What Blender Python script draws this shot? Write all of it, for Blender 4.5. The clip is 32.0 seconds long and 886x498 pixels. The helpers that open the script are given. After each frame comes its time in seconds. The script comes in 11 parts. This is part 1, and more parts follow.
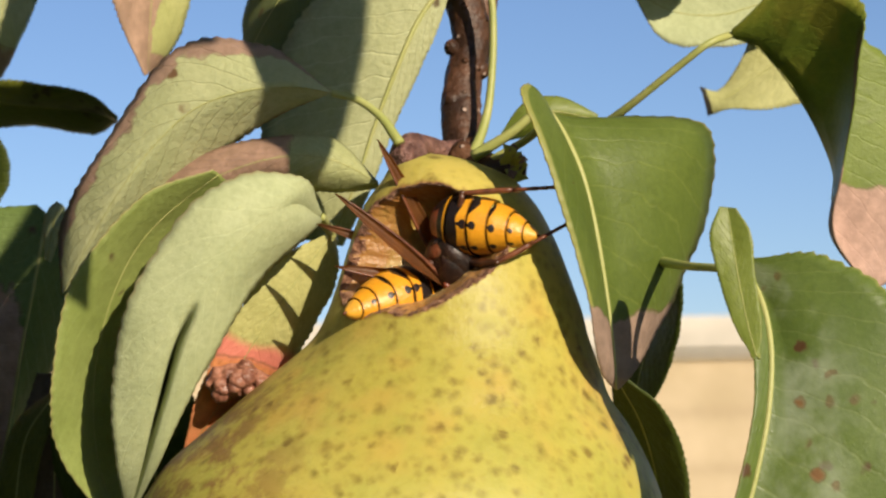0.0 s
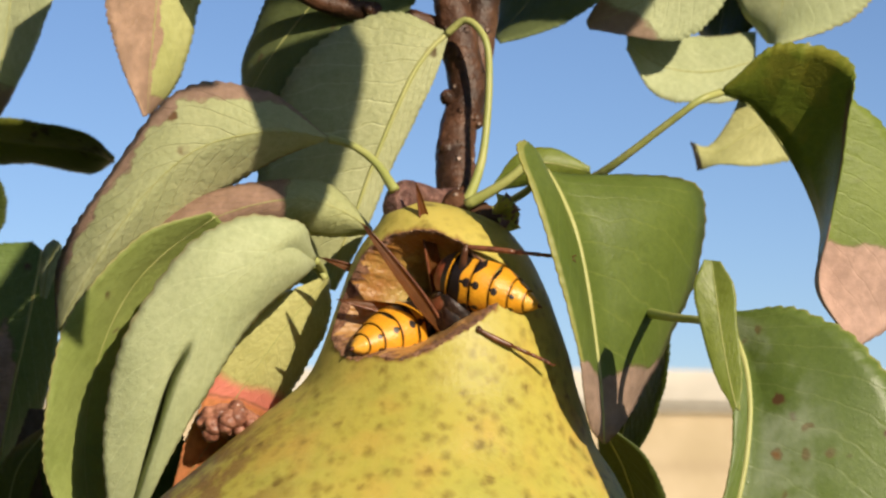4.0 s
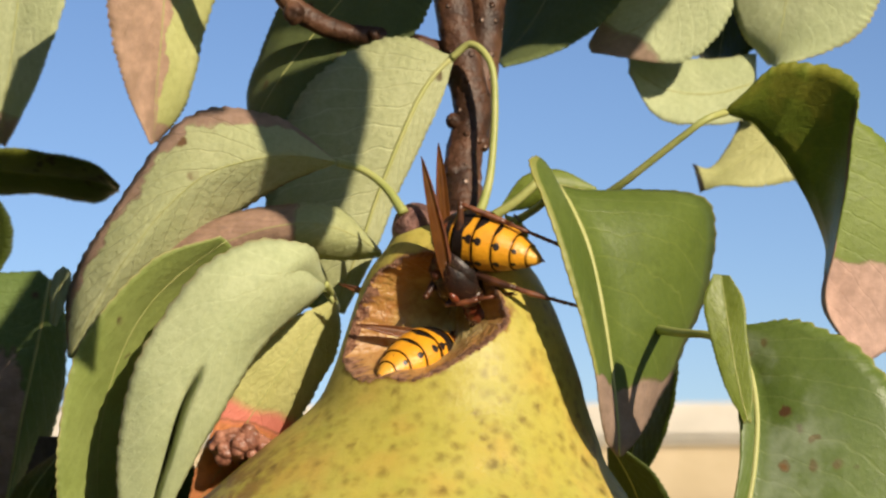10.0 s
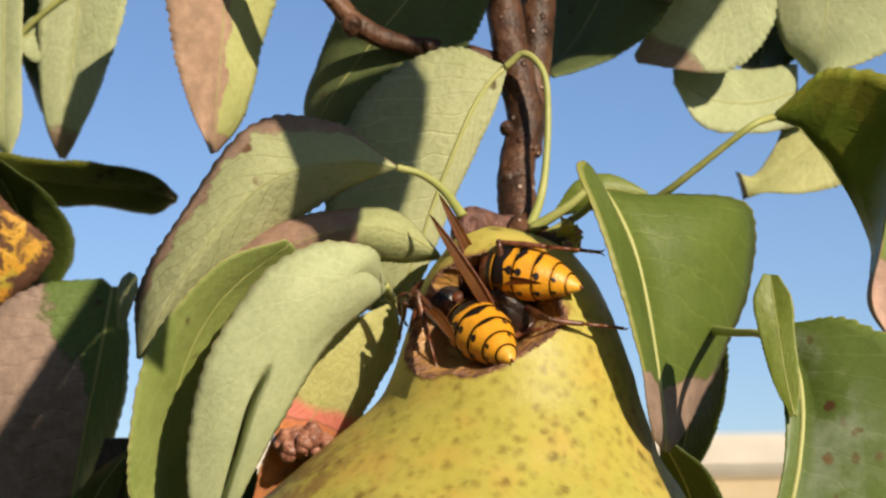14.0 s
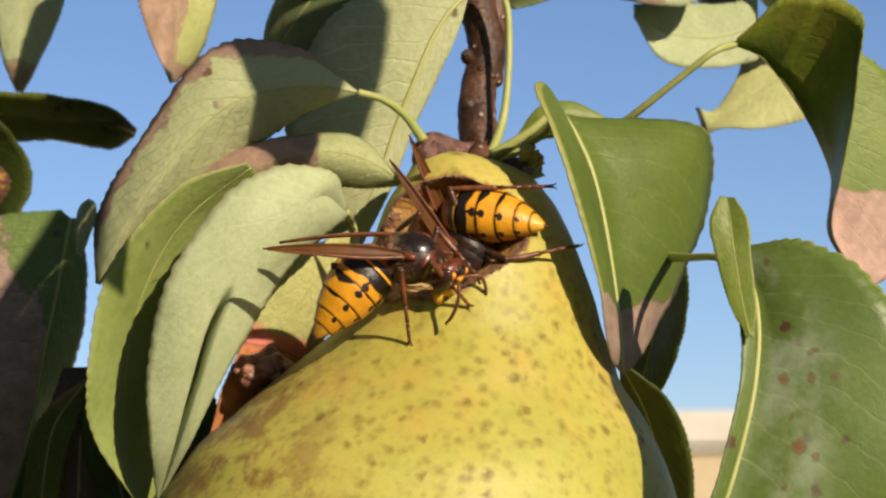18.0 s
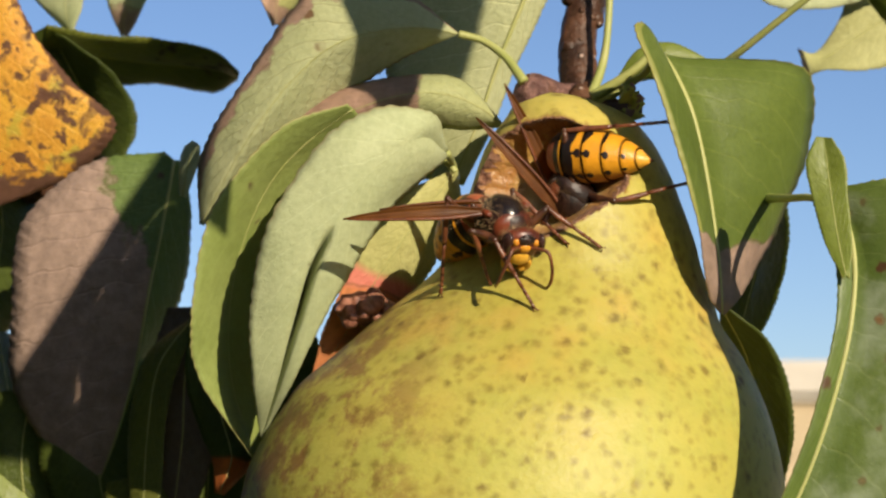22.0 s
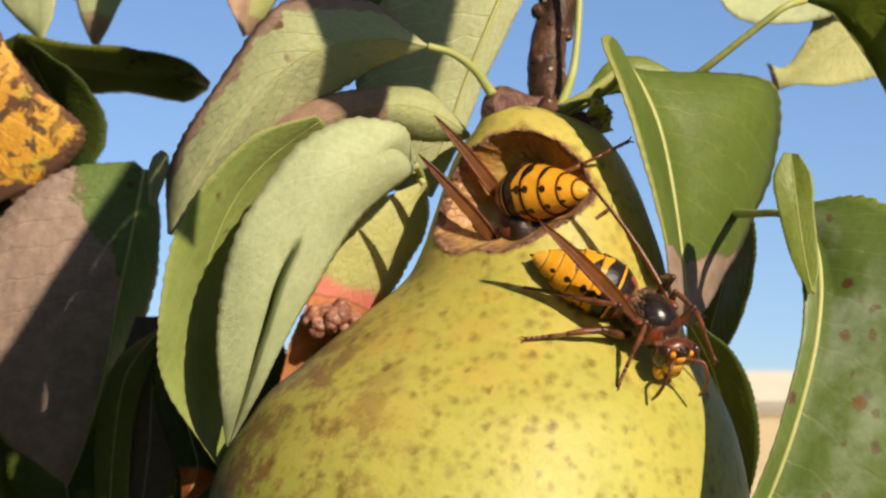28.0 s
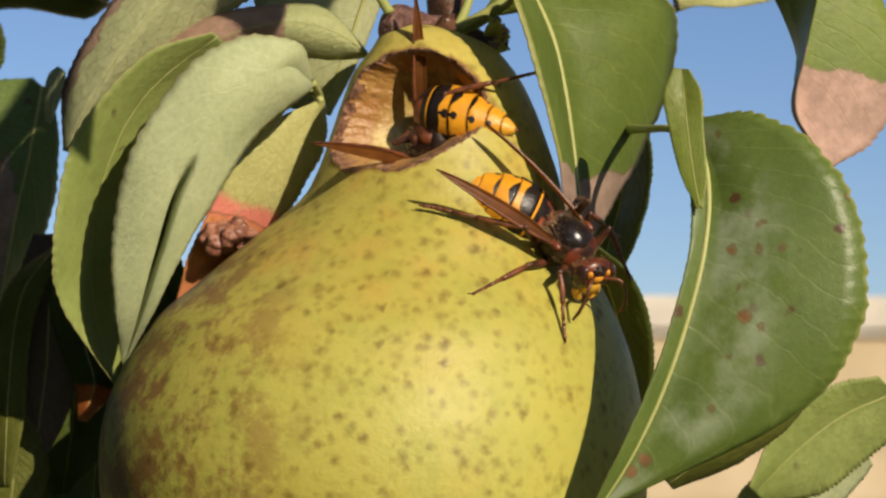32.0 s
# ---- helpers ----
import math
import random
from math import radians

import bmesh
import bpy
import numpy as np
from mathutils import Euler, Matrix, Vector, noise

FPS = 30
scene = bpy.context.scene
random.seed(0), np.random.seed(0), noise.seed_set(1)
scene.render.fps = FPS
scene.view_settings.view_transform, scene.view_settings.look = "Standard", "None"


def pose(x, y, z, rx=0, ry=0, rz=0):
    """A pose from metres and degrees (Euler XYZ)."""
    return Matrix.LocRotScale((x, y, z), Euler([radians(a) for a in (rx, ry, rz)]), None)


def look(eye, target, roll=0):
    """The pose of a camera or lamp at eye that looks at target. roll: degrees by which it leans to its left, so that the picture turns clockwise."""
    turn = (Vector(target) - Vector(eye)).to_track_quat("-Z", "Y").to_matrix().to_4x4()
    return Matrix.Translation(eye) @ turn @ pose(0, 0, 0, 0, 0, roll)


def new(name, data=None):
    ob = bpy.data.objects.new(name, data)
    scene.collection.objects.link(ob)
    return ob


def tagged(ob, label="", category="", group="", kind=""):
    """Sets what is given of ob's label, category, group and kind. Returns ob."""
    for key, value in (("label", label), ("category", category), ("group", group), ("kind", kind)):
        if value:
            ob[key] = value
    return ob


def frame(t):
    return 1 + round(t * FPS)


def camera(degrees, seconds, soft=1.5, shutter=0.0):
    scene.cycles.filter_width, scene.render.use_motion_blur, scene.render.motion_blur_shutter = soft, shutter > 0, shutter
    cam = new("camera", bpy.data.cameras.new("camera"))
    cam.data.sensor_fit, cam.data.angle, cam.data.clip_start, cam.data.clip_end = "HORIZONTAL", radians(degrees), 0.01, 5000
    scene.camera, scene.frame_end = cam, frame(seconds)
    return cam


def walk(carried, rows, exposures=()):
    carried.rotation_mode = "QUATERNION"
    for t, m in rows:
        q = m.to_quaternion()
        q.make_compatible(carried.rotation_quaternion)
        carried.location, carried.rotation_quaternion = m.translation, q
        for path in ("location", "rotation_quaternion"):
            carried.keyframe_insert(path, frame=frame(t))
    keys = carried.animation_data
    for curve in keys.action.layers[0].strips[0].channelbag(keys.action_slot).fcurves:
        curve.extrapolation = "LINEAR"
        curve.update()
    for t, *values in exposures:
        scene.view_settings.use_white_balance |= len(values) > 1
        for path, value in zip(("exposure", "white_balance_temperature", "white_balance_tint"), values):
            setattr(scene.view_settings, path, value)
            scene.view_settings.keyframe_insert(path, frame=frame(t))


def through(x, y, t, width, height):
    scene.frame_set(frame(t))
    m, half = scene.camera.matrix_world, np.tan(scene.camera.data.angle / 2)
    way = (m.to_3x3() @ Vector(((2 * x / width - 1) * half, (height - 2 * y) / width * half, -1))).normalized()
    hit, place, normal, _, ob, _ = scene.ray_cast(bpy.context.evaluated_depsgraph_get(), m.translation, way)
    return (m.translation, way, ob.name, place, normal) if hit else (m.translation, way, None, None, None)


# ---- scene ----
# A pear on its bough with two hornets, seen close up. Lengths of small things are in millimetres in the
# bough's own axes (x across, y up along the bough, z towards the viewer); BOUGH lays them into the world.
cam = camera(24.0, 32.0, soft=2.4)
cam.data.dof.use_dof = True
cam.data.dof.focus_distance = 0.262
cam.data.dof.aperture_fstop = 60.0
walk(cam, [
    (0, pose(0.01026, -0.27331, 1.47620, 96.505, 1.061, -0.286)),
    (0.5, pose(0.00764, -0.27665, 1.47191, 98.293, -0.023, 1.363)),
    (1, pose(0.00959, -0.27737, 1.47502, 97.673, 0.499, -0.595)),
    (1.5, pose(0.00741, -0.27988, 1.47325, 97.414, 0.014, 0.675)),
    (2, pose(0.00954, -0.28066, 1.47679, 97.209, 0.417, -0.682)),
    (2.5, pose(0.00739, -0.28048, 1.47460, 97.794, -0.142, 0.106)),
    (3, pose(0.01009, -0.28013, 1.47317, 98.884, -0.191, -1.384)),
    (3.5, pose(0.00917, -0.27789, 1.47476, 98.209, -0.289, -0.802)),
    (5.5, pose(0.00881, -0.27608, 1.47618, 97.425, -0.255, -1.589)),
    (6, pose(0.00691, -0.27498, 1.47413, 96.969, 0.173, -0.507)),
    (6.5, pose(0.00774, -0.27606, 1.47626, 96.634, -0.024, -0.981)),
    (7, pose(0.00721, -0.27709, 1.47617, 96.890, -0.382, -1.083)),
    (7.5, pose(0.00690, -0.27468, 1.47826, 95.717, -0.036, -0.705)),
    (8, pose(0.00458, -0.27858, 1.47520, 96.070, -0.151, -0.278)),
    (8.5, pose(0.00696, -0.27636, 1.47916, 95.791, 0.186, -2.188)),
    (9, pose(0.00560, -0.28186, 1.47524, 97.271, -0.197, -0.821)),
    (9.5, pose(0.00618, -0.27872, 1.47388, 97.731, 0.062, 0.311)),
    (10, pose(0.00581, -0.27829, 1.47348, 98.811, 0.473, -1.223)),
    (10.5, pose(0.00661, -0.27682, 1.47252, 98.910, 0.517, 0.605)),
    (11, pose(0.00489, -0.27861, 1.47123, 99.368, 1.145, -0.567)),
    (11.5, pose(0.00577, -0.27686, 1.47152, 98.989, 0.678, 1.384)),
    (12, pose(0.00568, -0.27953, 1.46995, 100.167, 0.591, 0.646)),
    (12.5, pose(0.00617, -0.27850, 1.47329, 98.822, 0.811, 1.227)),
    (13, pose(0.00517, -0.28154, 1.47336, 99.801, 0.606, 0.266)),
    (13.5, pose(0.00296, -0.28178, 1.47091, 98.118, 0.568, 2.034)),
    (14, pose(-0.00037, -0.28601, 1.46790, 99.743, 0.739, -0.786)),
    (14.5, pose(-0.00035, -0.28574, 1.46543, 98.904, 0.591, -0.841)),
    (16.5, pose(-0.00166, -0.28393, 1.46070, 99.548, 0.666, -0.887)),
    (17, pose(-0.00172, -0.28452, 1.45965, 99.872, 0.410, -1.382)),
    (17.5, pose(-0.00170, -0.28426, 1.46056, 99.253, 0.591, -1.446)),
    (18, pose(-0.00144, -0.28412, 1.46072, 99.150, 0.821, -2.064)),
    (18.5, pose(-0.00176, -0.28489, 1.45969, 99.171, 0.403, -1.276)),
    (19, pose(-0.00088, -0.28418, 1.46083, 98.287, 0.647, -0.991)),
    (19.5, pose(-0.00180, -0.28533, 1.45966, 97.671, 0.374, 0.020)),
    (20, pose(-0.00115, -0.28473, 1.46016, 96.967, 0.327, 0.278)),
    (20.5, pose(-0.00153, -0.28564, 1.46013, 97.333, 0.438, 0.156)),
    (21, pose(-0.00222, -0.28515, 1.45945, 97.742, 0.359, 0.450)),
    (21.5, pose(-0.00284, -0.28559, 1.45890, 97.872, 0.249, 0.442)),
    (22, pose(-0.00128, -0.28549, 1.45942, 97.770, 0.343, 0.687)),
    (22.5, pose(-0.00164, -0.28600, 1.45869, 98.010, 0.127, 1.266)),
    (23, pose(-0.00180, -0.28626, 1.45885, 98.164, 0.454, 1.540)),
    (23.5, pose(-0.00239, -0.28656, 1.45915, 98.433, 0.321, 1.587)),
    (24, pose(-0.00229, -0.28627, 1.45842, 98.606, 0.053, 1.791)),
    (24.5, pose(-0.00247, -0.28580, 1.45947, 98.071, 0.288, 0.996)),
    (25, pose(-0.00234, -0.28585, 1.45844, 98.676, 0.040, 0.939)),
    (25.5, pose(-0.00204, -0.28537, 1.45943, 98.288, 0.153, 0.753)),
    (27.5, pose(-0.00068, -0.28588, 1.45963, 98.077, -0.243, -0.153)),
    (28, pose(0.00001, -0.28603, 1.45980, 98.000, -0.000, -0.000)),
    (28.5, pose(0.00083, -0.28640, 1.45913, 97.759, -0.145, -0.289)),
    (29, pose(0.00040, -0.28669, 1.45864, 98.041, -0.177, -0.478)),
    (29.5, pose(0.00015, -0.28736, 1.45813, 97.361, -0.256, -0.985)),
    (30, pose(0.00079, -0.28802, 1.45742, 97.053, -0.277, -0.918)),
    (30.5, pose(0.00192, -0.28680, 1.45674, 96.940, -0.085, -1.159)),
    (31, pose(0.00271, -0.28632, 1.45693, 96.203, 0.198, -1.404)),
    (31.5, pose(0.00293, -0.28645, 1.45757, 96.000, -0.040, -1.703)),
    (32, pose(0.00346, -0.28660, 1.45902, 95.903, -0.012, -2.170)),
], exposures=[(0.0, 0.26), (6.0, 0.28), (12.0, 0.29), (25.5, 0.28), (28.0, 0.35), (29.5, 0.30), (30.5, 0.25), (32.0, 0.06)])

BOUGH = pose(0, 0, 1.5, 98, 0, 0)
MM = 0.001

# ---------------------------------------------------------------- light
SUN_DIR = (BOUGH.to_3x3() @ Vector((0.45, 0.50, 0.74))).normalized()
sun_data = bpy.data.lights.new("sun", "SUN")
sun_data.energy = 5.0
sun_data.angle = radians(0.55)
sun_data.color = (1.0, 0.86, 0.655)
sun = new("sun", sun_data)
sun.matrix_world = look(SUN_DIR * 30, (0, 0, 0))

world = bpy.data.worlds.new("sky")
scene.world = world
world.use_nodes = True
_nt = world.node_tree
_sky = _nt.nodes.new("ShaderNodeTexSky")
_sky.sky_type = "NISHITA"
_sky.sun_disc = False
_sky.sun_elevation = math.asin(SUN_DIR.z)
_sky.sun_rotation = math.atan2(SUN_DIR.x, SUN_DIR.y)
_sky.altitude = 0
_sky.air_density = 1.0
_sky.dust_density = 0.3
_sky.ozone_density = 2.5
_nt.nodes["Background"].inputs["Strength"].default_value = 0.079
_tint = _nt.nodes.new("ShaderNodeMix")
_tint.data_type, _tint.blend_type = "RGBA", "MULTIPLY"
_tint.inputs["Factor"].default_value = 1.0
_tint.inputs[7].default_value = (0.98, 1.03, 1.22, 1)
_nt.links.new(_sky.outputs[0], _tint.inputs[6])
_nt.links.new(_tint.outputs[2], _nt.nodes["Background"].inputs["Color"])


# ---------------------------------------------------------------- material kit
class Kit:
    """Node shorthand for one material."""

    def __init__(self, name):
        self.mat = bpy.data.materials.new(name)
        self.mat.use_nodes = True
        self.t = self.mat.node_tree
        self.bsdf = self.t.nodes["Principled BSDF"]
        self.out = self.t.nodes["Material Output"]

    def put(self, socket, value):
        if isinstance(value, bpy.types.NodeSocket):
            self.t.links.new(value, socket)
        else:
            socket.default_value = value

    def math(self, op, a, b=0.0, c=0.0, clamp=False):
        n = self.t.nodes.new("ShaderNodeMath")
        n.operation, n.use_clamp = op, clamp
        for i, v in enumerate((a, b, c)):
            self.put(n.inputs[i], v)
        return n.outputs[0]

    def mix(self, f, a, b):
        n = self.t.nodes.new("ShaderNodeMix")
        n.data_type = "RGBA"
        self.put(n.inputs["Factor"], f)
        self.put(n.inputs[6], a if not isinstance(a, tuple) else (*a, 1))
        self.put(n.inputs[7], b if not isinstance(b, tuple) else (*b, 1))
        return n.outputs[2]

    def ramp(self, v, lo, hi):
        n = self.t.nodes.new("ShaderNodeMapRange")
        n.interpolation_type = "SMOOTHSTEP"
        self.put(n.inputs["Value"], v)
        n.inputs["From Min"].default_value, n.inputs["From Max"].default_value = lo, hi
        return n.outputs[0]

    def coord(self, kind="Object"):
        return self.t.nodes.new("ShaderNodeTexCoord").outputs[kind]

    def noise(self, scale, detail=3.0, rough=0.55, vec=None, distortion=0.0):
        n = self.t.nodes.new("ShaderNodeTexNoise")
        n.inputs["Scale"].default_value, n.inputs["Detail"].default_value = scale, detail
        n.inputs["Roughness"].default_value, n.inputs["Distortion"].default_value = rough, distortion
        self.put(n.inputs["Vector"], vec if vec else self.coord())
        return n.outputs["Fac"]

    def warped(self, scale, amount):
        """Object coordinates pushed about by noise, for uneven marks."""
        n, a = self.t.nodes.new("ShaderNodeTexNoise"), self.t.nodes.new("ShaderNodeVectorMath")
        n.inputs["Scale"].default_value = scale
        self.put(n.inputs["Vector"], self.coord())
        a.operation = "MULTIPLY_ADD"
        self.put(a.inputs[0], n.outputs["Color"])
        a.inputs[1].default_value = (amount, amount, amount)
        self.put(a.inputs[2], self.coord())
        return a.outputs[0]

    def spots(self, scale, lo, hi, vec=None, randomness=1.0):
        n = self.t.nodes.new("ShaderNodeTexVoronoi")
        n.inputs["Scale"].default_value, n.inputs["Randomness"].default_value = scale, randomness
        self.put(n.inputs["Vector"], vec if vec else self.coord())
        return self.ramp(n.outputs["Distance"], hi, lo), n.outputs["Color"]

    def uv(self):
        n = self.t.nodes.new("ShaderNodeSeparateXYZ")
        self.put(n.inputs[0], self.coord("UV"))
        return n.outputs[0], n.outputs[1]

    def xyz(self, kind="Object"):
        n = self.t.nodes.new("ShaderNodeSeparateXYZ")
        self.put(n.inputs[0], self.coord(kind))
        return n.outputs

    def bump(self, height, strength=0.3, distance=0.0003):
        n = self.t.nodes.new("ShaderNodeBump")
        n.inputs["Strength"].default_value, n.inputs["Distance"].default_value = strength, distance
        self.put(n.inputs["Height"], height)
        self.put(self.bsdf.inputs["Normal"], n.outputs[0])
        return n.outputs[0]

    def surface(self, colour, rough=0.5, spec=0.5, metal=0.0):
        self.put(self.bsdf.inputs["Base Color"], (*colour, 1) if isinstance(colour, tuple) else colour)
        self.put(self.bsdf.inputs["Roughness"], rough)
        self.put(self.bsdf.inputs["Specular IOR Level"], spec)
        self.bsdf.inputs["Metallic"].default_value = metal
        return self

    def thin(self, colour, amount):
        """Light that comes through a thin blade."""
        tr, mx = self.t.nodes.new("ShaderNodeBsdfTranslucent"), self.t.nodes.new("ShaderNodeMixShader")
        self.put(tr.inputs["Color"], (*colour, 1) if isinstance(colour, tuple) else colour)
        mx.inputs[0].default_value = amount
        self.t.links.new(self.bsdf.outputs[0], mx.inputs[1])
        self.t.links.new(tr.outputs[0], mx.inputs[2])
        self.t.links.new(mx.outputs[0], self.out.inputs["Surface"])
        return self


def leaf_mat(name, base, dark, rough=0.5, spec=0.4, dead=None, dead_col=(0.20, 0.12, 0.075), spots=0.0,
             spot_col=(0.10, 0.055, 0.03), vein=0.16, vein_col=None, through=0.14, extra=None, relief=0.00036, edge=None):
    """A pear leaf's face. dead(kit, u, v, noise) gives the mask of dried tissue; extra a second patch and its colour."""
    k = Kit(name)
    u, v = k.uv()
    across = k.math("ABSOLUTE", k.math("SUBTRACT", v, 0.5))
    big, mid, fine = k.noise(70, 3), k.noise(330, 4, 0.6), k.noise(1300, 4, 0.65)
    col = k.mix(k.ramp(big, 0.3, 0.7), dark, base)
    col = k.mix(k.math("MULTIPLY", k.ramp(mid, 0.45, 0.75), 0.4), col, tuple(c * 0.8 for c in dark))
    wobble = k.math("MULTIPLY", k.noise(160, 2), 0.10)
    phase = k.math("ADD", k.math("SUBTRACT", k.math("MULTIPLY", u, 13.0), k.math("MULTIPLY", across, 7.0)), k.math("MULTIPLY", wobble, 9.0))
    wave = k.math("PINGPONG", phase, 0.5)
    side = k.ramp(wave, 0.07, 0.0)
    net, _ = k.spots(1100, 0.02, 0.25)
    cell = k.t.nodes.new("ShaderNodeTexVoronoi")
    cell.feature = "DISTANCE_TO_EDGE"
    cell.inputs["Scale"].default_value = 900
    k.put(cell.inputs["Vector"], k.warped(500, 0.0012))
    mesh_lines = k.ramp(cell.outputs["Distance"], 0.10, 0.02)
    col = k.mix(k.math("MULTIPLY", mesh_lines, vein * 0.30), col, vein_col or tuple(min(1, c * 1.35 + 0.02) for c in base))
    col = k.mix(k.math("MULTIPLY", side, vein), col, vein_col or tuple(min(1, c * 1.5 + 0.03) for c in base))
    col = k.mix(k.math("MULTIPLY", k.ramp(fine, 0.40, 0.66), 0.30), col, tuple(c * 0.72 for c in dark))
    fleck, _ = k.spots(1500, 0.05, 0.22)
    col = k.mix(k.math("MULTIPLY", k.math("MULTIPLY", fleck, k.ramp(k.noise(240, 2), 0.48, 0.62)), 0.30), col, tuple(min(1.0, c * 1.5 + 0.05) for c in base))
    if spots:
        sp, _ = k.spots(190, 0.10, 0.19, k.warped(700, 0.0014))
        gate = k.ramp(k.noise(130, 2), 0.62 - spots, 0.70 - spots)
        col = k.mix(k.math("MULTIPLY", sp, gate), col, spot_col)
    if extra:
        mask, shade = extra(k, u, v)
        col = k.mix(mask, col, shade)
    if edge:
        margin = k.ramp(k.math("ADD", across, k.math("MULTIPLY", k.math("SUBTRACT", k.noise(300, 3), 0.5), 0.02)), 0.486, 0.499)
        col = k.mix(k.math("MULTIPLY", margin, 0.7), col, edge)
    r = rough
    if dead:
        mask = dead(k, u, v)
        brown = k.mix(k.ramp(k.noise(420, 4, 0.65), 0.3, 0.75), tuple(c * 0.82 for c in dead_col), tuple(min(1, c * 1.25) for c in dead_col))
        rim = k.ramp(k.math("ABSOLUTE", k.math("SUBTRACT", mask, 0.35)), 0.3, 0.0)
        col = k.mix(mask, col, brown)
        col = k.mix(k.math("MULTIPLY", rim, 0.45), col, (0.10, 0.05, 0.025))
        r = k.math("ADD", k.math("MULTIPLY", mask, 0.3), rough)
    k.surface(col, r, spec)
    h = k.math("ADD", k.math("MULTIPLY", side, -1.6 * vein), k.math("ADD", k.math("ADD", k.math("MULTIPLY", fine, 0.7), mid), k.math("ADD", k.math("MULTIPLY", net, 0.3), k.math("MULTIPLY", mesh_lines, -0.06))))
    k.bump(h, 0.6, relief)
    k.thin(tuple(c * f for c, f in zip(base, (1.5, 1.6, 0.7))), through)
    return k.mat


def tipward(at, soft=0.05, wild=0.25):
    return lambda k, u, v: k.ramp(k.math("ADD", u, k.math("MULTIPLY", k.math("SUBTRACT", k.noise(150, 4, 0.6), 0.5), wild)), at, at + soft)


def sideward(at, soft=0.05, wild=0.35, low=True):
    """Dried along one margin: low takes v near 0."""
    def f(k, u, v):
        w = k.math("SUBTRACT", 1.0, v) if low else v
        return k.ramp(k.math("ADD", w, k.math("MULTIPLY", k.math("SUBTRACT", k.noise(170, 4, 0.6), 0.5), wild)), at, at + soft)
    return f


def blotch(scale, lo, hi):
    return lambda k, u, v: k.ramp(k.noise(scale, 5, 0.65, distortion=0.6), lo, hi)


def basal_side(k, u, v):
    """Dried on one half of the blade, but for a green patch at its base."""
    n = k.math("MULTIPLY", k.math("SUBTRACT", k.noise(150, 4, 0.6), 0.5), 0.25)
    edge = k.math("SUBTRACT", k.math("ADD", u, n), k.math("ADD", 0.15, k.math("MULTIPLY", v, 0.34)))
    half = k.ramp(k.math("ADD", v, k.math("MULTIPLY", n, 0.3)), 0.55, 0.50)
    return k.math("MULTIPLY", k.ramp(edge, -0.015, 0.015), half)


def patches(*makers):
    def f(k, u, v):
        out = makers[0](k, u, v)
        for m in makers[1:]:
            out = k.math("MAXIMUM", out, m(k, u, v))
        return out
    return f


UNDER_C, UNDER_D = (0.485, 0.52, 0.295), (0.405, 0.45, 0.24)
UPPER_C, UPPER_D = (0.20, 0.24, 0.035), (0.14, 0.18, 0.022)
# leaf green darkened to carry the shade that such leaves hang in
SHADED_C, SHADED_D = (0.08, 0.105, 0.018), (0.048, 0.068, 0.012)
BROWN_C = (0.27, 0.185, 0.135)
UNDER = leaf_mat("leaf_underside", UNDER_C, UNDER_D, 0.62, 0.25, spots=0.02, vein=0.13, relief=0.00022, edge=(0.40, 0.33, 0.16))
UNDER_VEIN = leaf_mat("leaf_underside_veined", (0.46, 0.475, 0.26), (0.39, 0.41, 0.20), 0.6, 0.25, vein=0.35, spots=0.03)
UNDER_EDGE = leaf_mat("leaf_underside_scorched", (0.49, 0.505, 0.28), (0.40, 0.425, 0.215), 0.6, 0.25, dead=patches(sideward(0.872, 0.04, 0.45), sideward(0.975, 0.02, 0.06, False)), dead_col=(0.30, 0.195, 0.145), spots=0.13, spot_col=(0.16, 0.085, 0.045), vein=0.30, vein_col=(0.52, 0.51, 0.27))
UNDER_BACK = leaf_mat("leaf_underside_dry_back", (0.46, 0.475, 0.24), (0.37, 0.39, 0.175), 0.6, 0.25, dead=tipward(0.40, 0.02, 0.12), dead_col=(0.34, 0.21, 0.155), spots=0.12, vein=0.28)
UNDER_BROWNTIP = leaf_mat("leaf_underside_dry_tip", UNDER_C, UNDER_D, 0.6, 0.25, dead=tipward(0.78), dead_col=BROWN_C)
UNDER_BLACK = leaf_mat("leaf_underside_black_tip", (0.50, 0.49, 0.22), (0.42, 0.42, 0.17), 0.6, 0.25, dead=tipward(0.93, 0.02, 0.04), dead_col=(0.03, 0.025, 0.025))
UPPER = leaf_mat("leaf_upper", UPPER_C, UPPER_D, 0.46, 0.45, relief=0.00016, edge=(0.36, 0.34, 0.09))
STRIPLEAF = leaf_mat("leaf_upper_matt", (0.29, 0.34, 0.10), (0.23, 0.285, 0.07), 0.55, 0.4, relief=0.00018, spots=0.03, vein=0.1, edge=(0.45, 0.38, 0.16))


def sheen_smears(k, u, v):
    """Sheen of the glossy blade painted as pale long smears beside the midrib."""
    near = k.math("MULTIPLY", k.ramp(v, 0.51, 0.57), k.ramp(v, 0.86, 0.66))
    return k.math("MULTIPLY", k.math("MULTIPLY", near, k.ramp(k.noise(110, 4, 0.6), 0.38, 0.66)), 0.55), (0.42, 0.47, 0.33)


def rust_specks(k, u, v):
    """Loose rows of round rust specks in the half beside the midrib."""
    sp, _ = k.spots(270, 0.16, 0.30, k.warped(700, 0.0008))
    strip = k.math("MULTIPLY", k.ramp(v, 0.50, 0.54), k.ramp(v, 0.80, 0.70))
    return k.math("MULTIPLY", sp, k.math("MULTIPLY", strip, k.ramp(k.noise(120, 2), 0.46, 0.54)))


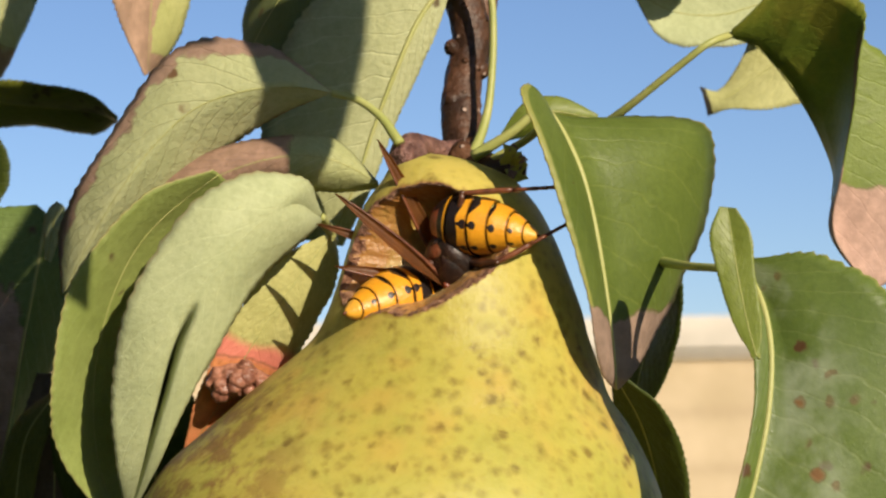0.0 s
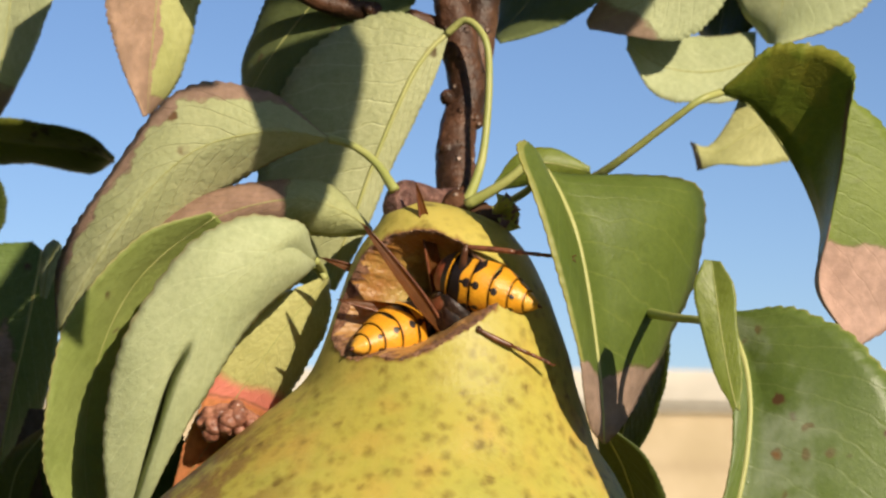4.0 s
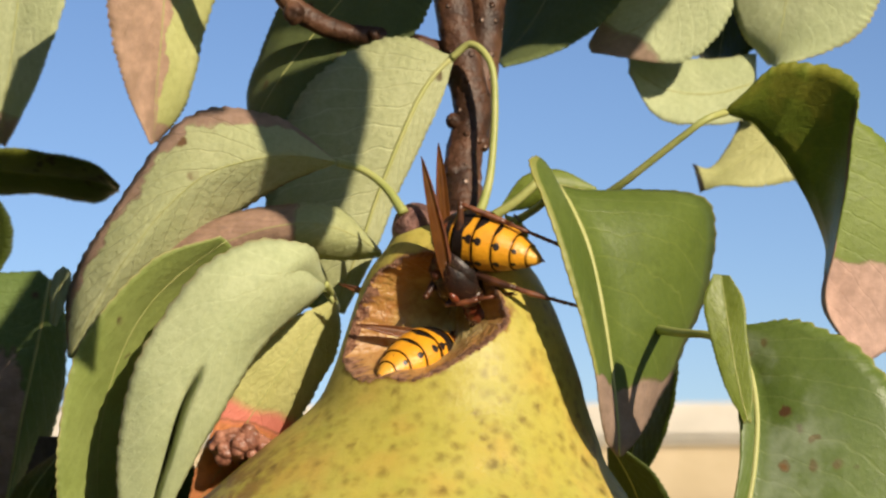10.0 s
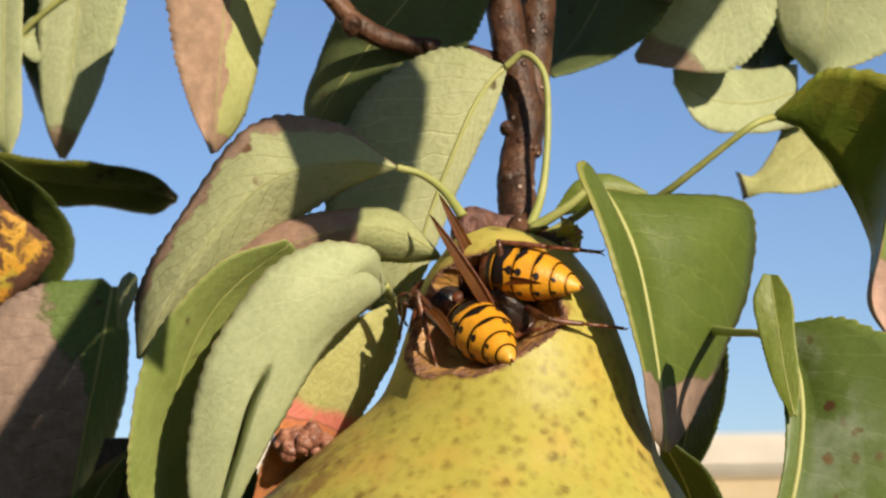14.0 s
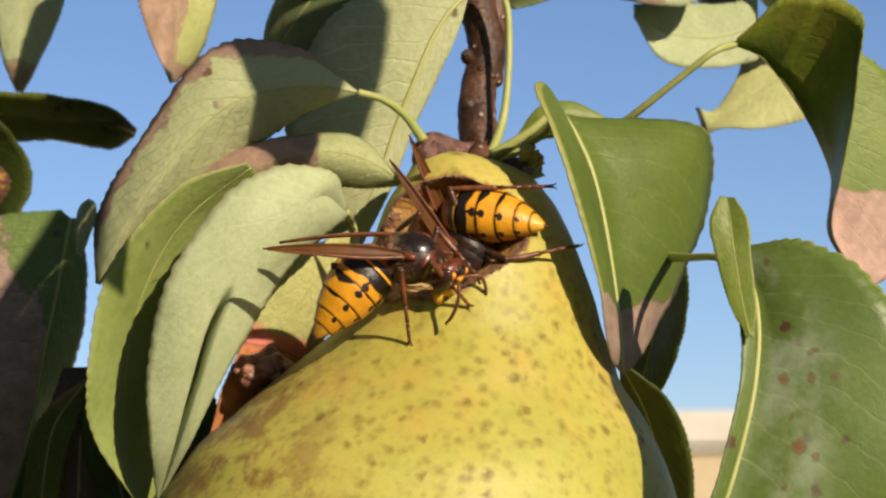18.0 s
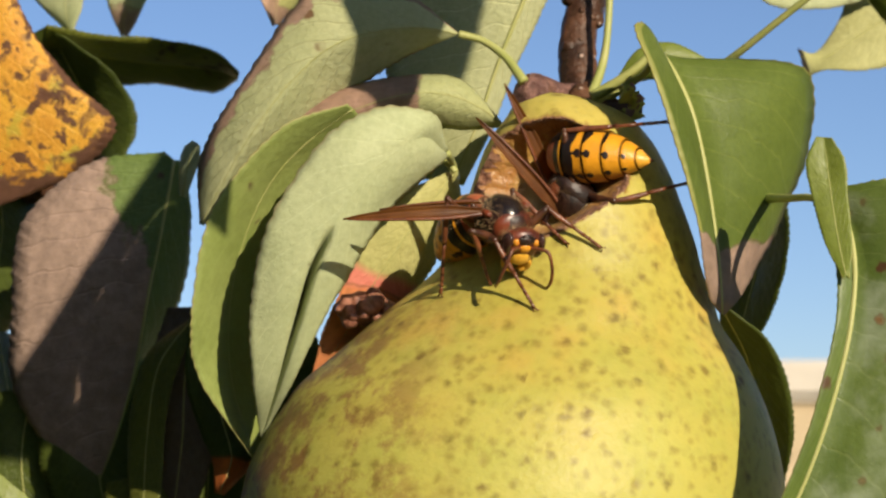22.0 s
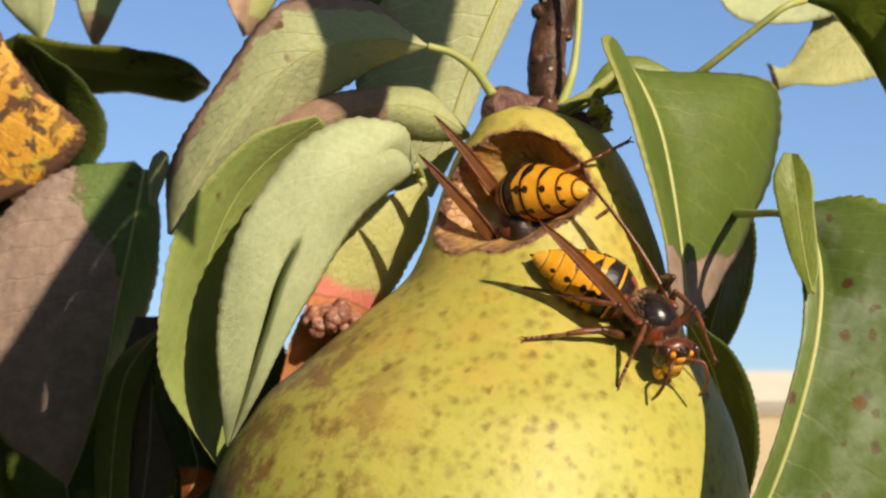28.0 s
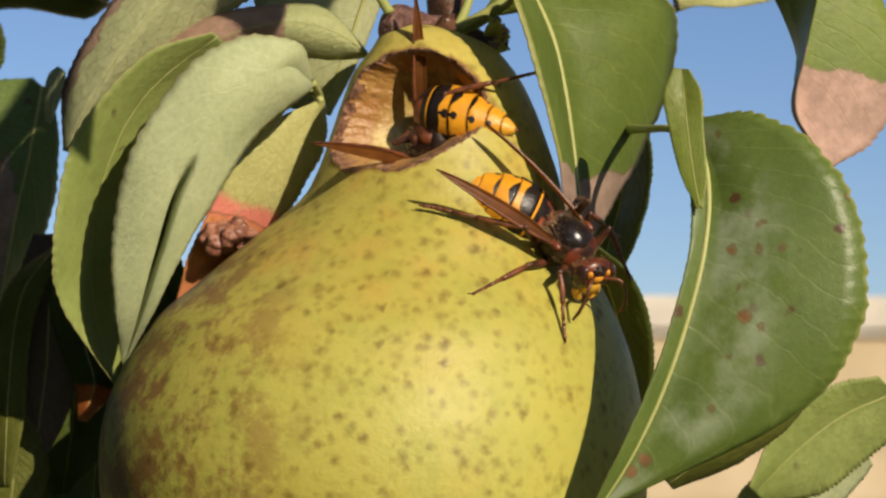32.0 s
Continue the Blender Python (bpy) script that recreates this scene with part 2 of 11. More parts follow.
UPPER_SPECK = leaf_mat("leaf_upper_specked", (0.130, 0.180, 0.036), (0.095, 0.142, 0.026), 0.42, 0.40, spots=0.27, dead=rust_specks, dead_col=(0.19, 0.095, 0.036), vein=0.17, vein_col=(0.30, 0.34, 0.12),
                       spot_col=(0.085, 0.042, 0.016), relief=0.00010, edge=(0.30, 0.30, 0.09), extra=sheen_smears)
TIPBROWN = leaf_mat("leaf_upper_brown_tip", (0.126, 0.170, 0.030), (0.092, 0.130, 0.020), 0.48, 0.36, dead=tipward(0.60, 0.015, 0.08), dead_col=(0.30, 0.205, 0.155),
                    relief=0.00015, vein=0.22, vein_col=(0.24, 0.28, 0.06), edge=(0.40, 0.36, 0.08), spots=0.01,
                    extra=lambda k, u, v: (k.math("MULTIPLY", k.ramp(k.math("ADD", v, k.math("MULTIPLY", k.noise(90, 2), 0.03)), 0.075, 0.06), 0.6), (0.34, 0.33, 0.09)))
OVER = leaf_mat("leaf_over_dry_end", (0.20, 0.25, 0.05), (0.15, 0.20, 0.035), 0.5, 0.35, dead=tipward(0.66, 0.02, 0.12), dead_col=(0.46, 0.30, 0.24),
                relief=0.00018, vein=0.2, spots=0.03)
OVER_BACK = leaf_mat("leaf_over_folded", (0.19, 0.24, 0.03), (0.14, 0.185, 0.022), 0.45, 0.35, dead=patches(lambda k, u, v: k.math("MULTIPLY", sideward(0.90, 0.02, 0.12)(k, u, v), k.ramp(u, 0.36, 0.44)), tipward(0.72, 0.02, 0.12)), dead_col=(0.22, 0.12, 0.10),
                     relief=0.00018, vein=0.12, extra=lambda k, u, v: (k.math("MULTIPLY", k.ramp(k.noise(110, 3), 0.52, 0.66), 0.6), (0.30, 0.27, 0.04)))
# leaf face with its shade put into the colour
SHADED = leaf_mat("leaf_shaded", SHADED_C, SHADED_D, 0.42, 0.4, through=0.16)
# matt underside whose colour is darkened to stand for shade
UNDER_SHADED = leaf_mat("leaf_underside_shaded", (0.150, 0.180, 0.072), (0.115, 0.145, 0.052), 0.72, 0.15, vein=0.06, spots=0.05)
DARK_SPOT = leaf_mat("leaf_dark_spotted", (0.15, 0.165, 0.025), (0.09, 0.11, 0.016), 0.42, 0.4, dead=blotch(190, 0.60, 0.64), dead_col=(0.05, 0.03, 0.022), through=0.16)
DARK_YEL = leaf_mat("leaf_olive", (0.15, 0.16, 0.03), (0.09, 0.10, 0.02), 0.45, 0.35)
DARK_TIP = leaf_mat("leaf_dark_brown_end", (0.11, 0.145, 0.025), (0.07, 0.10, 0.016), 0.42, 0.4, dead=tipward(0.74, 0.03, 0.15), dead_col=BROWN_C)
HALFBROWN = leaf_mat("leaf_half_dry", (0.52, 0.52, 0.22), (0.44, 0.45, 0.17), 0.6, 0.25, dead=patches(sideward(0.42, 0.012, 0.45), tipward(0.88, 0.02, 0.1)), dead_col=(0.40, 0.255, 0.185), spots=0.06)
BROWN = leaf_mat("leaf_dry", (0.16, 0.12, 0.09), (0.11, 0.08, 0.06), 0.65, 0.2, through=0.08)
BROWNGREEN = leaf_mat("leaf_brown_green_patch", (0.15, 0.21, 0.06), (0.11, 0.17, 0.04), 0.5, 0.35, dead=basal_side, dead_col=(0.34, 0.24, 0.19), spots=0.12, vein=0.28, through=0.08)
YELLOW = leaf_mat("leaf_autumn_yellow", (0.76, 0.44, 0.050), (0.58, 0.25, 0.030), 0.5, 0.35, dead=patches(blotch(110, 0.515, 0.575), blotch(300, 0.545, 0.60), blotch(800, 0.60, 0.66), tipward(0.80, 0.03, 0.45), sideward(0.96, 0.02, 0.3, False)), dead_col=(0.105, 0.048, 0.030), spots=0.2,
                  extra=lambda k, u, v: (k.math("MULTIPLY", k.ramp(k.noise(170, 3), 0.56, 0.66), 0.7), (0.42, 0.38, 0.05)))
ORANGETIP = leaf_mat("leaf_orange_tip", SHADED_C, SHADED_D, 0.45, 0.35, dead=tipward(0.70, 0.05, 0.15), dead_col=(0.55, 0.15, 0.03))
RUST = leaf_mat("leaf_rust_patch", (0.50, 0.48, 0.19), (0.42, 0.41, 0.14), 0.6, 0.25, dead=tipward(0.57, 0.05, 0.08), dead_col=(0.66, 0.25, 0.10),
                extra=lambda k, u, v: (k.math("MULTIPLY", k.ramp(k.math("ADD", u, k.math("MULTIPLY", k.noise(200, 2), 0.1)), 0.53, 0.60), k.ramp(u, 0.80, 0.66)), (0.74, 0.24, 0.18)))


def plain_mat(name, a, b, scale, rough=0.5, spec=0.4, bump=0.4, dist=0.0004, detail=5):
    k = Kit(name)
    n = k.noise(scale, detail, 0.62)
    k.surface(k.mix(k.ramp(n, 0.3, 0.7), a, b), rough, spec)
    k.bump(k.math("ADD", n, k.math("MULTIPLY", k.noise(scale * 5, 3), 0.4)), bump, dist)
    return k.mat


STALK = plain_mat("leaf_stalk", (0.30, 0.33, 0.09), (0.38, 0.38, 0.13), 250, 0.45)
RIB = plain_mat("leaf_rib", (0.36, 0.37, 0.12), (0.42, 0.41, 0.16), 300, 0.5)
GALL = plain_mat("gall", (0.13, 0.045, 0.028), (0.42, 0.19, 0.125), 420, 0.36, 0.5, 0.7, 0.0006)


def bark_mat():
    k = Kit("bark")
    n, m = k.noise(160, 5, 0.65), k.noise(40, 3)
    col = k.mix(k.ramp(n, 0.3, 0.7), (0.026, 0.012, 0.007), (0.130, 0.057, 0.029))
    col = k.mix(k.math("MULTIPLY", k.ramp(m, 0.52, 0.68), 0.55), col, (0.22, 0.115, 0.065))
    sp, _ = k.spots(420, 0.10, 0.22)
    col = k.mix(k.math("MULTIPLY", sp, k.ramp(k.noise(200, 2), 0.5, 0.6)), col, (0.42, 0.30, 0.24))
    k.surface(col, 0.50, 0.36)
    k.bump(k.math("ADD", n, k.math("MULTIPLY", sp, 0.5)), 0.9, 0.0014)
    return k.mat


BARK = bark_mat()


def skin_mat():
    k = Kit("pear_skin")
    big, mid, fine = k.noise(30, 3), k.noise(120, 4, 0.6), k.noise(1500, 3)
    col = k.mix(k.ramp(big, 0.35, 0.65), (0.400, 0.345, 0.062), (0.510, 0.415, 0.098))
    col = k.mix(k.math("MULTIPLY", k.ramp(mid, 0.42, 0.72), 0.55), col, (0.27, 0.275, 0.042))
    col = k.mix(k.math("MULTIPLY", k.ramp(k.noise(480, 4, 0.65), 0.50, 0.75), 0.35), col, (0.28, 0.22, 0.035))
    x, y, z = k.xyz()
    # warm blush below the neck
    band = k.math("MULTIPLY", k.ramp(z, -0.052, -0.034), k.ramp(z, -0.014, -0.026))
    col = k.mix(k.math("MULTIPLY", k.math("MULTIPLY", band, k.ramp(k.noise(95, 3), 0.45, 0.70)), 0.34), col, (0.58, 0.27, 0.07))
    # the body below the neck is greener
    lower = k.math("MULTIPLY", k.ramp(z, -0.030, -0.050), k.ramp(k.noise(60, 3), 0.25, 0.60))
    col = k.mix(k.math("MULTIPLY", lower, 0.60), col, (0.400, 0.400, 0.078))
    # russet veil on one shoulder and low on the body
    russet = k.math("MULTIPLY", k.ramp(x, -0.008, -0.027), k.ramp(k.noise(150, 5, 0.68), 0.44, 0.58))
    col = k.mix(k.math("MULTIPLY", russet, 0.8), col, (0.20, 0.085, 0.035))

    def dots(scale, size, warp, amount, shade, gate_scale, gate):
        """Uneven lenticels: some faint, some dark, with soft edges."""
        s, c = k.spots(scale, 0.0, size, k.warped(scale * 2.6, warp))
        n = k.t.nodes.new("ShaderNodeSeparateColor")
        k.put(n.inputs[0], c)
        f = k.math("MULTIPLY", s, k.math("MULTIPLY", k.ramp(n.outputs[0], 0.0, 0.85), k.ramp(k.noise(gate_scale, 2), gate, gate + 0.16)))
        return k.math("MULTIPLY", f, amount), shade, s

    for row in ((620, 0.50, 0.0008, 0.45, (0.20, 0.145, 0.018), 260, 0.28), (430, 0.48, 0.0010, 0.65, (0.15, 0.10, 0.014), 150, 0.31), (380, 0.42, 0.0014, 0.80, (0.125, 0.07, 0.012), 110, 0.35),
                (340, 0.36, 0.0012, 0.75, (0.12, 0.08, 0.014), 90, 0.37), (140, 0.20, 0.0016, 0.85, (0.14, 0.065, 0.016), 60, 0.36)):
        f, shade, s2 = dots(*row)
        col = k.mix(f, col, shade)
    # browned skin round the chewed hole
    u, v = k.uv()
    ring = k.math("ADD", u, k.math("MULTIPLY", k.math("SUBTRACT", k.noise(420, 4), 0.5), 0.22))
    col = k.mix(k.math("MULTIPLY", k.ramp(ring, 1.10, 1.0), 0.85), col, (0.22, 0.085, 0.03))
    k.surface(col, k.math("ADD", 0.35, k.math("MULTIPLY", mid, 0.30)), 0.34)
    k.bsdf.inputs["Subsurface Weight"].default_value = 0.12
    k.bsdf.inputs["Subsurface Radius"].default_value = (0.004, 0.003, 0.001)
    k.bsdf.inputs["Subsurface Scale"].default_value = 0.5
    k.bump(k.math("ADD", k.math("MULTIPLY", fine, 0.4), k.math("SUBTRACT", mid, k.math("MULTIPLY", s2, 0.4))), 0.42, 0.0005)
    return k.mat


def flesh_mat():
    k = Kit("pear_flesh")
    n, m = k.noise(260, 5, 0.65), k.noise(900, 4)
    u, v = k.uv()
    col = k.mix(k.ramp(n, 0.35, 0.65), (0.34, 0.225, 0.055), (0.50, 0.37, 0.12))
    col = k.mix(k.math("MULTIPLY", k.ramp(k.noise(140, 4, 0.6), 0.48, 0.66), 0.6), col, (0.21, 0.095, 0.022))
    x, y, z = k.xyz()
    fresh = k.ramp(k.math("ADD", z, k.math("MULTIPLY", k.math("SUBTRACT", k.noise(190, 3), 0.5), 0.006)), -0.0125, -0.0165)
    col = k.mix(k.math("MULTIPLY", fresh, 0.9), col, (0.72, 0.62, 0.29))
    old = k.ramp(k.math("ADD", u, k.math("MULTIPLY", k.math("SUBTRACT", k.noise(230, 5, 0.7), 0.5), 0.5)), 0.74, 0.96)
    col = k.mix(k.math("MULTIPLY", old, 0.85), col, (0.34, 0.145, 0.04))
    k.surface(col, 0.34, 0.5)
    k.bsdf.inputs["Subsurface Weight"].default_value = 0.2
    k.bsdf.inputs["Subsurface Radius"].default_value = (0.004, 0.003, 0.001)
    k.bump(k.math("ADD", n, k.math("MULTIPLY", m, 0.4)), 0.7, 0.0012)
    return k.mat


SKIN, FLESH = skin_mat(), flesh_mat()
RIM = plain_mat("bite_rim", (0.11, 0.04, 0.022), (0.46, 0.24, 0.14), 900, 0.4, 0.5, 1.0, 0.0012)


# ---------------------------------------------------------------- mesh kit
def to_world(p):
    return BOUGH @ (Vector(p) * MM)


def mesh_object(name, bm, materials, parent=None, label="", origin=None, smooth=True):
    """Links a bmesh that is given in bough millimetres. Top-level things get their origin at origin, parts at their thing's."""
    base = parent["base_point"].to_list() if parent and "base_point" in parent else None
    at = Vector(base) if base else to_world(origin or (0, 0, 0))
    for vert in bm.verts:
        vert.co = to_world(vert.co) - at
    data = bpy.data.meshes.new(name)
    bm.to_mesh(data)
    bm.free()
    for m in materials if isinstance(materials, (list, tuple)) else [materials]:
        data.materials.append(m)
    if smooth:
        for poly in data.polygons:
            poly.use_smooth = True
    ob = new(name, data)
    if parent:
        ob.parent = parent
    else:
        ob.location = at
    ob["base_point"] = list(at)
    if label:
        ob["label"] = label
    return ob


def part(name, bm, material, parent, label=""):
    return mesh_object(name, bm, material, parent, label)


def glide(points, n):
    """A smooth line of n points through the given ones."""
    p = np.array(points, float)
    ext = np.vstack([2 * p[0] - p[1], p, 2 * p[-1] - p[-2]])
    out = []
    for s in np.linspace(0, len(p) - 1, n):
        i = min(int(s), len(p) - 2)
        f = s - i
        a, b, c, d = ext[i], ext[i + 1], ext[i + 2], ext[i + 3]
        out.append(0.5 * (2 * b + (c - a) * f + (2 * a - 5 * b + 4 * c - d) * f * f + (3 * b - a - 3 * c + d) * f ** 3))
    return np.array(out)


def tube(bm, points, radii, n=24, sides=8, rough=0.0, seed=0, flat=1.0):
    """A tapering tube along a smooth line, closed at both ends."""
    rng = random.Random(seed)
    line, rad = glide(points, n), np.interp(np.linspace(0, 1, n), np.linspace(0, 1, len(radii)), radii)
    side = Vector((0.3, 0.2, 1))
    rings = []
    for i in range(n):
        along = Vector(line[min(i + 1, n - 1)] - line[max(i - 1, 0)]).normalized()
        a = (side - along * side.dot(along)).normalized()
        b = along.cross(a)
        side = a
        ring = []
        for j in range(sides):
            w = 2 * math.pi * j / sides
            r = rad[i] * (1 + rough * (rng.random() - 0.5))
            ring.append(bm.verts.new(Vector(line[i]) + a * math.cos(w) * r + b * math.sin(w) * r * flat))
        rings.append(ring)
    for r0, r1 in zip(rings, rings[1:]):
        for j in range(sides):
            bm.faces.new((r0[j], r0[(j + 1) % sides], r1[(j + 1) % sides], r1[j]))
    bm.faces.new(rings[0][::-1])
    bm.faces.new(rings[-1])
    return bm


def ball(bm, centre, radii, turn=None, u=18, v=12):
    """An ellipsoid added to bm."""
    m = Matrix.Translation(centre) @ (turn.to_4x4() if turn else Matrix()) @ Matrix.Diagonal((*radii, 1))
    bmesh.ops.create_uvsphere(bm, u_segments=u, v_segments=v, radius=1, matrix=m)
    return bm


# ---------------------------------------------------------------- setting
def ground_and_wall():
    bm = bmesh.new()
    n, reach = 40, 400.0
    grid = [[bm.verts.new(((i / n - 0.5) * 2 * reach, (j / n - 0.5) * 2 * reach, 0.0)) for i in range(n + 1)] for j in range(n + 1)]
    for j in range(n):
        for i in range(n):
            bm.faces.new((grid[j][i], grid[j][i + 1], grid[j + 1][i + 1], grid[j + 1][i]))
    data = bpy.data.meshes.new("ground")
    bm.to_mesh(data)
    bm.free()
    data.materials.append(plain_mat("dry_grass", (0.09, 0.10, 0.035), (0.17, 0.15, 0.07), 6, 0.9, 0.1, 0.6, 0.02))
    tagged(new("ground", data), "dry short orchard grass on level ground", "ground", kind="structure")

    k = Kit("wall_plaster")
    n1, n2 = k.noise(2.2, 4, 0.6), k.noise(30, 4)
    x, y, z = k.xyz()
    course = k.ramp(k.math("PINGPONG", k.math("ADD", z, k.math("MULTIPLY", n1, 0.03)), 0.11), 0.0, 0.05)
    col = k.mix(k.ramp(n1, 0.3, 0.7), (0.46, 0.36, 0.22), (0.58, 0.46, 0.30))
    col = k.mix(k.math("MULTIPLY", k.math("SUBTRACT", 1.0, course), 0.35), col, (0.36, 0.27, 0.17))
    k.surface(col, 0.9, 0.15)
    k.bump(n2, 0.5, 0.01)
    top = WALL_TOP
    bm = bmesh.new()
    bmesh.ops.create_cube(bm, size=1, matrix=Matrix.Translation((0, 8.15, (top - 0.16) / 2)) @ Matrix.Diagonal((16, 0.3, top - 0.16, 1)))
    data = bpy.data.meshes.new("garden_wall")
    bm.to_mesh(data)
    bm.free()
    data.materials.append(k.mat)
    wall = tagged(new("garden_wall", data), "sandy rendered wall far behind the tree", "wall", kind="structure")
    bm = bmesh.new()
    bmesh.ops.create_cube(bm, size=1, matrix=Matrix.Translation((0, 8.15, top - 0.08)) @ Matrix.Diagonal((16.1, 0.42, 0.16, 1)))
    bmesh.ops.bevel(bm, geom=bm.edges[:], offset=0.03, segments=2, affect="EDGES")
    data = bpy.data.meshes.new("coping")
    bm.to_mesh(data)
    bm.free()
    data.materials.append(plain_mat("coping_stone", (0.50, 0.45, 0.37), (0.60, 0.54, 0.45), 5, 0.85, 0.2, 0.4, 0.01))
    new("coping", data).parent = wall


WALL_TOP = 2.13
ground_and_wall()

# ---------------------------------------------------------------- branches
def branch(name, label, points, radii, knobs=(), seed=1, n=60):
    bm = tube(bmesh.new(), points, radii, n=n, sides=18, rough=0.10, seed=seed)
    ob = tagged(mesh_object(name, bm, BARK, origin=points[-1]), label, "branch")
    for c, r in knobs:
        knob = ball(bmesh.new(), c, (r * 0.8, r * 0.9, r * 0.8), u=20, v=14)
        for vert in knob.verts:
            vert.co += (vert.co - Vector(c)) * 0.22 * noise.noise(vert.co * 1.1)
        part("bud_scar", knob, BARK, ob)
    return ob


branch("branch", "dark brown knobbly pear branch above the fruit",
       [(15.8, 17.9, -12.0), (15.2, 24.0, -15.0), (15.5, 30.0, -18.0), (16.9, 36.1, -20.0), (15.5, 43.9, -22.0), (14.3, 51.8, -24.0), (13.8, 61.5, -26.0), (14.0, 76.2, -30.0), (17.5, 119.6, -40.0)],
       [2.7, 2.9, 2.7, 2.7, 2.8, 2.7, 2.8, 3.0, 3.4], knobs=[((16.3, 20.7, -10.0), 1.9), ((14.1, 27.3, -15.0), 1.6), ((18.0, 31.7, -18.0), 1.5), ((14.0, 35.0, -18.0), 1.3)], seed=3)
branch("branch", "brown pear branch rising behind another",
       [(17.2, 32.5, -26.0), (18.6, 44.8, -28.0), (19.7, 55.4, -30.0), (20.5, 63.6, -32.0), (24.3, 81.1, -36.0), (33.2, 121.7, -46.0)],
       [2.4, 2.6, 2.7, 2.8, 3.0, 3.4], knobs=[((19.3, 58.1, -26.0), 1.6)], seed=5)
branch("twig", "slender brown pear twig with buds",
       [(13.7, 45.0, -24.0), (5.6, 47.3, -23.0), (-1.2, 48.0, -22.0), (-7.9, 51.1, -22.0), (-13.4, 57.4, -22.0), (-18.9, 61.4, -23.0), (-30.2, 73.5, -26.0)],
       [1.7, 1.5, 1.5, 1.6, 1.5, 1.5, 1.6], knobs=[((2.6, 47.8, -21.0), 1.1), ((-8.7, 50.7, -20.0), 1.9), ((-12.1, 54.9, -20.0), 1.2)], seed=7)
branch("branch", "brown upright stem among shaded leaves",
       [(-87.9, -73.8, -70.0), (-88.9, -44.7, -70.0), (-89.9, -27.1, -70.0), (-91.4, -11.6, -72.0), (-92.9, 13.9, -74.0)],
       [4.0, 3.6, 3.4, 3.2, 3.0], knobs=[], seed=9)


def trunk():
    """The tree that bears the bough: a trunk beside the view and the limb that its branches hang from."""
    way = [(-760, -1490, -520), (-740, -1000, -500), (-700, -400, -470), (-640, 60, -430), (-560, 420, -360)]
    bm = tube(bmesh.new(), way, [75, 62, 55, 46, 36], n=50, sides=28, rough=0.12, seed=2)
    ob = tagged(mesh_object("tree_trunk", bm, BARK, origin=way[0]), "rough brown pear tree trunk rising from the grass", "tree")
    part("limb", tube(bmesh.new(), [(-600, 250, -400), (-430, 420, -280), (-200, 330, -140), (-20, 190, -60), (24, 105, -40)], [26, 20, 13, 7, 3.6], n=60, sides=20, rough=0.1, seed=8), BARK, ob)
    part("limb", tube(bmesh.new(), [(-700, -300, -470), (-520, -60, -330), (-300, 0, -200), (-120, 10, -110), (-74, 10, -74)], [22, 16, 9, 5, 3.2], n=50, sides=18, rough=0.1, seed=9), BARK, ob)


trunk()


# ---------------------------------------------------------------- the pear
PEAR = [
    (19.97, 9.48, 0.16),
    (19.50, 10.26, 3.13),
    (18.40, 11.43, 5.87),
    (16.52, 12.84, 8.46),
    (14.17, 13.00, 10.49),
    (11.82, 13.16, 11.98),
    (7.91, 13.39, 13.63),
    (4.78, 13.47, 14.72),
    (-0.70, 13.47, 16.60),
    (-4.62, 12.76, 18.25),
    (-9.32, 10.65, 21.93),
    (-12.45, 9.24, 24.43),
    (-16.37, 8.22, 28.11),
    (-20.28, 6.89, 31.48),
    (-24.20, 6.34, 33.67),
    (-28.11, 5.72, 35.47),
    (-32.81, 5.17, 36.96),
    (-39.86, 4.86, 37.82),
    (-47.69, 5.01, 37.27),
    (-55.52, 5.32, 34.14),
    (-62.57, 5.64, 27.56),
    (-67.27, 5.79, 18.79),
    (-69.61, 5.79, 9.40),
    (-69.22, 5.79, 2.35)]
HOLE_C = (-6.5, 7.4)
# the chewed hole's reach round its middle, on the unrolled skin, in steps of a sixteenth turn
HOLE_REACH = (13.7, 12.2, 10.8, 9.1, 7.8, 7.4, 7.8, 8.5, 10.6, 13.4, 10.8, 7.7, 7.6, 7.3, 7.8, 9.5, 13.7)
PEAR_TOP = (9.5, 20.0, 0.0)


def pear_surface(y):
    rows = np.array(PEAR)[:-1][::-1]
    return np.interp(y, rows[:, 0], rows[:, 1]), np.interp(y, rows[:, 0], rows[:, 2])


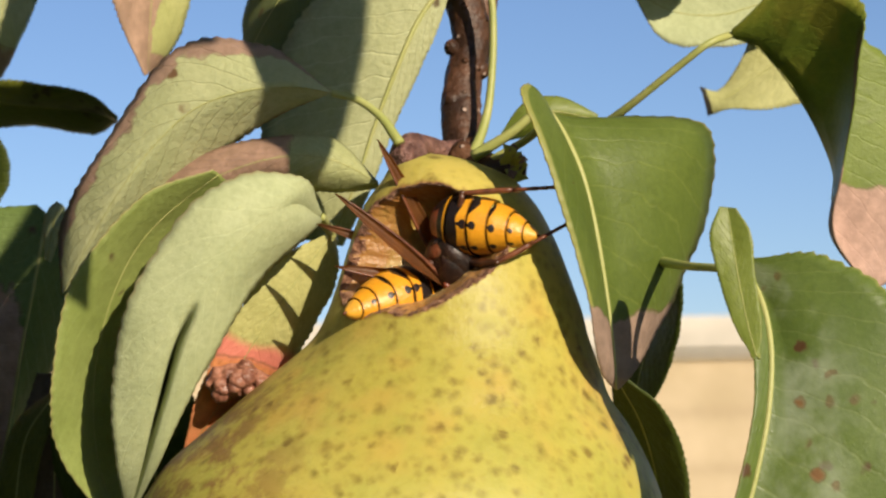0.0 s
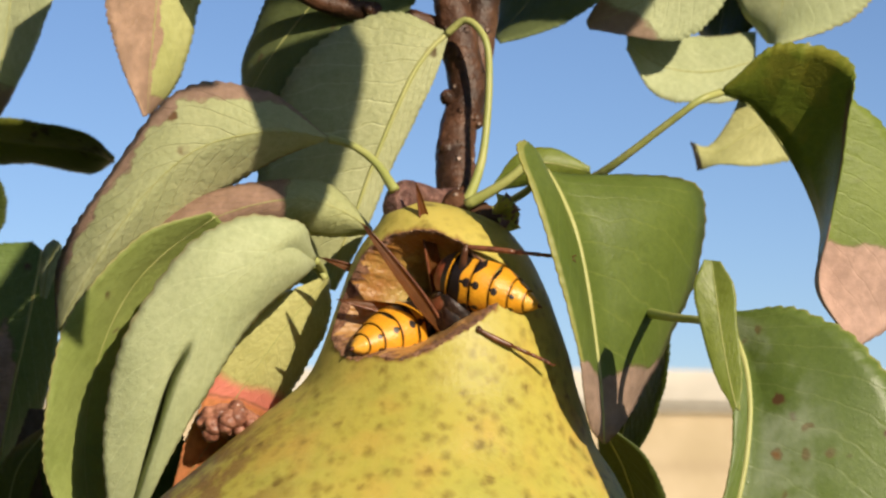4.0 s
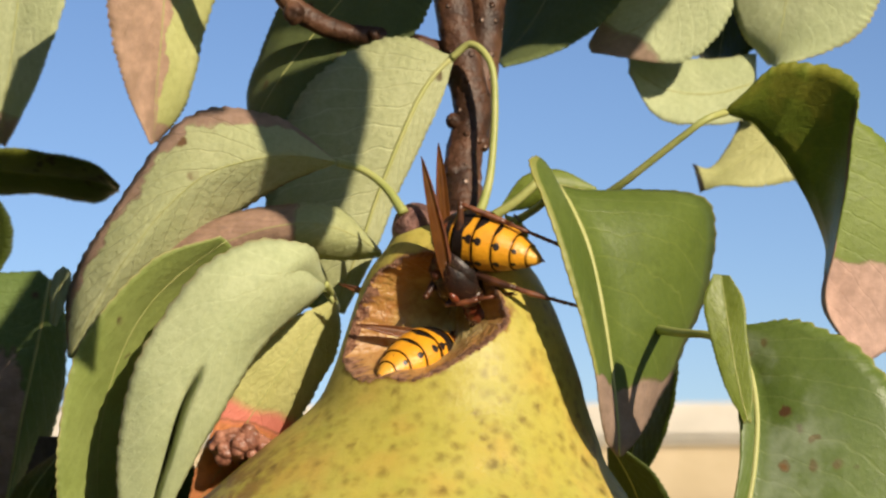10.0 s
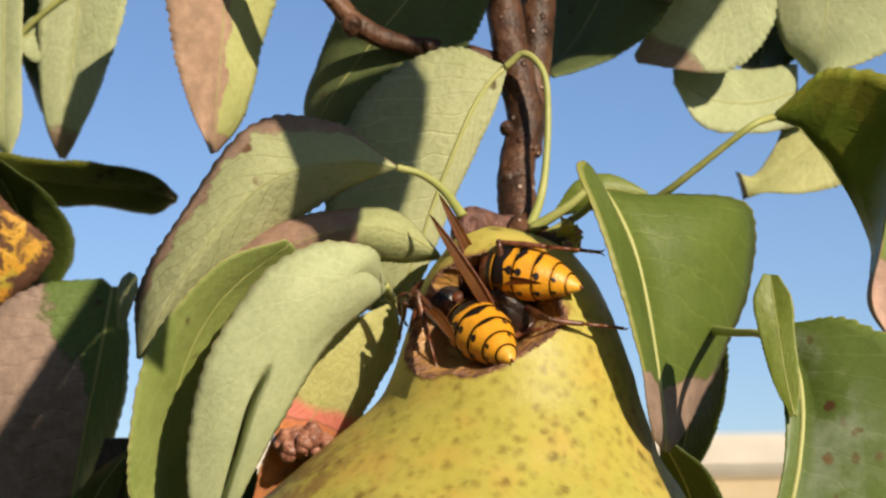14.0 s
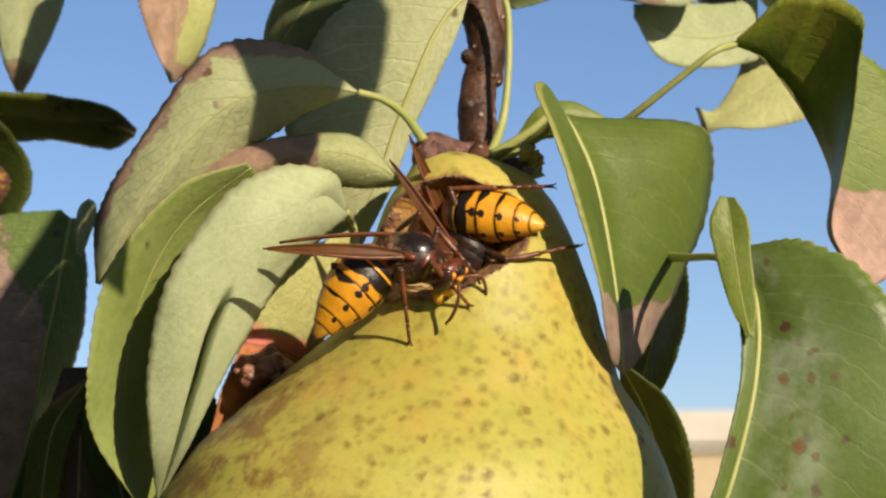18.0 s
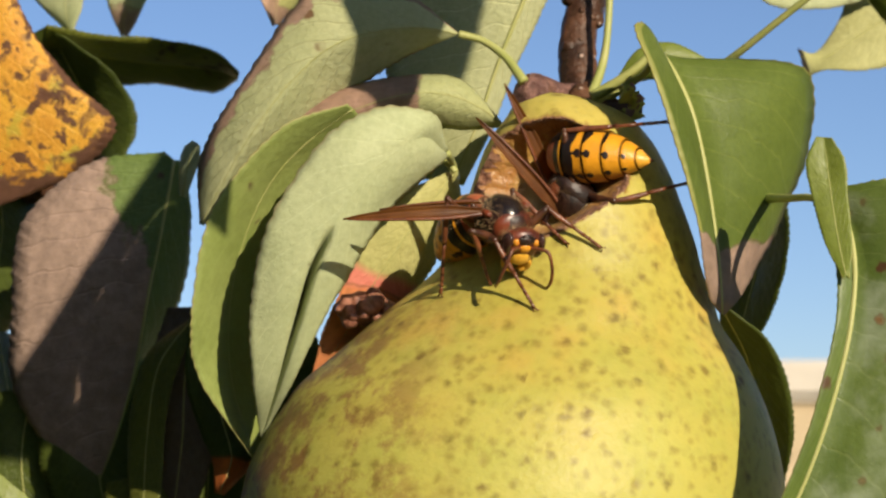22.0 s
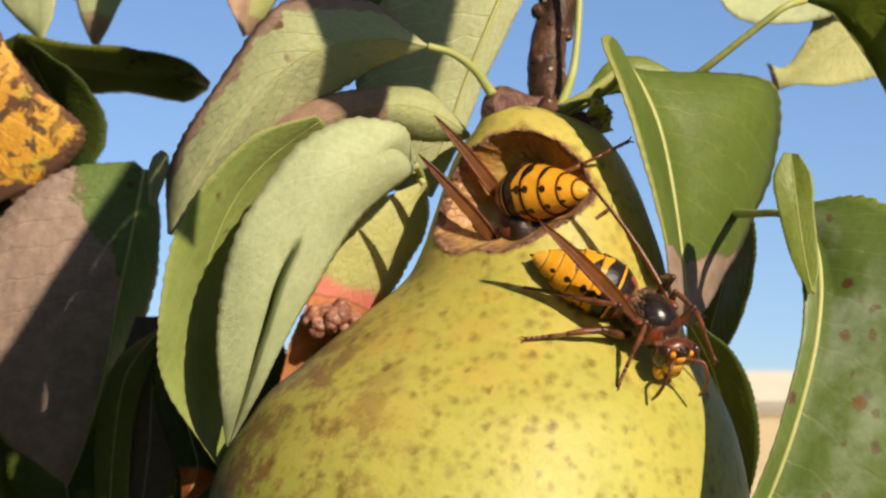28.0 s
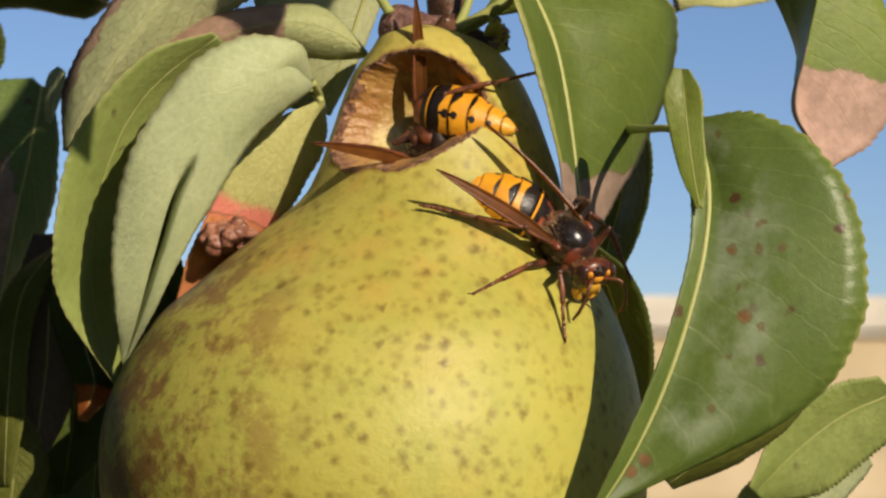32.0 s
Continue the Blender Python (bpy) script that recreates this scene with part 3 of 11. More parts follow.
def pear():
    """The skin with a chewed hole in its neck; the flesh in the hole and its brown rim are parts."""
    line = glide(PEAR, 440)
    sides, grid, kinds, marks = 480, [], [], {}
    for i, (y, cx, hw) in enumerate(line):
        row, kind = [], []
        for j in range(sides):
            a = 2 * math.pi * j / sides
            r = max(hw, 0.05)
            lump = 1 + 0.012 * noise.noise(Vector((math.cos(a) * 1.3, math.sin(a) * 1.3, y * 0.05)))
            p = Vector((cx + r * lump * math.sin(a), y, r * lump * math.cos(a)))
            arc = (a if a < math.pi else a - 2 * math.pi) * r
            ex, ey = arc - HOLE_C[0], p.y - HOLE_C[1]
            reach = float(np.interp((math.atan2(ey, ex) / (2 * math.pi)) % 1.0 * 16, range(17), HOLE_REACH))
            ragged = 0.05 * noise.noise(Vector((arc * 0.5, p.y * 0.5, 3))) + 0.03 * noise.noise(Vector((arc * 1.6, p.y * 1.6, 7)))
            even = math.hypot(ex, ey) / reach
            d = even + ragged * min(1.0, even) ** 16 if p.y > -6 else 3.0
            k = 0
            if d < 1.0:
                deep = (1 - min(1.0, even + 0.3 * ragged) ** 4) * (0.80 + 0.05 * noise.noise(p * 0.25))
                p = p.lerp(Vector((cx + 1.5, p.y * 0.75 + HOLE_C[1] * 0.25, -2.5)), max(0.0, deep))
                k = 1 if d < 0.985 else 2
            elif d < 1.06:
                p = p + Vector((p.x - cx, 0, p.z)).normalized() * (0.28 * (1.06 - d) / 0.06 * (0.6 + noise.noise(p * 1.7)))
                k = 2 if d < 1.012 else 0
            marks[(i, j)] = min(d, 2.0)
            row.append(p)
            kind.append(k)
        grid.append(row)
        kinds.append(kind)
    thing = None
    for k, (name, mat, label) in enumerate((("pear", SKIN, ""), ("flesh", FLESH, "cream pear flesh, wet and browning"), ("bite_rim", RIM, "ragged brown chewed rim"))):
        verts, faces, index = [], [], {}

        def vid(i, j):
            key = (i, j % sides)
            if key not in index:
                index[key] = len(verts)
                verts.append(grid[i][j % sides])
            return index[key]

        for i in range(len(grid) - 1):
            for j in range(sides):
                corner = max(kinds[i][j], kinds[i + 1][j], kinds[i][(j + 1) % sides], kinds[i + 1][(j + 1) % sides], key=lambda c: (c == 2, c))
                if corner == k:
                    faces.append((vid(i, j), vid(i + 1, j), vid(i + 1, j + 1), vid(i, j + 1)))
        bm = bmesh.new()
        vs = [bm.verts.new(v) for v in verts]
        layer = bm.loops.layers.uv.new("bite")
        mark = {n: marks[key] for key, n in index.items()}
        for f in faces:
            face = bm.faces.new([vs[q] for q in f])
            for loop, q in zip(face.loops, f):
                loop[layer].uv = (mark[q], 0.0)
        if k == 0:
            bm.faces.new([v for v in vs[:sides]])
        ob = mesh_object(name, bm, mat, thing, label, origin=PEAR_TOP)
        thing = thing or ob
    tagged(thing, "ripe yellow-green speckled pear with a chewed hole in its neck", "pear")
    # the knobbly brown stalk at its top
    bm = tube(bmesh.new(), [(8.4, 17.0, 0.2), (7.9, 19.0, 1.0), (8.1, 20.3, -0.2), (9.2, 20.9, -3.6), (12.4, 20.4, -8.0), (15.0, 20.6, -11.0)], [2.5, 2.75, 2.3, 1.7, 1.4, 1.4], n=48, sides=26, rough=0.09, seed=5)
    part("stalk", bm, plain_mat("stalk_bark", (0.075, 0.030, 0.024), (0.30, 0.155, 0.125), 520, 0.45, 0.5, 1.0, 0.0012), thing, "short brown woody stalk")
    return thing


pear()


# ---------------------------------------------------------------- leaves
LEAF_COUNT = [0]


def leaf(label, front, back, mid, one, two, bulge=0.06, stalk=None, thick=0.22, rib=0.3, crease=0.0):
    """A pear leaf between a midrib and its two margins: a thin serrate blade, its midrib and, where seen, its petiole."""
    LEAF_COUNT[0] += 1
    seed = LEAF_COUNT[0]
    rng = random.Random(seed)
    nu, nv = 100, 12 if crease else 7
    m, a, b = glide(mid, nu), glide(one, nu), glide(two, nu)
    bm = bmesh.new()
    layer = bm.loops.layers.uv.new("leaf")
    rows, uvs = [], []
    tooth = [(0.0, 0.17, 0.33)[i % 3] + 0.12 * rng.random() for i in range(nu * 2)]
    for i in range(nu):
        u = i / (nu - 1)
        cross = Vector(b[i] - a[i])
        along = Vector(m[min(i + 1, nu - 1)] - m[max(i - 1, 0)])
        normal = along.cross(cross)
        if normal.length < 1e-6:
            normal = Vector((0, 0, 1))
        normal.normalize()
        if normal.z < 0:
            normal = -normal
        row = []
        for kk in range(-nv, nv + 1):
            s = (abs(kk) / nv) ** (1.6 if crease else 1.0)
            edge = Vector(a[i] if kk < 0 else b[i])
            off = edge - Vector(m[i])
            width = off.length
            p = Vector(m[i]) + off * s + normal * (bulge * width * math.sin(math.pi * min(s, 1.0)) - 0.0)
            p += normal * (0.45 * min(1.0, width / 9.0) * s * noise.noise(Vector((u * 6, s * 2 + (3 if kk < 0 else 9), seed * 3.7))))
            p += normal * (0.07 * s * noise.noise(Vector((u * 22, s * 6, seed * 1.3))))
            p -= normal * (crease * max(0.0, min(1.0, (u - 0.44) / 0.16)) * min(1.0, (1 - u) / 0.15) * max(0.0, 1 - s / 0.11))
            if abs(kk) == nv and width > 1.0 and 0.04 < u < 0.99:
                p += off.normalized() * min(1.0, width / 9.0) * (tooth[i + (nu if kk < 0 else 0)] - 0.1 + 0.35 * noise.noise(Vector((u * 14, seed, kk))))
            row.append(bm.verts.new(p))
        rows.append(row)
    for i in range(nu - 1):
        for j in range(2 * nv):
            f = bm.faces.new((rows[i][j], rows[i][j + 1], rows[i + 1][j + 1], rows[i + 1][j]))
            for loop, (du, dv) in zip(f.loops, ((0, 0), (0, 1), (1, 1), (1, 0))):
                loop[layer].uv = ((i + du) / (nu - 1), (j + dv) / (2 * nv))
    bm.normal_update()
    facing = sum((f.normal * f.calc_area() for f in bm.faces), Vector())
    if facing.z < 0:
        bmesh.ops.reverse_faces(bm, faces=bm.faces[:])
    thing = new("leaf", None)
    at = to_world(mid[0])
    thing.location = at
    thing["base_point"] = list(at)
    tagged(thing, label, "leaf", "leaves round the pear")
    blade = mesh_object("blade", bm, [front, back], thing)
    solid = blade.modifiers.new("thickness", "SOLIDIFY")
    solid.thickness, solid.offset, solid.material_offset, solid.use_rim = thick * MM, -1.0, 1, True
    if rib:
        line = [tuple(p) for p in glide(mid, 9)]
        rib_bm = tube(bmesh.new(), line, [0.46 * rib, 0.40 * rib, 0.30 * rib, 0.12 * rib], n=40, sides=6)
        part("midrib", rib_bm, RIB, thing)
    if stalk:
        part("petiole", tube(bmesh.new(), stalk, [0.55, 0.5, 0.55, 0.75], n=40, sides=10), STALK, thing)
    return thing


leaf("grey-green pear leaf with brown scorched margin, arching down", UNDER_EDGE, UPPER,
     [(-2.1, 28.1, 0.0), (-10.0, 28.9, 2.0), (-20.5, 25.7, 3.0), (-28.6, 17.1, 3.0), (-33.9, 9.4, 1.0), (-38.2, 2.1, -2.0)],
     [(-2.1, 28.3, 0.0), (-10.5, 34.3, 0.0), (-22.2, 34.2, 0.0), (-32.4, 21.2, 0.0), (-38.2, 11.5, -2.0), (-38.6, 2.1, -3.0)],
     [(-2.1, 28.0, 0.0), (-9.4, 25.2, -2.0), (-17.7, 19.9, -3.0), (-25.7, 12.4, -4.0), (-31.4, 7.3, -5.0), (-38.1, 1.9, -4.0)], rib=0.2, bulge=0.06,
     stalk=[(-2.1, 28.1, 0.0), (1.3, 27.1, 0.0), (4.4, 24.7, 1.0), (6.8, 21.2, 3.0)])
leaf("pale pear leaf rolled up with a brown dead back", UNDER_BACK, UNDER,
     [(3.8, 15.9, -3.0), (-1.1, 18.9, 0.0), (-7.3, 19.9, 2.0), (-14.3, 18.4, 2.0), (-21.4, 15.3, 1.0), (-28.5, 11.0, 0.0)],
     [(3.8, 16.3, -4.0), (-1.5, 21.9, -3.0), (-7.4, 22.7, -2.0), (-16.1, 21.5, -2.0), (-23.2, 18.6, -2.0), (-30.3, 11.9, -2.0)],
     [(3.8, 15.4, -5.0), (-1.9, 15.0, -3.0), (-7.4, 15.5, -2.0), (-13.7, 15.1, -2.0), (-20.8, 11.9, -2.0), (-27.9, 8.8, -2.0)], rib=0.2, bulge=0.2)
leaf("green pear leaf half hidden behind a pale one", STRIPLEAF, UNDER,
     [(-16.5, 17.6, 5.0), (-25.4, 10.9, 3.1), (-30.9, 2.4, 1.5), (-34.0, -8.5, -0.5), (-34.1, -20.4, -2.5), (-31.0, -30.6, -4.5)],
     [(-17.2, 18.1, 6.0), (-26.3, 14.7, 7.0), (-35.1, 4.3, 7.0), (-38.5, -9.1, 6.0), (-37.7, -19.3, 3.0), (-31.2, -30.8, -3.0)],
     [(-15.1, 16.0, 1.6), (-21.5, 7.2, -3.6), (-26.4, -0.7, -6.0), (-28.6, -12.7, -8.0), (-29.5, -22.3, -9.0), (-30.8, -30.6, -7.0)], rib=0.2, bulge=0.05)
leaf("large pale green folded pear leaf hanging beside the pear", UNDER, UPPER,
     [(-3.9, 11.8, -2.0), (-7.6, 13.4, 7.0), (-15.2, 7.2, 11.0), (-20.6, -2.3, 11.0), (-24.0, -12.1, 9.0), (-26.7, -19.9, 6.0), (-29.7, -27.4, 1.0)],
     [(-3.7, 12.4, -2.0), (-6.3, 17.2, 5.0), (-17.0, 15.9, 9.0), (-26.8, 3.5, 11.0), (-30.1, -9.0, 10.0), (-30.2, -19.8, 7.0), (-29.9, -27.4, 1.0)],
     [(-3.9, 11.0, -3.0), (-5.9, 8.9, 2.0), (-11.7, 3.5, 6.0), (-16.5, -4.1, 8.0), (-21.1, -12.1, 8.0), (-25.1, -19.9, 6.0), (-29.5, -27.4, 1.0)], rib=0, bulge=0.10, crease=9.0,
     stalk=[(-3.9, 11.8, -4.0), (-3.1, 10.4, -8.0), (-2.8, 8.4, -12.0)])
GALL_LEAF = leaf("pale pear leaf with orange rust patch and brown gall", RUST, UPPER,
     [(-2.7, 9.3, -8.0), (-7.5, 3.3, -6.0), (-11.5, -2.3, -5.0), (-14.7, -7.1, -5.0), (-17.9, -12.7, -6.0), (-22.9, -20.0, -8.0)],
     [(-3.1, 9.6, -8.0), (-9.9, 6.1, -5.0), (-15.0, -0.3, -4.0), (-18.3, -6.3, -4.0), (-21.3, -12.7, -5.0), (-23.5, -20.0, -8.0)],
     [(-2.3, 9.2, -10.0), (-2.2, 3.3, -10.0), (-6.2, -4.4, -10.0), (-9.7, -9.7, -11.0), (-14.2, -16.2, -12.0), (-22.4, -20.6, -10.0)], rib=0.2, bulge=0.05,
     stalk=[(-2.7, 9.3, -8.0), (-3.9, 10.7, -8.0), (-5.6, 11.4, -9.0), (-7.7, 10.0, -12.0)])
leaf("tall pale pear leaf with cream midrib behind the fruit", UNDER_VEIN, UPPER,
     [(13.7, 43.7, -16.0), (10.0, 39.6, -15.0), (6.4, 32.1, -14.0), (3.1, 23.9, -14.0), (0.5, 16.5, -14.0), (-3.2, 7.9, -15.0)],
     [(13.4, 44.4, -17.0), (5.5, 47.0, -18.0), (-5.3, 41.8, -19.0), (-11.2, 31.8, -19.0), (-12.6, 22.5, -18.0), (-8.6, 8.8, -17.0)],
     [(14.1, 43.5, -16.0), (12.2, 37.6, -15.0), (9.0, 30.6, -15.0), (5.7, 23.6, -15.0), (2.6, 15.7, -15.0), (-1.6, 7.5, -15.0)], rib=0.9, bulge=0.06,
     stalk=[(13.7, 43.7, -16.0), (16.6, 45.6, -15.0), (19.2, 42.6, -13.0), (19.7, 36.8, -12.0), (19.1, 28.4, -10.0), (18.0, 23.4, -8.0), (16.0, 18.8, -5.0)])
CREASED = leaf("glossy green pear leaf creased along its midrib, tip dried brown", TIPBROWN, UNDER,
     [(25.3, 24.9, 4.0), (27.3, 21.2, 6.0), (29.4, 15.3, 8.0), (30.8, 7.7, 9.0), (31.8, 0.1, 10.0), (32.4, -6.0, 10.0), (32.6, -8.7, 10.0), (32.8, -10.5, 9.0)],
     [(22.0, 28.6, 11.0), (21.3, 26.8, 14.0), (23.9, 18.6, 16.5), (26.6, 10.6, 17.0), (28.7, 2.3, 16.5), (30.0, -4.4, 15.0), (30.8, -8.3, 12.5), (32.5, -10.5, 9.0)],
     [(28.7, 24.0, 0.0), (37.3, 24.8, -3.0), (47.2, 22.7, -7.0), (47.0, 12.9, -6.0), (42.4, 1.7, -2.0), (37.5, -5.7, 3.0), (35.2, -8.7, 7.0), (33.2, -10.6, 8.0)], rib=1.0, bulge=0.07,
     stalk=[(24.8, 25.4, 4.0), (23.6, 22.8, 0.0), (21.1, 21.0, -3.0), (17.2, 18.7, -4.0)])
leaf("pear leaf behind a creased one, green darkened for shade", SHADED, UNDER,
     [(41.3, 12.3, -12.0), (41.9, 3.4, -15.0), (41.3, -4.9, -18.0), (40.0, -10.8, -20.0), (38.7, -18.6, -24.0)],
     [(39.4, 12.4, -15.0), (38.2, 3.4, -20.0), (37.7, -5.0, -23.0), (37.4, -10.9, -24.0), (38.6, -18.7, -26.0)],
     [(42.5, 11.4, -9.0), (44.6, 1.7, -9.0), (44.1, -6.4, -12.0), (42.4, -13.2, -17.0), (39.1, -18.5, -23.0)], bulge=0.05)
leaf("pear leaf tucked against the pear, green darkened for shade", SHADED, UNDER,
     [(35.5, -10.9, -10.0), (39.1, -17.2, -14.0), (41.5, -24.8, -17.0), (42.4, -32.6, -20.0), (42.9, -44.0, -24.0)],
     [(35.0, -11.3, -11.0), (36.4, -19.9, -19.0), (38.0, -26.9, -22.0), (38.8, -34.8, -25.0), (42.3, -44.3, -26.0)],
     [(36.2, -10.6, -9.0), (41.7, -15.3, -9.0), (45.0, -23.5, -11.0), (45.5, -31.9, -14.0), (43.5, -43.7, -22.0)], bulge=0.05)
leaf("small green pear leaf at the fruiting spur", UPPER, UNDER,
     [(20.7, 22.3, -9.0), (24.2, 25.0, -8.0), (27.9, 25.4, -8.0), (33.6, 24.3, -9.0)],
     [(20.4, 22.7, -9.0), (23.5, 26.6, -9.0), (28.3, 27.5, -9.0), (33.6, 25.0, -9.0)],
     [(21.2, 21.6, -10.0), (25.6, 22.4, -10.0), (29.7, 22.8, -10.0), (33.9, 23.7, -10.0)], bulge=0.1)
leaf("dark green pear leaf with brown edge hanging from a long petiole", OVER, OVER_BACK,
     [(50.9, 35.0, -4.0), (55.5, 33.1, -6.0), (60.7, 26.9, -8.0), (63.9, 20.8, -8.0), (65.5, 15.2, -8.0), (64.9, 8.1, -8.0), (69.6, 0.9, -6.0)],
     [(51.1, 35.8, -3.0), (58.1, 41.3, 1.0), (66.9, 38.1, 4.0), (66.5, 29.4, 4.0), (64.6, 16.8, 2.0), (64.5, 8.4, -4.0), (69.6, 1.0, -6.0)],
     [(51.9, 34.7, -5.0), (60.8, 37.9, -8.0), (72.6, 32.5, -10.0), (79.3, 22.8, -11.0), (81.4, 13.1, -11.0), (77.5, 4.9, -10.0), (70.3, 0.3, -7.0)], rib=0.3, bulge=0.05,
     stalk=[(50.9, 35.0, -4.0), (47.8, 33.8, -2.0), (44.4, 31.3, -3.0), (36.7, 25.2, -8.0), (32.5, 22.3, -14.0)])
leaf("pale yellow-green pear leaf with black hooked tip", UNDER_BLACK, SHADED,
     [(76.7, 40.5, -58.0), (69.2, 36.3, -58.0), (62.6, 32.1, -58.0), (57.9, 29.2, -58.0), (54.4, 29.6, -58.0)],
     [(73.4, 47.4, -60.0), (64.3, 42.9, -62.0), (61.3, 36.0, -60.0), (57.3, 30.5, -59.0), (54.0, 30.9, -58.0)],
     [(80.5, 33.9, -58.0), (72.6, 29.1, -56.0), (64.0, 27.1, -55.0), (58.5, 27.3, -56.0), (55.1, 26.2, -58.0)], bulge=0.05)
leaf("pale pear leaf high on the twig", UNDER, SHADED,
     [(63.4, 43.5, -52.0), (56.0, 41.7, -52.0), (48.6, 42.6, -52.0), (43.1, 46.1, -52.0)],
     [(63.8, 48.4, -54.0), (56.3, 47.5, -54.0), (48.0, 48.0, -54.0), (43.1, 47.5, -54.0)],
     [(63.0, 37.8, -50.0), (55.7, 36.7, -50.0), (47.4, 37.9, -50.0), (42.8, 45.1, -50.0)], bulge=0.06)
leaf("pale pear leaf with brown scorched tip", UNDER_BROWNTIP, UPPER,
     [(55.8, 77.9, -45.0), (53.0, 67.1, -45.0), (49.4, 57.1, -45.0), (44.0, 51.7, -45.0), (36.0, 48.4, -45.0)],
     [(47.0, 78.4, -47.0), (43.3, 67.5, -47.0), (40.2, 58.4, -47.0), (38.8, 53.8, -47.0), (36.1, 49.3, -47.0)],
     [(62.6, 77.5, -43.0), (59.9, 64.9, -43.0), (57.2, 52.3, -43.0), (50.0, 46.0, -43.0), (36.2, 47.6, -43.0)], bulge=0.05)
leaf("broad pale green pear leaf", UNDER, UPPER,
     [(70.9, 84.1, -48.0), (69.5, 75.0, -48.0), (68.1, 63.1, -48.0), (67.2, 54.0, -48.0), (65.4, 45.8, -48.0)],
     [(63.4, 84.2, -52.0), (59.7, 75.9, -52.0), (58.8, 63.9, -52.0), (60.6, 52.8, -52.0), (65.2, 46.3, -52.0)],
     [(78.2, 82.2, -44.0), (80.9, 71.4, -44.0), (81.8, 57.8, -44.0), (77.3, 49.7, -44.0), (65.5, 45.2, -44.0)], bulge=0.05)
leaf("pear leaf above the branch, grey-green darkened for shade", UNDER_SHADED, UNDER,
     [(40.1, 82.8, -50.0), (36.4, 70.8, -50.0), (31.8, 60.7, -50.0), (27.2, 52.5, -50.0), (22.1, 46.8, -50.0)],
     [(31.0, 84.8, -62.0), (26.3, 74.3, -62.0), (24.4, 64.8, -62.0), (23.4, 56.2, -62.0), (22.5, 48.8, -62.0)],
     [(47.5, 79.0, -38.0), (44.8, 65.7, -38.0), (39.5, 54.1, -38.0), (31.6, 47.9, -38.0), (22.2, 44.8, -38.0)], bulge=0.05)
leaf("pear leaf behind the twig, grey-green darkened for shade", UNDER_SHADED, UNDER,
     [(9.9, 66.0, -27.0), (1.4, 57.5, -27.0), (-7.2, 47.2, -27.0), (-12.3, 40.3, -27.0), (-15.9, 33.5, -27.0)],
     [(12.2, 57.9, -20.0), (9.7, 49.5, -20.0), (3.0, 42.0, -20.0), (-5.4, 35.3, -20.0), (-15.1, 32.2, -20.0)],
     [(0.5, 67.9, -36.0), (-8.3, 59.1, -36.0), (-13.6, 49.4, -36.0), (-16.4, 41.5, -36.0), (-16.7, 34.9, -36.0)], bulge=0.05)
leaf("dry brown and yellow-green pear leaf hanging free", HALFBROWN, UNDER,
     [(-27.6, 76.7, -36.0), (-28.4, 62.2, -34.0), (-29.1, 49.8, -33.0), (-30.0, 40.2, -33.0), (-30.5, 33.2, -34.0)],
     [(-34.1, 74.4, -30.0), (-37.3, 61.5, -30.0), (-36.1, 48.5, -30.0), (-33.6, 39.9, -30.0), (-30.5, 32.6, -30.0)],
     [(-19.8, 76.9, -37.0), (-19.3, 62.8, -37.0), (-23.1, 50.4, -37.0), (-26.0, 39.0, -37.0), (-30.3, 33.3, -37.0)], bulge=0.06)
leaf("dark green spotted pear leaf lying level", DARK_SPOT, UNDER,
     [(-73.3, 32.7, -65.0), (-63.7, 31.3, -65.0), (-54.1, 30.0, -65.0), (-45.5, 29.1, -65.0), (-39.7, 27.9, -65.0)],
     [(-70.7, 35.7, -57.0), (-61.3, 34.0, -57.0), (-51.9, 33.1, -57.0), (-43.0, 31.2, -57.0), (-38.7, 27.7, -57.0)],
     [(-75.5, 28.4, -71.0), (-62.8, 26.9, -71.0), (-54.0, 26.9, -71.0), (-44.8, 25.5, -71.0), (-40.5, 27.6, -71.0)], bulge=0.1)
leaf("dark green rounded pear leaf", SHADED, UNDER,
     [(-72.1, 36.4, -64.0), (-67.3, 27.8, -64.0), (-64.5, 20.2, -64.0), (-63.5, 10.6, -64.0)],
     [(-80.2, 33.2, -70.0), (-76.3, 23.4, -70.0), (-72.4, 15.7, -70.0), (-65.6, 10.3, -70.0)],
     [(-67.7, 33.8, -56.0), (-59.3, 27.2, -56.0), (-55.7, 19.3, -56.0), (-60.2, 9.9, -56.0)], bulge=0.06)
leaf("large yellow autumn pear leaf blotched black and brown", YELLOW, UNDER,
     [(-78.4, 47.4, -53.0), (-78.9, 38.0, -52.0), (-79.6, 29.6, -51.0), (-80.5, 20.4, -51.0), (-81.5, 12.1, -52.0), (-82.7, 4.5, -53.0)],
     [(-79.7, 47.5, -57.0), (-90.4, 38.5, -57.0), (-95.5, 29.2, -57.0), (-96.5, 19.8, -57.0), (-92.3, 10.4, -57.0), (-84.3, 4.6, -57.0)],
     [(-77.8, 47.4, -53.0), (-72.4, 35.2, -52.0), (-65.3, 25.9, -51.0), (-58.6, 18.8, -52.0), (-65.7, 10.8, -53.0), (-81.7, 4.4, -53.0)], rib=0.7, bulge=0.05)
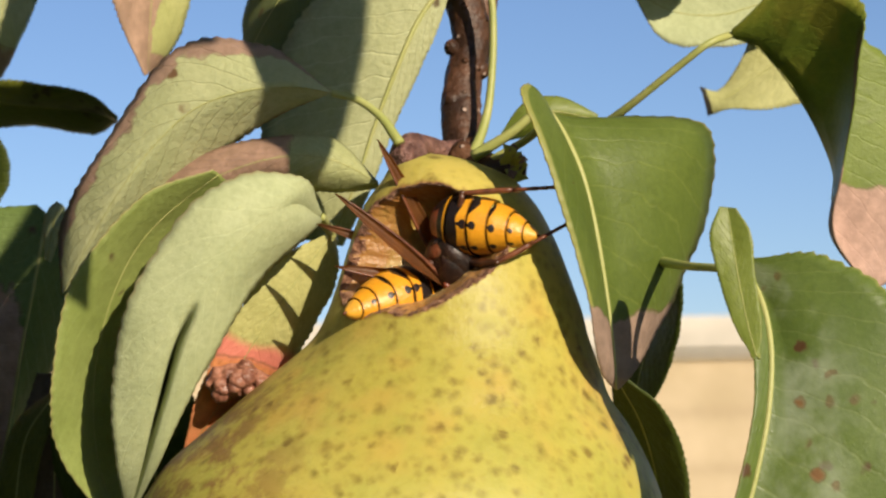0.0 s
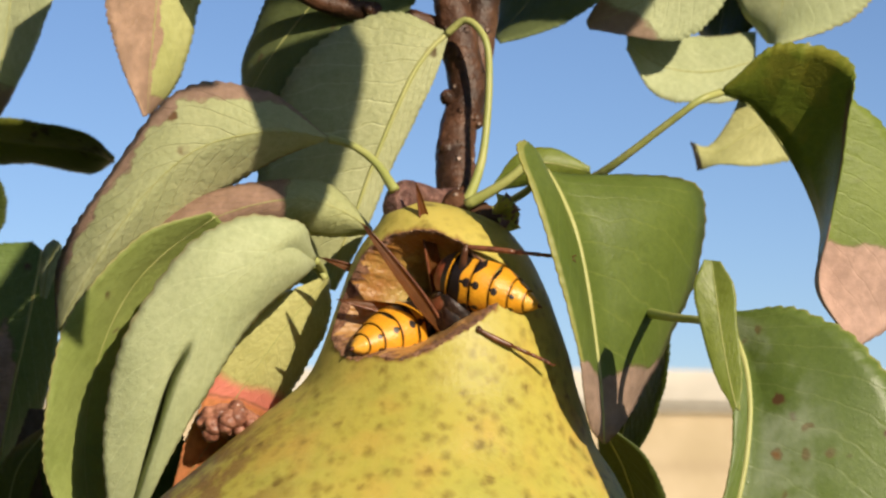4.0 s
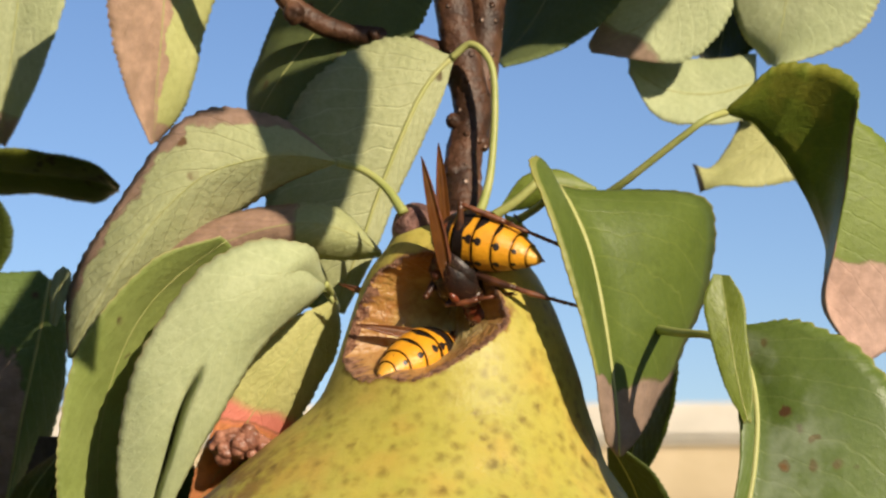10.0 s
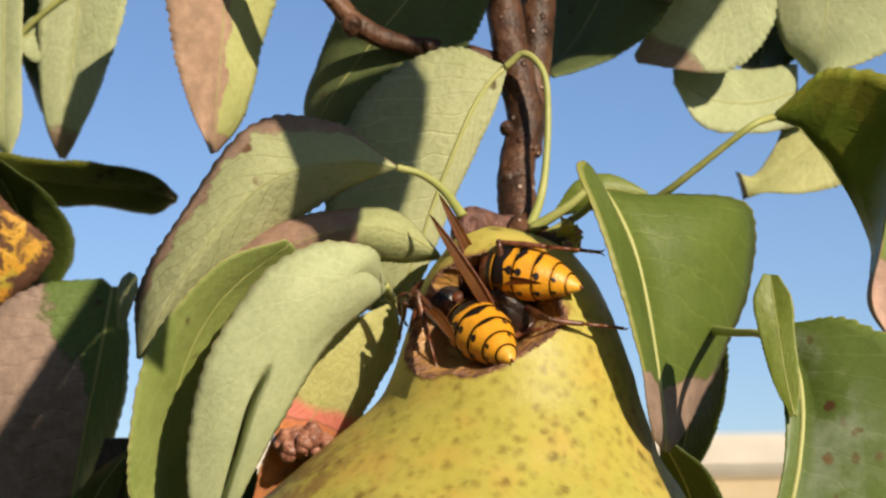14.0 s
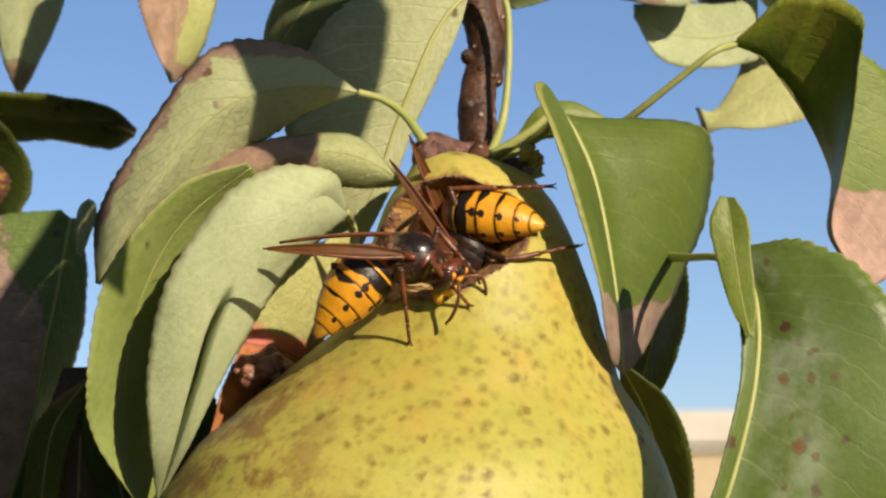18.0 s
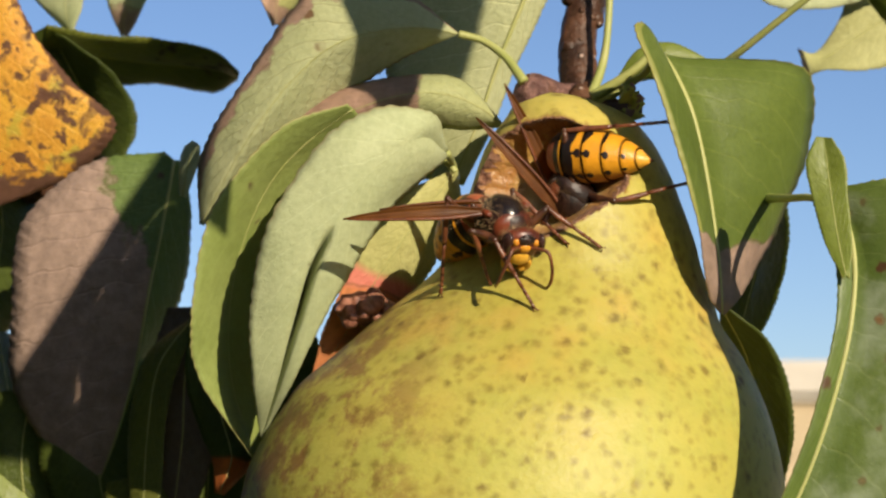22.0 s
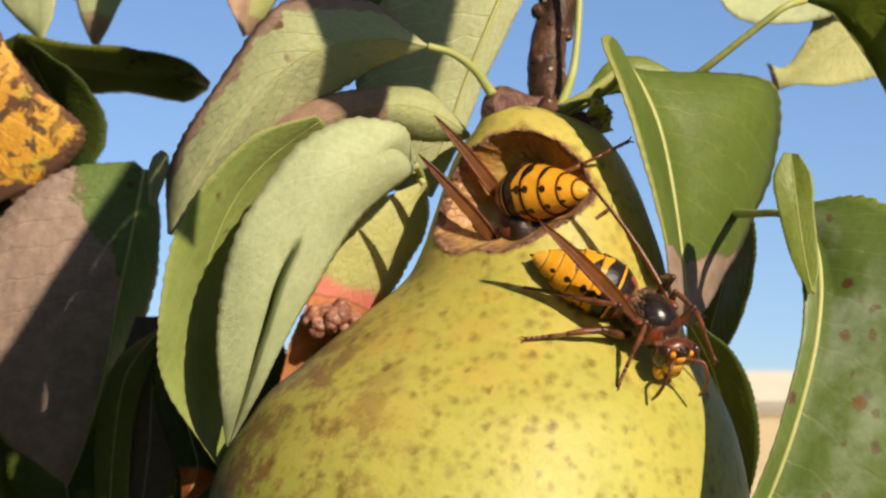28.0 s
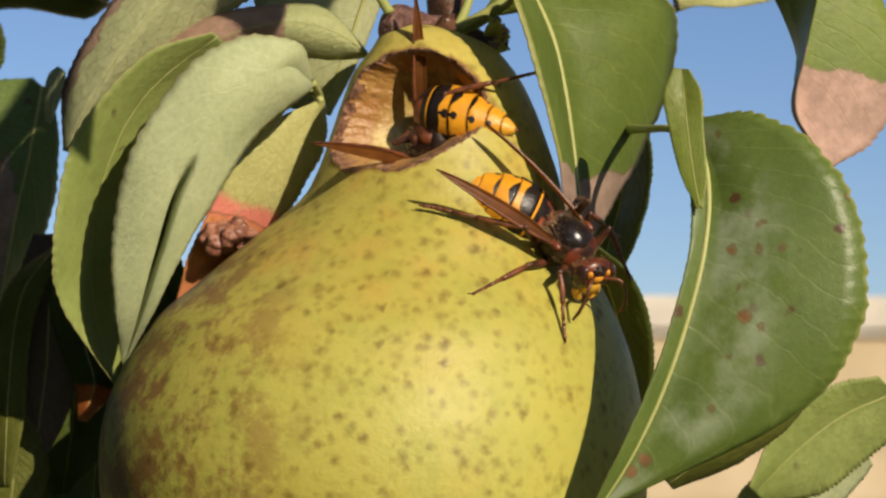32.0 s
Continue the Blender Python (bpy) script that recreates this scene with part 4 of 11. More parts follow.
leaf("large drooping pear leaf, brown with a green patch", BROWNGREEN, SHADED,
     [(-47.6, 12.7, -43.0), (-49.5, 1.9, -42.0), (-51.8, -9.3, -41.0), (-54.2, -21.4, -42.0), (-58.1, -33.3, -44.0), (-62.1, -42.1, -46.0)],
     [(-49.3, 14.1, -44.0), (-61.5, 12.3, -45.0), (-72.3, 2.8, -45.0), (-74.1, -10.8, -45.0), (-73.9, -24.4, -46.0), (-63.6, -42.2, -47.0)],
     [(-46.7, 12.7, -44.0), (-45.4, 3.7, -46.0), (-47.3, -9.0, -48.0), (-52.6, -20.5, -48.0), (-55.3, -31.9, -48.0), (-61.2, -42.5, -47.0)], rib=0.6, bulge=0.06)
leaf("small pale curled pear leaf", UNDER, UPPER,
     [(-42.5, 6.3, -15.0), (-41.9, 10.0, -15.0), (-41.2, 12.4, -15.0), (-40.4, 14.1, -15.0)],
     [(-43.1, 6.5, -16.0), (-43.1, 10.8, -16.0), (-42.5, 13.3, -16.0), (-41.2, 14.5, -16.0)],
     [(-42.0, 6.0, -15.0), (-40.7, 9.6, -15.0), (-40.0, 11.6, -15.0), (-39.9, 13.6, -15.0)], bulge=0.15)
leaf("narrow dark olive pear leaf in shade", DARK_YEL, UNDER,
     [(-41.6, -11.5, -20.0), (-46.8, -18.3, -20.0), (-48.6, -27.5, -20.0), (-49.3, -36.8, -20.0), (-49.7, -47.6, -20.0)],
     [(-42.5, -11.7, -22.0), (-48.8, -16.8, -22.0), (-51.6, -26.0, -22.0), (-51.9, -37.0, -22.0), (-50.9, -48.0, -22.0)],
     [(-41.2, -12.0, -19.0), (-44.6, -20.8, -19.0), (-46.1, -28.3, -19.0), (-46.6, -36.6, -19.0), (-48.7, -47.5, -19.0)], bulge=0.05)
leaf("grey-brown dried pear leaf in shade", BROWN, SHADED,
     [(-41.9, -10.1, -24.0), (-43.6, -20.3, -24.0), (-44.0, -28.8, -24.0), (-44.9, -36.4, -24.0), (-46.1, -45.7, -24.0)],
     [(-46.4, -10.2, -26.0), (-49.4, -20.4, -26.0), (-49.4, -29.8, -26.0), (-49.0, -37.5, -26.0), (-47.1, -46.0, -26.0)],
     [(-38.5, -10.9, -24.0), (-38.5, -21.1, -24.0), (-39.3, -29.6, -24.0), (-41.0, -37.2, -24.0), (-45.3, -45.7, -24.0)], bulge=0.05)
leaf("dark green pear leaf with bright orange dying tip", ORANGETIP, UNDER,
     [(-38.7, -9.7, -12.0), (-37.8, -19.4, -10.0), (-36.0, -27.0, -9.0), (-34.9, -31.3, -8.0), (-36.7, -36.3, -8.0)],
     [(-41.0, -11.3, -10.0), (-41.6, -20.2, -10.0), (-39.4, -27.9, -10.0), (-37.9, -31.7, -10.0), (-37.6, -36.4, -10.0)],
     [(-35.4, -11.3, -12.0), (-32.9, -20.3, -12.0), (-31.6, -28.1, -12.0), (-32.3, -32.4, -12.0), (-36.5, -36.9, -12.0)], bulge=0.05)
NEAR_RIGHT = leaf("broad glossy green pear leaf with brown specks", UPPER_SPECK, UNDER,
     [(45.2, 5.2, 25.0), (46.9, -1.0, 29.0), (46.4, -8.0, 32.0), (44.9, -15.0, 34.0), (41.5, -25.3, 36.0), (37.2, -34.8, 37.0), (32.4, -42.6, 37.0)],
     [(44.4, 5.4, 26.0), (44.5, -1.6, 30.0), (44.3, -8.5, 33.0), (42.7, -15.6, 35.2), (39.2, -25.8, 37.2), (34.9, -35.3, 38.2), (31.4, -42.8, 37.5)],
     [(46.2, 6.0, 26.0), (53.2, 6.2, 31.0), (61.4, -0.2, 36.0), (64.6, -10.8, 39.0), (63.2, -21.5, 40.0), (55.3, -31.1, 39.0), (31.6, -42.8, 37.0)], rib=1.0, bulge=0.06,
     stalk=[(45.0, 3.6, 25.0), (43.1, 4.6, 21.0), (41.2, 4.7, 13.0), (40.0, 5.0, -3.0)])
NEAR_LOBE = leaf("small olive-green upturned pear leaf", UPPER, UNDER,
     [(45.2, -5.1, 33.5), (44.8, -1.2, 31.0), (44.4, 4.3, 28.5), (44.1, 8.9, 27.0), (43.9, 12.1, 26.0)],
     [(44.9, -5.5, 33.5), (43.2, -1.2, 30.5), (42.1, 4.3, 28.0), (41.5, 8.9, 27.0), (42.9, 12.2, 26.0)],
     [(45.5, -5.5, 33.6), (46.3, -1.2, 31.6), (46.3, 4.3, 29.2), (46.1, 9.1, 28.0), (44.7, 12.0, 26.6)], rib=0.15, bulge=0.03)
leaf("curled dark green pear leaf", DARK_YEL, UNDER,
     [(66.6, -27.1, 5.0), (59.9, -32.9, 6.0), (52.8, -37.7, 7.0), (45.3, -43.2, 6.0)],
     [(65.2, -25.6, 8.0), (57.6, -30.8, 8.0), (50.7, -35.3, 8.0), (43.9, -41.8, 8.0)],
     [(67.7, -28.3, 2.0), (63.1, -35.3, 2.0), (56.1, -40.7, 2.0), (46.7, -44.6, 2.0)], bulge=0.1)
leaf("pale green pear leaf below the broad one", STRIPLEAF, UPPER,
     [(79.1, -31.7, -4.0), (71.9, -34.9, -4.0), (65.6, -39.6, -4.0), (59.2, -46.0, -4.0)],
     [(76.2, -29.1, -2.0), (69.1, -30.7, -2.0), (62.0, -36.2, -2.0), (58.0, -44.9, -2.0)],
     [(82.0, -36.7, -6.0), (75.6, -41.5, -6.0), (69.2, -46.3, -6.0), (61.2, -47.9, -6.0)], bulge=0.06)
leaf("pale green pear leaf hanging at the side", UNDER, UPPER,
     [(-68.8, 73.8, -64.0), (-68.5, 61.3, -64.0), (-68.7, 48.9, -64.0), (-68.9, 41.2, -64.0), (-68.3, 35.7, -64.0)],
     [(-75.4, 73.2, -66.0), (-78.3, 61.7, -66.0), (-77.3, 48.2, -66.0), (-74.5, 41.5, -66.0), (-69.1, 35.7, -66.0)],
     [(-64.3, 72.6, -63.0), (-65.2, 61.1, -63.0), (-65.5, 47.8, -63.0), (-65.7, 40.2, -63.0), (-67.5, 35.4, -63.0)], bulge=0.05)
leaf("pale pear leaf with pinkish dry edge", UNDER_BROWNTIP, UPPER,
     [(-55.0, 74.6, -68.0), (-56.5, 62.0, -68.0), (-58.2, 48.5, -68.0), (-59.2, 41.7, -68.0), (-59.6, 35.1, -68.0)],
     [(-61.5, 73.8, -69.0), (-63.4, 62.2, -69.0), (-63.6, 48.6, -69.0), (-62.5, 40.8, -69.0), (-60.2, 35.0, -69.0)],
     [(-45.6, 73.2, -66.0), (-48.0, 61.7, -66.0), (-52.3, 48.2, -66.0), (-55.7, 40.5, -66.0), (-58.8, 34.7, -66.0)], bulge=0.05)
leaf("brown blotched pear leaf low at the side", YELLOW, UNDER,
     [(-89.9, 8.5, -55.0), (-87.1, 2.0, -55.0), (-85.2, -3.6, -55.0), (-87.1, -9.2, -55.0)],
     [(-93.6, 7.6, -55.0), (-91.7, 1.0, -55.0), (-89.9, -4.6, -55.0), (-87.6, -9.4, -55.0)],
     [(-86.1, 8.5, -55.0), (-83.3, 2.9, -55.0), (-82.4, -3.6, -55.0), (-86.5, -9.4, -55.0)], bulge=0.05)
leaf("pear leaf, green darkened for deep shade", SHADED, UNDER,
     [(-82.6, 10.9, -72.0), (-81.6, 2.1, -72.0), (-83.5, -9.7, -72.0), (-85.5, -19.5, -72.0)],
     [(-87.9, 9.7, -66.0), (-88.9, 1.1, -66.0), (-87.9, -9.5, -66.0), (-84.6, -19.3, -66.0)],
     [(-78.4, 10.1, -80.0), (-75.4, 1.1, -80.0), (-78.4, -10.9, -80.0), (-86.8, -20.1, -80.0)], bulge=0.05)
leaf("narrow pear leaf, green darkened for shade", SHADED, UNDER,
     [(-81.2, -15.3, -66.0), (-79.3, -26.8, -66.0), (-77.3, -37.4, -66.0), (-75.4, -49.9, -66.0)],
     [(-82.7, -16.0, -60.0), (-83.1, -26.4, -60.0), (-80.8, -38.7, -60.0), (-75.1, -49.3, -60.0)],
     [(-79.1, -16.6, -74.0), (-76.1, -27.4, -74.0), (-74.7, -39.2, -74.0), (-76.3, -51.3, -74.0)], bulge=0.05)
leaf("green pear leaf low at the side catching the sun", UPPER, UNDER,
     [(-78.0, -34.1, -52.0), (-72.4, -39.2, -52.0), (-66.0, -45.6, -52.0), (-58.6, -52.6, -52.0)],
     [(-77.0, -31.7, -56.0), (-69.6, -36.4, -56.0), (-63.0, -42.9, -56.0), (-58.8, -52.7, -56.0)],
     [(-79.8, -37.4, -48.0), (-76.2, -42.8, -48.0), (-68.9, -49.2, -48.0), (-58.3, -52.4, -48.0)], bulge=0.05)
leaf("pear leaf, green darkened for deep shade", SHADED, UNDER,
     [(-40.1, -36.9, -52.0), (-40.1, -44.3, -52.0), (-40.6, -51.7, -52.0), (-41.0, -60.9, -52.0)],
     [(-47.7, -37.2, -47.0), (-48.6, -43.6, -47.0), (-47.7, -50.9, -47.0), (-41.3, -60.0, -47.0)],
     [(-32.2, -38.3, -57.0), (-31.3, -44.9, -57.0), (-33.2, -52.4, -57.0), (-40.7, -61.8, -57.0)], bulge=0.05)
leaf("yellow-green pear leaf low beside the pear", DARK_YEL, UNDER,
     [(-51.2, -35.5, -24.0), (-49.5, -41.5, -24.0), (-49.1, -47.4, -24.0), (-50.4, -55.9, -24.0)],
     [(-55.8, -36.6, -26.0), (-56.7, -42.6, -26.0), (-55.8, -48.6, -26.0), (-51.6, -56.3, -26.0)],
     [(-47.8, -36.4, -24.0), (-44.3, -42.3, -24.0), (-44.4, -48.3, -24.0), (-49.5, -55.9, -24.0)], bulge=0.05)
leaf("pear leaf at the side, green darkened for shade", SHADED, UNDER,
     [(-56.9, 84.1, -80.0), (-60.4, 70.1, -80.0), (-63.4, 56.1, -80.0), (-64.4, 44.1, -80.0)],
     [(-67.1, 85.0, -84.0), (-71.2, 70.9, -84.0), (-70.1, 56.7, -84.0), (-65.9, 44.4, -84.0)],
     [(-47.6, 82.7, -74.0), (-50.6, 69.0, -74.0), (-55.0, 55.2, -74.0), (-62.6, 43.2, -74.0)], bulge=0.05)
leaf("small pale oval pear leaf", UNDER, UPPER,
     [(-68.0, 55.6, -70.0), (-64.6, 56.5, -70.0), (-60.7, 56.0, -70.0), (-57.6, 55.1, -70.0)],
     [(-68.1, 56.3, -71.0), (-64.8, 59.8, -71.0), (-60.4, 59.1, -71.0), (-57.7, 55.7, -71.0)],
     [(-67.7, 54.6, -69.0), (-64.4, 51.7, -69.0), (-60.0, 51.7, -69.0), (-57.4, 54.2, -69.0)], bulge=0.1,
     stalk=[(-68.0, 55.6, -70.0), (-61.3, 61.0, -68.0), (-49.4, 68.9, -66.0)])
leaf("pear leaf between pale ones, green darkened for shade", SHADED, UNDER,
     [(66.2, 81.9, -62.0), (64.3, 68.6, -62.0), (60.5, 56.2, -62.0), (58.6, 45.8, -62.0)],
     [(58.6, 83.3, -68.0), (53.8, 69.8, -68.0), (52.8, 57.2, -68.0), (58.2, 46.5, -68.0)],
     [(72.6, 80.5, -56.0), (72.6, 67.4, -56.0), (67.9, 54.3, -56.0), (58.7, 45.0, -56.0)], bulge=0.05)
leaf("pale pear leaf with dry brown patch", UNDER_BROWNTIP, UPPER,
     [(48.1, 80.2, -36.0), (45.5, 72.3, -36.0), (42.8, 64.4, -36.0), (39.3, 56.5, -36.0)],
     [(41.3, 80.7, -38.0), (38.2, 72.8, -38.0), (36.9, 64.8, -38.0), (38.8, 56.6, -38.0)],
     [(53.9, 79.7, -34.0), (52.6, 71.0, -34.0), (49.1, 62.2, -34.0), (39.9, 55.8, -34.0)], bulge=0.05)
leaf("pear leaf, green darkened for deep shade", SHADED, UNDER,
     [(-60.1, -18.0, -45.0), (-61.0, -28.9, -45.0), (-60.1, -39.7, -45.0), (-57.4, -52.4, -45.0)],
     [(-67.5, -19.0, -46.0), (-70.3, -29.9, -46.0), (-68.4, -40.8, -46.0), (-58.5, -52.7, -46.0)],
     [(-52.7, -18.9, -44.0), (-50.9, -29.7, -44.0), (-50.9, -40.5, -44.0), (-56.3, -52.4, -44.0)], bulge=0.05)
leaf("pear leaf, green darkened for deep shade", SHADED, UNDER,
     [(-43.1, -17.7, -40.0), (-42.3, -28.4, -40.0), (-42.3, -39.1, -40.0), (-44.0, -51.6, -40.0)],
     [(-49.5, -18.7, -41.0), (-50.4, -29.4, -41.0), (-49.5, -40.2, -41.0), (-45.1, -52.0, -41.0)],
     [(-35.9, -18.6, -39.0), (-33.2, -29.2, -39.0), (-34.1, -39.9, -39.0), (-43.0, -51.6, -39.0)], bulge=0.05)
leaf("dark green pear leaf behind the fruit", SHADED, UNDER,
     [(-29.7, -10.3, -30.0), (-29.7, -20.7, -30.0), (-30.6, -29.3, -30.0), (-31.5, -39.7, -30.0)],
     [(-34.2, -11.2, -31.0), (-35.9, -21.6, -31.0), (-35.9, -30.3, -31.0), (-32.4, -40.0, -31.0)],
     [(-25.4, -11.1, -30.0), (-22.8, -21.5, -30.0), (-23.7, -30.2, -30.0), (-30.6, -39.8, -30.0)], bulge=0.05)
leaf("pear leaf, green darkened for deep shade", SHADED, UNDER,
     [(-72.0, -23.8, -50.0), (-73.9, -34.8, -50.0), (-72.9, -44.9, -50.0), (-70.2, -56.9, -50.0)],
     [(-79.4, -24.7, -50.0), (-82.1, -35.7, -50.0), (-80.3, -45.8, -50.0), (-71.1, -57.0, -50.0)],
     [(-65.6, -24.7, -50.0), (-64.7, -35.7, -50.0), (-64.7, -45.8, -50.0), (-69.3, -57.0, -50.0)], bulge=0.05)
leaf("pale grey-green pear leaf under the broad one", UNDER, UPPER,
     [(76.9, -40.1, -14.0), (70.3, -44.7, -14.0), (63.7, -49.2, -14.0), (56.3, -54.1, -14.0)],
     [(74.7, -37.4, -12.0), (67.4, -40.7, -12.0), (60.0, -45.6, -12.0), (55.3, -53.1, -12.0)],
     [(79.3, -43.9, -17.0), (74.3, -49.7, -17.0), (67.7, -54.2, -17.0), (57.6, -55.3, -17.0)], bulge=0.06)
leaf("pear leaf, green darkened for deep shade", SHADED, UNDER,
     [(-48.6, -41.5, -60.0), (-48.1, -50.0, -60.0), (-47.7, -58.5, -60.0), (-47.2, -69.9, -60.0)],
     [(-58.9, -41.7, -54.0), (-59.9, -49.2, -54.0), (-58.0, -57.5, -54.0), (-47.3, -68.7, -54.0)],
     [(-38.9, -43.2, -66.0), (-37.9, -50.9, -66.0), (-38.9, -59.5, -66.0), (-47.0, -71.1, -66.0)], bulge=0.05)


def gall():
    """Brown warty growth on the rust patch of a leaf."""
    bm = bmesh.new()
    ball(bm, (-15.5, -9.8, -2.7), (4.3, 2.4, 2.2), u=48, v=32)
    for vert in bm.verts:
        vert.co += vert.normal * (0.45 * noise.noise(vert.co * 0.9) + 0.22 * noise.noise(vert.co * 2.2))
    rng = random.Random(31)
    for n in range(17):
        a, b = rng.uniform(0, 2 * math.pi), rng.uniform(0.1, 1.0)
        c = Vector((-15.5 + 3.9 * math.cos(a) * b, -9.8 + 2.2 * math.sin(a) * b, -2.7 + 2.2 * math.sqrt(max(0.05, 1 - b * b)) + 0.2))
        r = rng.uniform(0.75, 1.35)
        wart = ball(bmesh.new(), c, (r, r * rng.uniform(0.8, 1.0), r), u=16, v=12)
        for vert in wart.verts:
            vert.co += (vert.co - c) * 0.16 * noise.noise(vert.co * 1.4)
        wart_mesh = bpy.data.meshes.new("wart")
        wart.to_mesh(wart_mesh)
        wart.free()
        bm.from_mesh(wart_mesh)
        bpy.data.meshes.remove(wart_mesh)
    part("gall", bm, GALL, GALL_LEAF, "brown warty gall")


gall()


BRACT = plain_mat("bract_green", (0.36, 0.38, 0.075), (0.56, 0.53, 0.14), 420, 0.5, 0.35, 0.5, 0.0004)
BRACT_DRY = plain_mat("bract_dry", (0.20, 0.12, 0.11), (0.38, 0.25, 0.22), 420, 0.6, 0.25, 0.5, 0.0004)


def fruit_spur(x, y, z):
    """Knobbly spur with dry bracts and small green stalks at the pear's foot."""
    bm = tube(bmesh.new(), [(x - 9, y + 1.5, z - 4), (x - 4, y - 0.5, z), (x, y - 1, z + 1)], [2.0, 1.6, 0.9], n=16, sides=12, rough=0.2, seed=4)
    ob = tagged(mesh_object("fruiting_spur", bm, BARK, origin=(x - 9, y + 1.5, z - 4)), "knobbly fruiting spur with dry bracts", "spur")
    rng = random.Random(6)
    for n in range(9):
        a = -1.5 + n * 0.42 + rng.uniform(-0.15, 0.15)
        reach, wide = rng.uniform(1.5, 2.7), rng.uniform(0.6, 0.95)
        way, side = Vector((math.cos(a), math.sin(a), 0.25)), Vector((-math.sin(a), math.cos(a), 0.3))
        start = Vector((x - 2.4 + 0.5 * math.cos(a), y - 0.4 + 0.5 * math.sin(a), z + 3.0 + 0.25 * n))
        bm = bmesh.new()
        strip = []
        for i in range(9):
            u = i / 8
            c = start + way * (reach * u) + Vector((0, 0, 1.3 * math.sin(2.6 * u))) + side * (0.5 * math.sin(5 * u + n))
            w = wide * math.sin(math.pi * min(1.0, 0.18 + 0.82 * u)) ** 0.7 + 0.05
            strip.append([bm.verts.new(c + side * (w * q) + Vector((0, 0, 0.35 * q * q * w))) for q in (-1, -0.5, 0, 0.5, 1)])
        for r0, r1 in zip(strip, strip[1:]):
            for q in range(4):
                bm.faces.new((r0[q], r0[q + 1], r1[q + 1], r1[q]))
        bract = part("bract", bm, BRACT_DRY if n % 3 == 1 else BRACT, ob, "curled mauve-brown dry bract" if n % 3 == 1 else "curled yellow-green bract")
        bract.modifiers.new("thickness", "SOLIDIFY").thickness = 0.25 * MM
    part("stalk", tube(bmesh.new(), [(x - 7, y + 1, z + 1), (x - 2, y + 4, z + 2), (x + 1.5, y + 7, z + 2)], [0.8, 0.65, 0.6], n=14, sides=8), STALK, ob)


fruit_spur(23.4, 18.4, -4.0)


def crown():
    """Unseen tree foliage added above, beside and below the view to block skylight."""
    rng = random.Random(21)
    sun_way = Vector((0.45, 0.50, 0.74))
    verts, faces, count = [], [], 0
    while count < 4600:
        p = Vector((rng.uniform(-620, 620), rng.uniform(-520, 620), rng.uniform(-620, 620)))
        if count > 2600:
            p = Vector((rng.uniform(-330, -60), rng.uniform(-330, 120), rng.uniform(-200, 260)))
        far = 285 - p.z
        seen = (far > 0 and abs(p.x) < 0.34 * far + 80 and abs(p.y - 5) < 0.24 * far + 80) or (p - Vector((5, 5, 280))).length < 120
        along = p.dot(sun_way)
        sunny = along > -40 and (p - sun_way * along).length < 140
        if seen or sunny or p.length < 120 or p.length > 640:
            continue
        count += 1
        d = Vector((rng.uniform(-1, 1), rng.uniform(-1.2, 0.3), rng.uniform(-1, 1))).normalized()
        s = d.cross(Vector((rng.uniform(-1, 1), rng.uniform(-1, 1), rng.uniform(-1, 1)))).normalized()
        n = d.cross(s)
        length, wide = rng.uniform(40, 70), rng.uniform(13, 20)
        base = len(verts)
        for u, w in ((0, 0.05), (0.25, 0.8), (0.55, 1.0), (0.85, 0.55), (1.0, 0.03)):
            c = p + d * (length * u) - n * (10 * u * u)
            for v in (-1, 0, 1):
                verts.append(to_world(c + s * (wide * w * v) + n * (3.5 * w * abs(v))))
        for i in range(4):
            for j in range(2):
                a = base + 3 * i + j
                faces.append((a, a + 1, a + 4, a + 3))
    data = bpy.data.meshes.new("skylight_blockers")
    data.from_pydata(verts, [], faces)
    layer = data.uv_layers.new(name="leaf")
    for loop in data.loops:
        k = loop.vertex_index % 15
        layer.data[loop.index].uv = ((k // 3) / 4, (k % 3) / 2)
    for poly in data.polygons:
        poly.use_smooth = True
    data.materials.append(SHADED)
    tagged(new("skylight_blockers", data), "unseen green pear foliage added round the fruit to block skylight", "foliage", kind="stuff")


crown()

# unseen leaves added above the fruit, towards the sun, to shade the ones below
SHADING = leaf("unseen pear leaf added above the fruit to cast shade", UPPER, UNDER, [(34, 104, 72), (34, 92, 72), (33, 79, 71), (31.5, 62, 70)], [(32, 104, 72), (26, 92, 72), (26, 78, 71), (30, 62, 70)], [(36, 104, 72), (42, 92, 71), (41, 79, 71), (33, 62, 70)])

leaf("unseen pear leaf added above the fruit to cast shade", UPPER, UNDER, [(98, 152, 55), (97, 140, 54), (95, 126, 54), (93, 108, 53)], [(94, 152, 55), (82, 140, 54), (79, 126, 54), (88, 108, 53)], [(101, 152, 55), (112, 140, 54), (111, 126, 53), (98, 108, 53)])
leaf("unseen pear leaf added above the fruit to cast shade", UPPER, UNDER, [(62, 152, 70), (61, 141, 70), (60, 127, 69), (59, 108, 69)], [(58, 152, 70), (49, 141, 70), (48, 127, 69), (55, 108, 69)], [(66, 152, 70), (74, 141, 70), (73, 127, 69), (64, 108, 69)])

